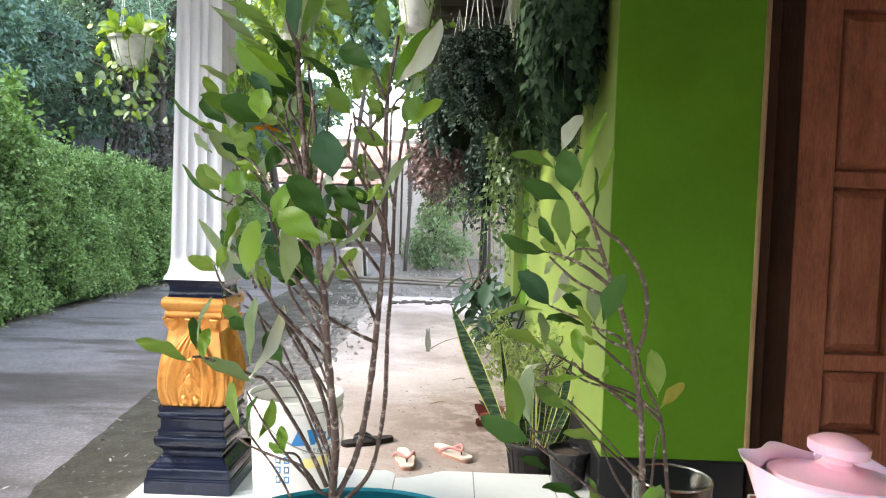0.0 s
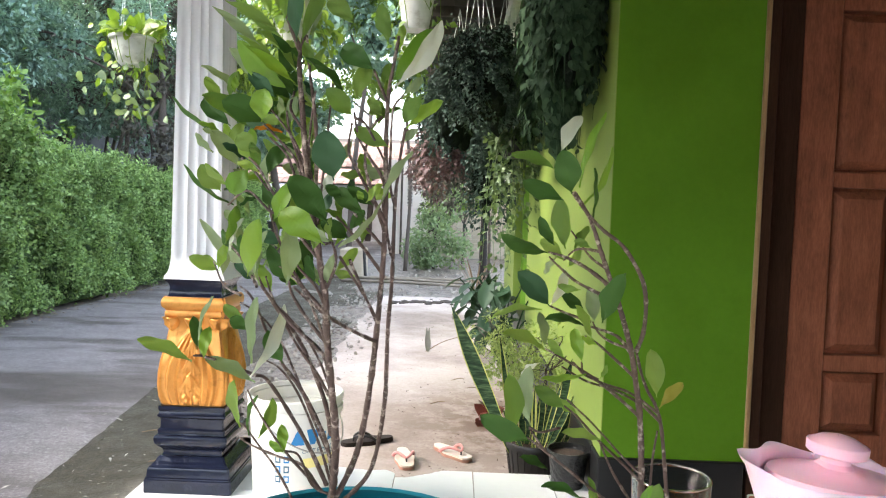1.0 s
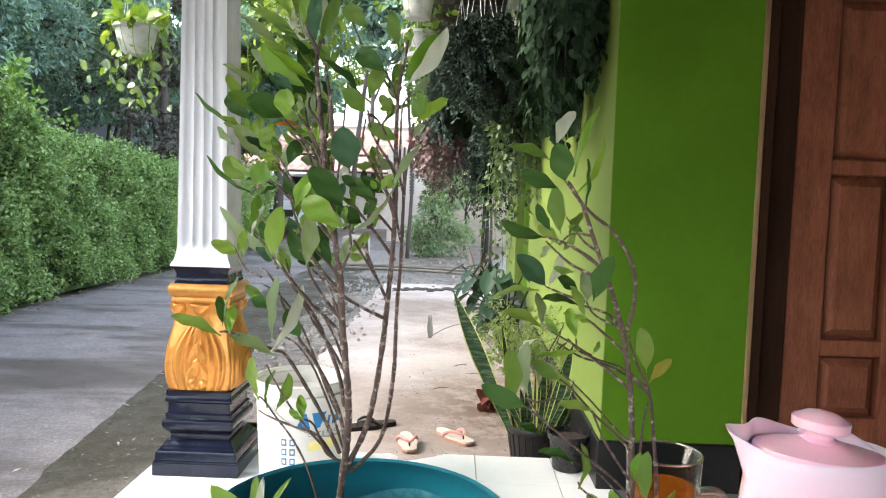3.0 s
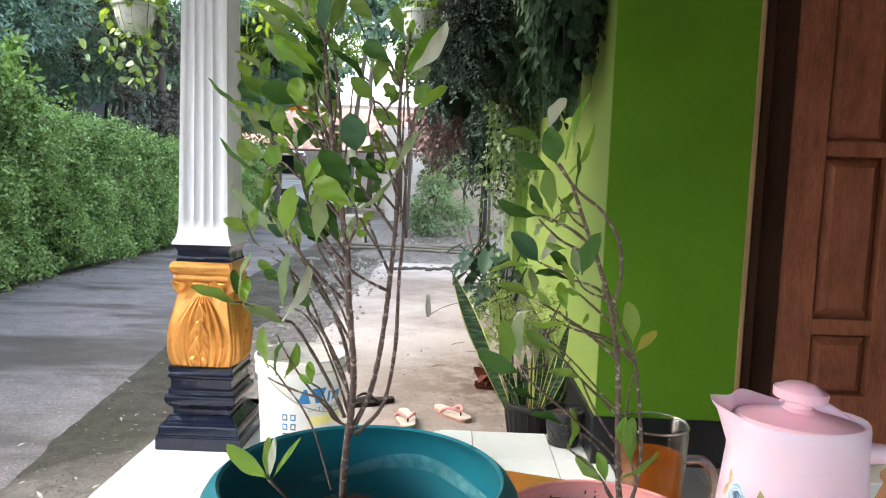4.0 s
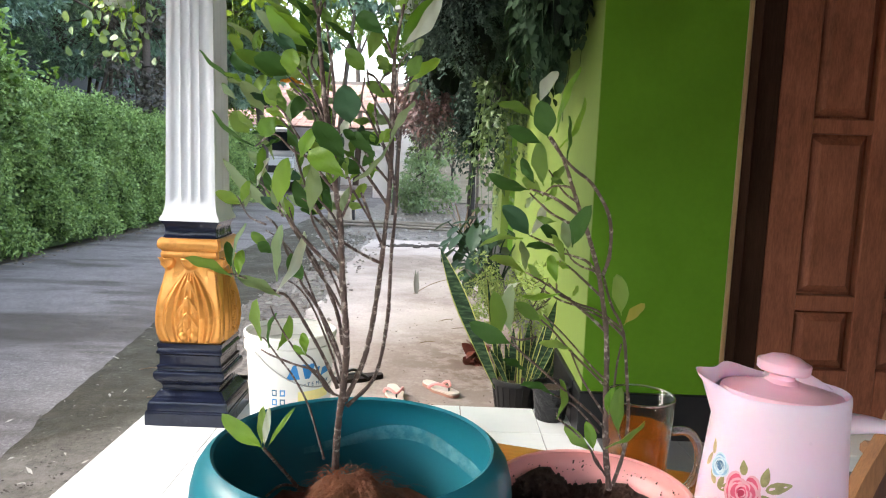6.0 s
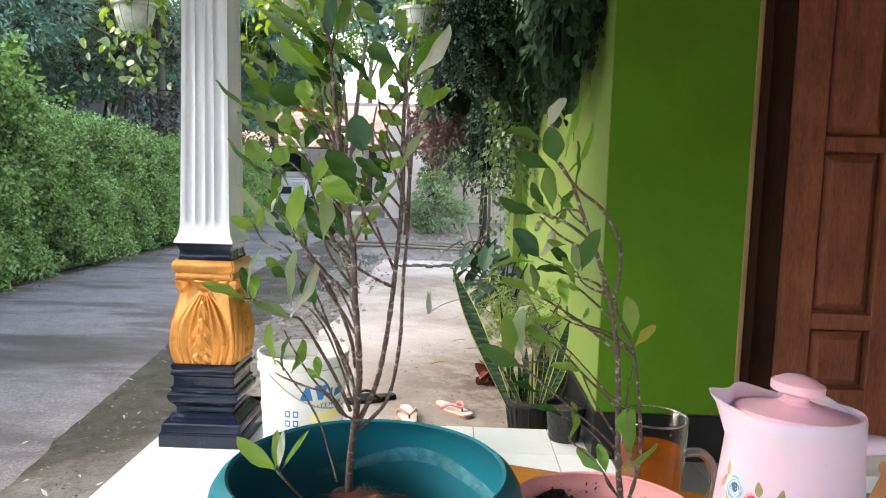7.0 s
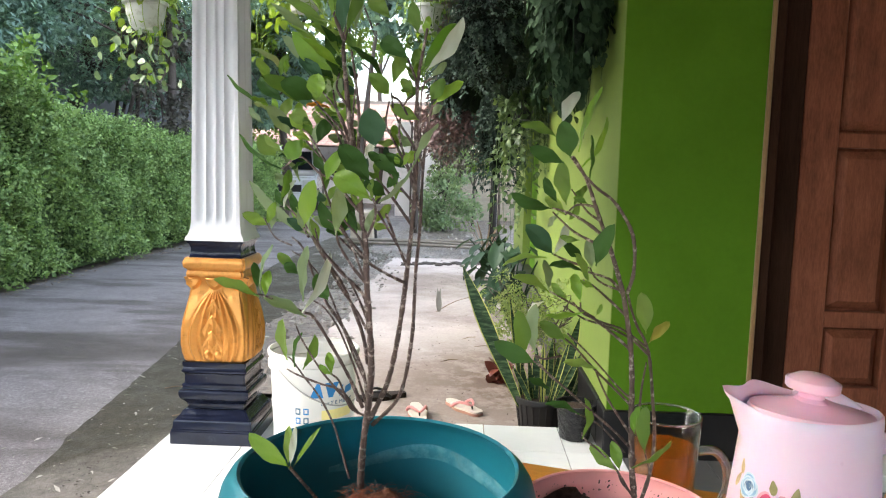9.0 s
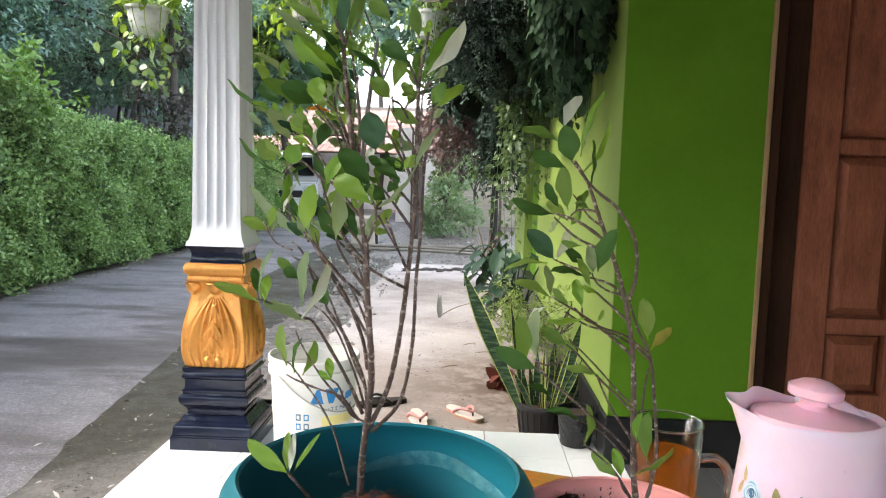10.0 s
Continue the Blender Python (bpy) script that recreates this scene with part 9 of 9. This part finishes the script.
ficus_b = thing("ficus_plant", "slender ficus with curved stems in a pink pot", "ficus", (0.1451, 0.6000, 0.7597))
stem(ficus_b, [(0.0031, 0.0000, 0.0008), (-0.0019, 0.0000, 0.0348), (-0.0043, 0.0000, 0.0731), (-0.0059, 0.0000, 0.1109), (-0.0097, -0.0050, 0.1399), (-0.0173, -0.0200, 0.1655), (-0.0243, -0.0350, 0.1854), (-0.0337, -0.0550, 0.2048), (-0.0416, -0.0700, 0.2203), (-0.0513, -0.0850, 0.2387), (-0.0588, -0.0950, 0.2539), (-0.0636, -0.1000, 0.2649), (-0.0697, -0.1050, 0.2755), (-0.0766, -0.1120, 0.2840)], 0.0025, 0.0008)
stem(ficus_b, [(0.0057, 0.0000, 0.0039), (0.0134, 0.0000, 0.0354), (0.0147, 0.0000, 0.0643), (0.0131, 0.0050, 0.0912), (0.0103, 0.0100, 0.1229), (0.0055, 0.0100, 0.1393), (-0.0024, 0.0050, 0.1518), (-0.0113, -0.0100, 0.1682), (-0.0198, -0.0300, 0.1847)], 0.0016, 0.0009)
stem(ficus_b, [(0.0012, 0.0000, 0.0805), (0.0039, 0.0050, 0.1051), (0.0076, 0.0100, 0.1218)], 0.0009, 0.0007)
stem(ficus_b, [(-0.0205, -0.0330, 0.1856), (-0.0198, -0.0450, 0.1997), (-0.0228, -0.0600, 0.2179), (-0.0275, -0.0700, 0.2326), (-0.0355, -0.0800, 0.2447), (-0.0458, -0.0900, 0.2561), (-0.0564, -0.0950, 0.2632), (-0.0639, -0.1000, 0.2692), (-0.0719, -0.1070, 0.2772), (-0.0776, -0.1120, 0.2836)], 0.0014, 0.0008)
stem(ficus_b, [(-0.0242, -0.0350, 0.1845), (-0.0323, -0.0300, 0.1941), (-0.0444, -0.0250, 0.1981), (-0.0531, -0.0200, 0.1993)], 0.0012, 0.0006)
stem(ficus_b, [(-0.0257, -0.0370, 0.1878), (-0.0363, -0.0300, 0.1905), (-0.0434, -0.0250, 0.1951), (-0.0468, -0.0200, 0.2017)], 0.0009, 0.0005)
stem(ficus_b, [(-0.0173, -0.0200, 0.1655), (-0.0303, -0.0250, 0.1769), (-0.0447, -0.0300, 0.1889), (-0.0543, -0.0350, 0.1949)], 0.0011, 0.0006)
stem(ficus_b, [(-0.0090, -0.0030, 0.1349), (-0.0257, -0.0100, 0.1496), (-0.0460, -0.0200, 0.1653), (-0.0625, -0.0250, 0.1757), (-0.0785, -0.0300, 0.1847)], 0.0013, 0.0006)
stem(ficus_b, [(0.0068, 0.0100, 0.1346), (-0.0147, 0.0000, 0.1501), (-0.0351, -0.0100, 0.1583), (-0.0512, -0.0250, 0.1674), (-0.0610, -0.0350, 0.1776)], 0.0011, 0.0006)
stem(ficus_b, [(0.0096, 0.0100, 0.1276), (-0.0063, 0.0050, 0.1414), (-0.0295, -0.0050, 0.1538), (-0.0493, -0.0200, 0.1621), (-0.0673, -0.0300, 0.1734)], 0.0011, 0.0006)
stem(ficus_b, [(-0.0429, -0.0750, 0.2259), (-0.0513, -0.0650, 0.2341), (-0.0608, -0.0550, 0.2410), (-0.0703, -0.0400, 0.2454), (-0.0772, -0.0200, 0.2467)], 0.0015, 0.0007)
stem(ficus_b, [(-0.0457, -0.0700, 0.2229), (-0.0552, -0.0550, 0.2267), (-0.0641, -0.0450, 0.2312), (-0.0707, -0.0300, 0.2373), (-0.0770, -0.0200, 0.2437)], 0.0011, 0.0006)
stem(ficus_b, [(-0.0489, -0.0250, 0.2023), (-0.0598, -0.0250, 0.2058), (-0.0681, -0.0220, 0.2085), (-0.0754, -0.0200, 0.2115)], 0.0010, 0.0006)
stem(ficus_b, [(-0.0043, 0.0000, 0.0874), (-0.0196, -0.0050, 0.1025), (-0.0391, -0.0200, 0.1222), (-0.0565, -0.0350, 0.1419), (-0.0675, -0.0500, 0.1528)], 0.0011, 0.0006)
stem(ficus_b, [(-0.0047, 0.0000, 0.0931), (-0.0170, -0.0030, 0.1043), (-0.0442, -0.0250, 0.1345), (-0.0654, -0.0450, 0.1559)], 0.0009, 0.0005)
stem(ficus_b, [(-0.0057, 0.0000, 0.0659), (-0.0245, -0.0100, 0.0936), (-0.0341, -0.0200, 0.1111), (-0.0401, -0.0250, 0.1240)], 0.0010, 0.0006)
stem(ficus_b, [(-0.0049, 0.0000, 0.0540), (-0.0207, -0.0200, 0.0727), (-0.0480, -0.0550, 0.1017), (-0.0718, -0.0850, 0.1269), (-0.0908, -0.1100, 0.1470), (-0.0975, -0.1200, 0.1539)], 0.0011, 0.0006)
stem(ficus_b, [(0.0016, 0.0000, 0.0096), (-0.0115, -0.0100, 0.0305), (-0.0213, -0.0200, 0.0462), (-0.0360, -0.0350, 0.0632), (-0.0500, -0.0500, 0.0778), (-0.0532, -0.0550, 0.0843)], 0.0010, 0.0006)
stem(ficus_b, [(-0.0015, 0.0000, 0.0144), (-0.0135, -0.0150, 0.0312), (-0.0185, -0.0250, 0.0438)], 0.0008, 0.0006)
stem(ficus_b, [(-0.0584, -0.0930, 0.2520), (-0.0630, -0.0700, 0.2520), (-0.0658, -0.0500, 0.2498), (-0.0695, -0.0350, 0.2427)], 0.0009, 0.0005)
stem(ficus_b, [(-0.0538, -0.0870, 0.2425), (-0.0605, -0.0800, 0.2475), (-0.0635, -0.0600, 0.2543), (-0.0670, -0.0450, 0.2617)], 0.0008, 0.0005)
stem(ficus_b, [(-0.0083, 0.0000, 0.0490), (-0.0330, -0.0250, 0.0786), (-0.0548, -0.0600, 0.0989), (-0.0622, -0.0800, 0.1066)], 0.0008, 0.0005)
stem(ficus_b, [(-0.0547, -0.0300, 0.1769), (-0.0527, -0.0280, 0.1701), (-0.0406, -0.0150, 0.1627)], 0.0007, 0.0005)
stem(ficus_b, [(-0.0729, -0.0700, 0.1450), (-0.0859, -0.0800, 0.1450), (-0.0908, -0.0700, 0.1443), (-0.0813, -0.0800, 0.1331), (-0.0694, -0.0820, 0.1249)], 0.0008, 0.0005)
stem(ficus_b, [(0.0012, 0.0000, 0.0446), (-0.0009, 0.0000, 0.0348), (0.0020, 0.0000, 0.0179)], 0.0008, 0.0007)
stem(ficus_b, [(0.0057, -0.0100, 0.0526), (0.0108, 0.0000, 0.0401), (0.0131, 0.0000, 0.0329)], 0.0007, 0.0006)
ficus_leaf(ficus_b, (-0.0853, -0.1000, 0.2960), (-0.1092, -0.0906, 0.3054), 0.0112, L_FICUS, 0.53)
ficus_leaf(ficus_b, (-0.0787, -0.1150, 0.2828), (-0.0856, -0.1267, 0.3045), 0.0147, L_FICUSDARK, -0.16)
ficus_leaf(ficus_b, (-0.0857, -0.1200, 0.3026), (-0.0743, -0.1075, 0.3249), 0.0102, L_FICUSSHEEN, -0.51)
ficus_leaf(ficus_b, (-0.0791, -0.0900, 0.2800), (-0.1036, -0.1071, 0.2891), 0.0107, L_FICUSDARK, -0.63)
ficus_leaf(ficus_b, (-0.0625, -0.0400, 0.2889), (-0.0475, -0.0335, 0.3372), 0.0095, L_FICUSLIGHT, -0.97)
ficus_leaf(ficus_b, (-0.0618, -0.0400, 0.2760), (-0.0458, -0.0586, 0.3122), 0.0077, L_FICUSLIGHT, 1.00)
ficus_leaf(ficus_b, (-0.0589, -0.0700, 0.2679), (-0.0577, -0.0680, 0.2997), 0.0067, L_FICUSDARK, 1.01)
ficus_leaf(ficus_b, (-0.0711, -0.0500, 0.2508), (-0.0781, -0.0697, 0.2814), 0.0134, L_FICUS, -0.71)
ficus_leaf(ficus_b, (-0.0752, -0.0300, 0.2518), (-0.0868, -0.0437, 0.2698), 0.0088, L_FICUSDARK, -0.76)
ficus_leaf(ficus_b, (-0.0753, 0.0000, 0.2453), (-0.1087, -0.0179, 0.2565), 0.0128, L_FICUSDARK, -0.94)
ficus_leaf(ficus_b, (-0.0666, -0.0200, 0.2411), (-0.0820, -0.0093, 0.2551), 0.0099, L_FICUS, 0.00)
ficus_leaf(ficus_b, (-0.0658, -0.0500, 0.2494), (-0.0563, -0.0432, 0.2653), 0.0078, L_FICUS, -0.66)
ficus_leaf(ficus_b, (-0.0753, -0.0200, 0.2111), (-0.0973, -0.0284, 0.2341), 0.0160, L_FICUSTEAL, 0.03)
ficus_leaf(ficus_b, (-0.0754, -0.0200, 0.2115), (-0.0663, -0.0231, 0.2362), 0.0111, L_FICUSSHEEN, 0.74)
ficus_leaf(ficus_b, (-0.0491, 0.0000, 0.2062), (-0.0672, -0.0130, 0.2211), 0.0089, L_FICUSDARK, -0.47)
ficus_leaf(ficus_b, (-0.0455, -0.0200, 0.2009), (-0.0507, -0.0256, 0.2242), 0.0108, L_FICUSPALE, 0.10)
ficus_leaf(ficus_b, (-0.0587, -0.1100, 0.2146), (-0.0521, -0.1280, 0.2429), 0.0123, L_FICUSDARK, -0.57)
ficus_leaf(ficus_b, (-0.0518, -0.0200, 0.1989), (-0.0784, -0.0242, 0.2037), 0.0111, L_FICUSDARK, 0.79)
ficus_leaf(ficus_b, (-0.0804, -0.0200, 0.2087), (-0.1131, -0.0073, 0.2007), 0.0111, L_FICUS, 0.95)
ficus_leaf(ficus_b, (-0.0780, -0.0300, 0.1830), (-0.1065, -0.0402, 0.1963), 0.0126, L_FICUS, 0.78)
ficus_leaf(ficus_b, (-0.0778, -0.0200, 0.1826), (-0.0816, -0.0155, 0.2068), 0.0104, L_FICUSPALE, 0.67)
ficus_leaf(ficus_b, (-0.0558, -0.0400, 0.1782), (-0.0604, -0.0290, 0.1985), 0.0093, L_FICUSLIGHT, -0.27)
ficus_leaf(ficus_b, (-0.0508, -0.0400, 0.1932), (-0.0619, -0.0444, 0.2156), 0.0100, L_FICUS, 0.66)
ficus_leaf(ficus_b, (-0.0533, -0.0400, 0.1711), (-0.0813, -0.0403, 0.1671), 0.0083, L_FICUSLIGHT, -0.99)
ficus_leaf(ficus_b, (-0.0444, -0.0400, 0.1689), (-0.0410, -0.0435, 0.1782), 0.0040, L_FICUS, 0.37)
ficus_leaf(ficus_b, (0.0060, 0.0100, 0.1454), (-0.0001, 0.0074, 0.1796), 0.0150, L_FICUS, 0.05)
ficus_leaf(ficus_b, (0.0110, 0.0200, 0.1352), (0.0287, 0.0259, 0.1532), 0.0104, L_FICUSTAN, -0.65)
ficus_leaf(ficus_b, (-0.1021, -0.0700, 0.1390), (-0.1050, -0.0804, 0.1786), 0.0154, L_FICUS, 0.54)
ficus_leaf(ficus_b, (-0.0905, -0.0700, 0.1459), (-0.0928, -0.0722, 0.1819), 0.0145, L_FICUSPALE, -0.83)
ficus_leaf(ficus_b, (-0.0864, -0.0700, 0.1837), (-0.0969, -0.0638, 0.1741), 0.0058, L_FICUSSHEEN, 0.73)
ficus_leaf(ficus_b, (-0.0685, -0.0600, 0.1538), (-0.0877, -0.0632, 0.1678), 0.0100, L_FICUS, -0.12)
ficus_leaf(ficus_b, (-0.0953, -0.1200, 0.1521), (-0.1229, -0.1293, 0.1676), 0.0125, L_FICUSDARK, -0.35)
ficus_leaf(ficus_b, (-0.0397, -0.0300, 0.1258), (-0.0648, -0.0257, 0.1295), 0.0108, L_FICUS, 0.84)
ficus_leaf(ficus_b, (-0.0598, -0.0800, 0.1063), (-0.0831, -0.0737, 0.1112), 0.0099, L_FICUSDARK, 0.95)
ficus_leaf(ficus_b, (-0.0538, -0.0600, 0.0814), (-0.0513, -0.0543, 0.1103), 0.0122, L_FICUS, 0.90)
ficus_leaf(ficus_b, (-0.0205, -0.0300, 0.0458), (-0.0408, -0.0218, 0.0629), 0.0117, L_FICUS, -0.49)
ficus_leaf(ficus_b, (-0.0183, -0.0300, 0.0459), (-0.0250, -0.0276, 0.0685), 0.0098, L_FICUSLIGHT, 0.04)
ficus_leaf(ficus_b, (0.0027, -0.0200, 0.0564), (0.0027, -0.0151, 0.0931), 0.0151, L_FICUS, -0.85)
ficus_leaf(ficus_b, (-0.0093, -0.0300, 0.0485), (0.0187, -0.0355, 0.0722), 0.0109, L_FICUS, 0.95)
ficus_leaf(ficus_b, (-0.0060, -0.0200, 0.0723), (-0.0075, -0.0349, 0.0987), 0.0074, L_FICUSLIGHT, -1.01)
ficus_leaf(ficus_b, (-0.0679, -0.0400, 0.2389), (-0.0616, -0.0480, 0.2519), 0.0063, L_FICUS, 0.53)
ficus_leaf(ficus_b, (-0.0719, -0.0200, 0.2439), (-0.0799, -0.0202, 0.2321), 0.0061, L_FICUSPALE, 0.67)
ficus_leaf(ficus_b, (-0.0591, -0.0700, 0.2529), (-0.0689, -0.0688, 0.2571), 0.0051, L_FICUS, -0.02)
ficus_leaf(ficus_b, (-0.0589, -0.0400, 0.2248), (-0.0732, -0.0374, 0.2269), 0.0062, L_FICUS, -0.64)
ficus_leaf(ficus_b, (-0.0654, -0.0300, 0.1787), (-0.0762, -0.0256, 0.1905), 0.0070, L_FICUS, -0.53)
ficus_leaf(ficus_b, (-0.0447, -0.0300, 0.1881), (-0.0567, -0.0365, 0.1950), 0.0052, L_FICUSLIGHT, -0.40)
ficus_leaf(ficus_b, (-0.0557, -0.0300, 0.1420), (-0.0694, -0.0377, 0.1542), 0.0067, L_FICUS, -0.60)
ficus_leaf(ficus_b, (-0.0762, -0.0300, 0.2631), (-0.0724, -0.0423, 0.2788), 0.0073, L_FICUS, 0.62)
ficus_leaf(ficus_b, (-0.0808, -0.0800, 0.1230), (-0.0975, -0.0868, 0.1325), 0.0072, L_FICUSDARK, 0.73)

sprout = thing("ficus_sprout", "small three-leaved ficus shoot in the teal pot", "seedling", (-0.1088, 0.6200, 0.7401))
stem(sprout, [(0.0000, 0.0000, -0.0015), (-0.0042, -0.0600, 0.0456), (-0.0041, -0.1200, 0.0878)], 0.0014, 0.0011)
stem(sprout, [(0.0024, 0.0000, 0.0021), (-0.0127, -0.0200, 0.0140), (-0.0242, -0.0300, 0.0086)], 0.0012, 0.0010)
ficus_leaf(sprout, (-0.0041, -0.1200, 0.0874), (-0.0282, -0.1340, 0.1159), 0.0133, L_FICUSLIGHT, -0.15)
ficus_leaf(sprout, (-0.0056, -0.1200, 0.0886), (-0.0067, -0.1130, 0.1150), 0.0074, L_FICUS, -0.18)
ficus_leaf(sprout, (-0.0041, -0.1200, 0.0886), (-0.0005, -0.1200, 0.1170), 0.0052, L_FICUSSHEEN, 0.20)
ficus_leaf(sprout, (-0.0018, -0.1200, 0.0883), (0.0166, -0.1200, 0.1176), 0.0037, L_FICUSLIGHT, -0.08)
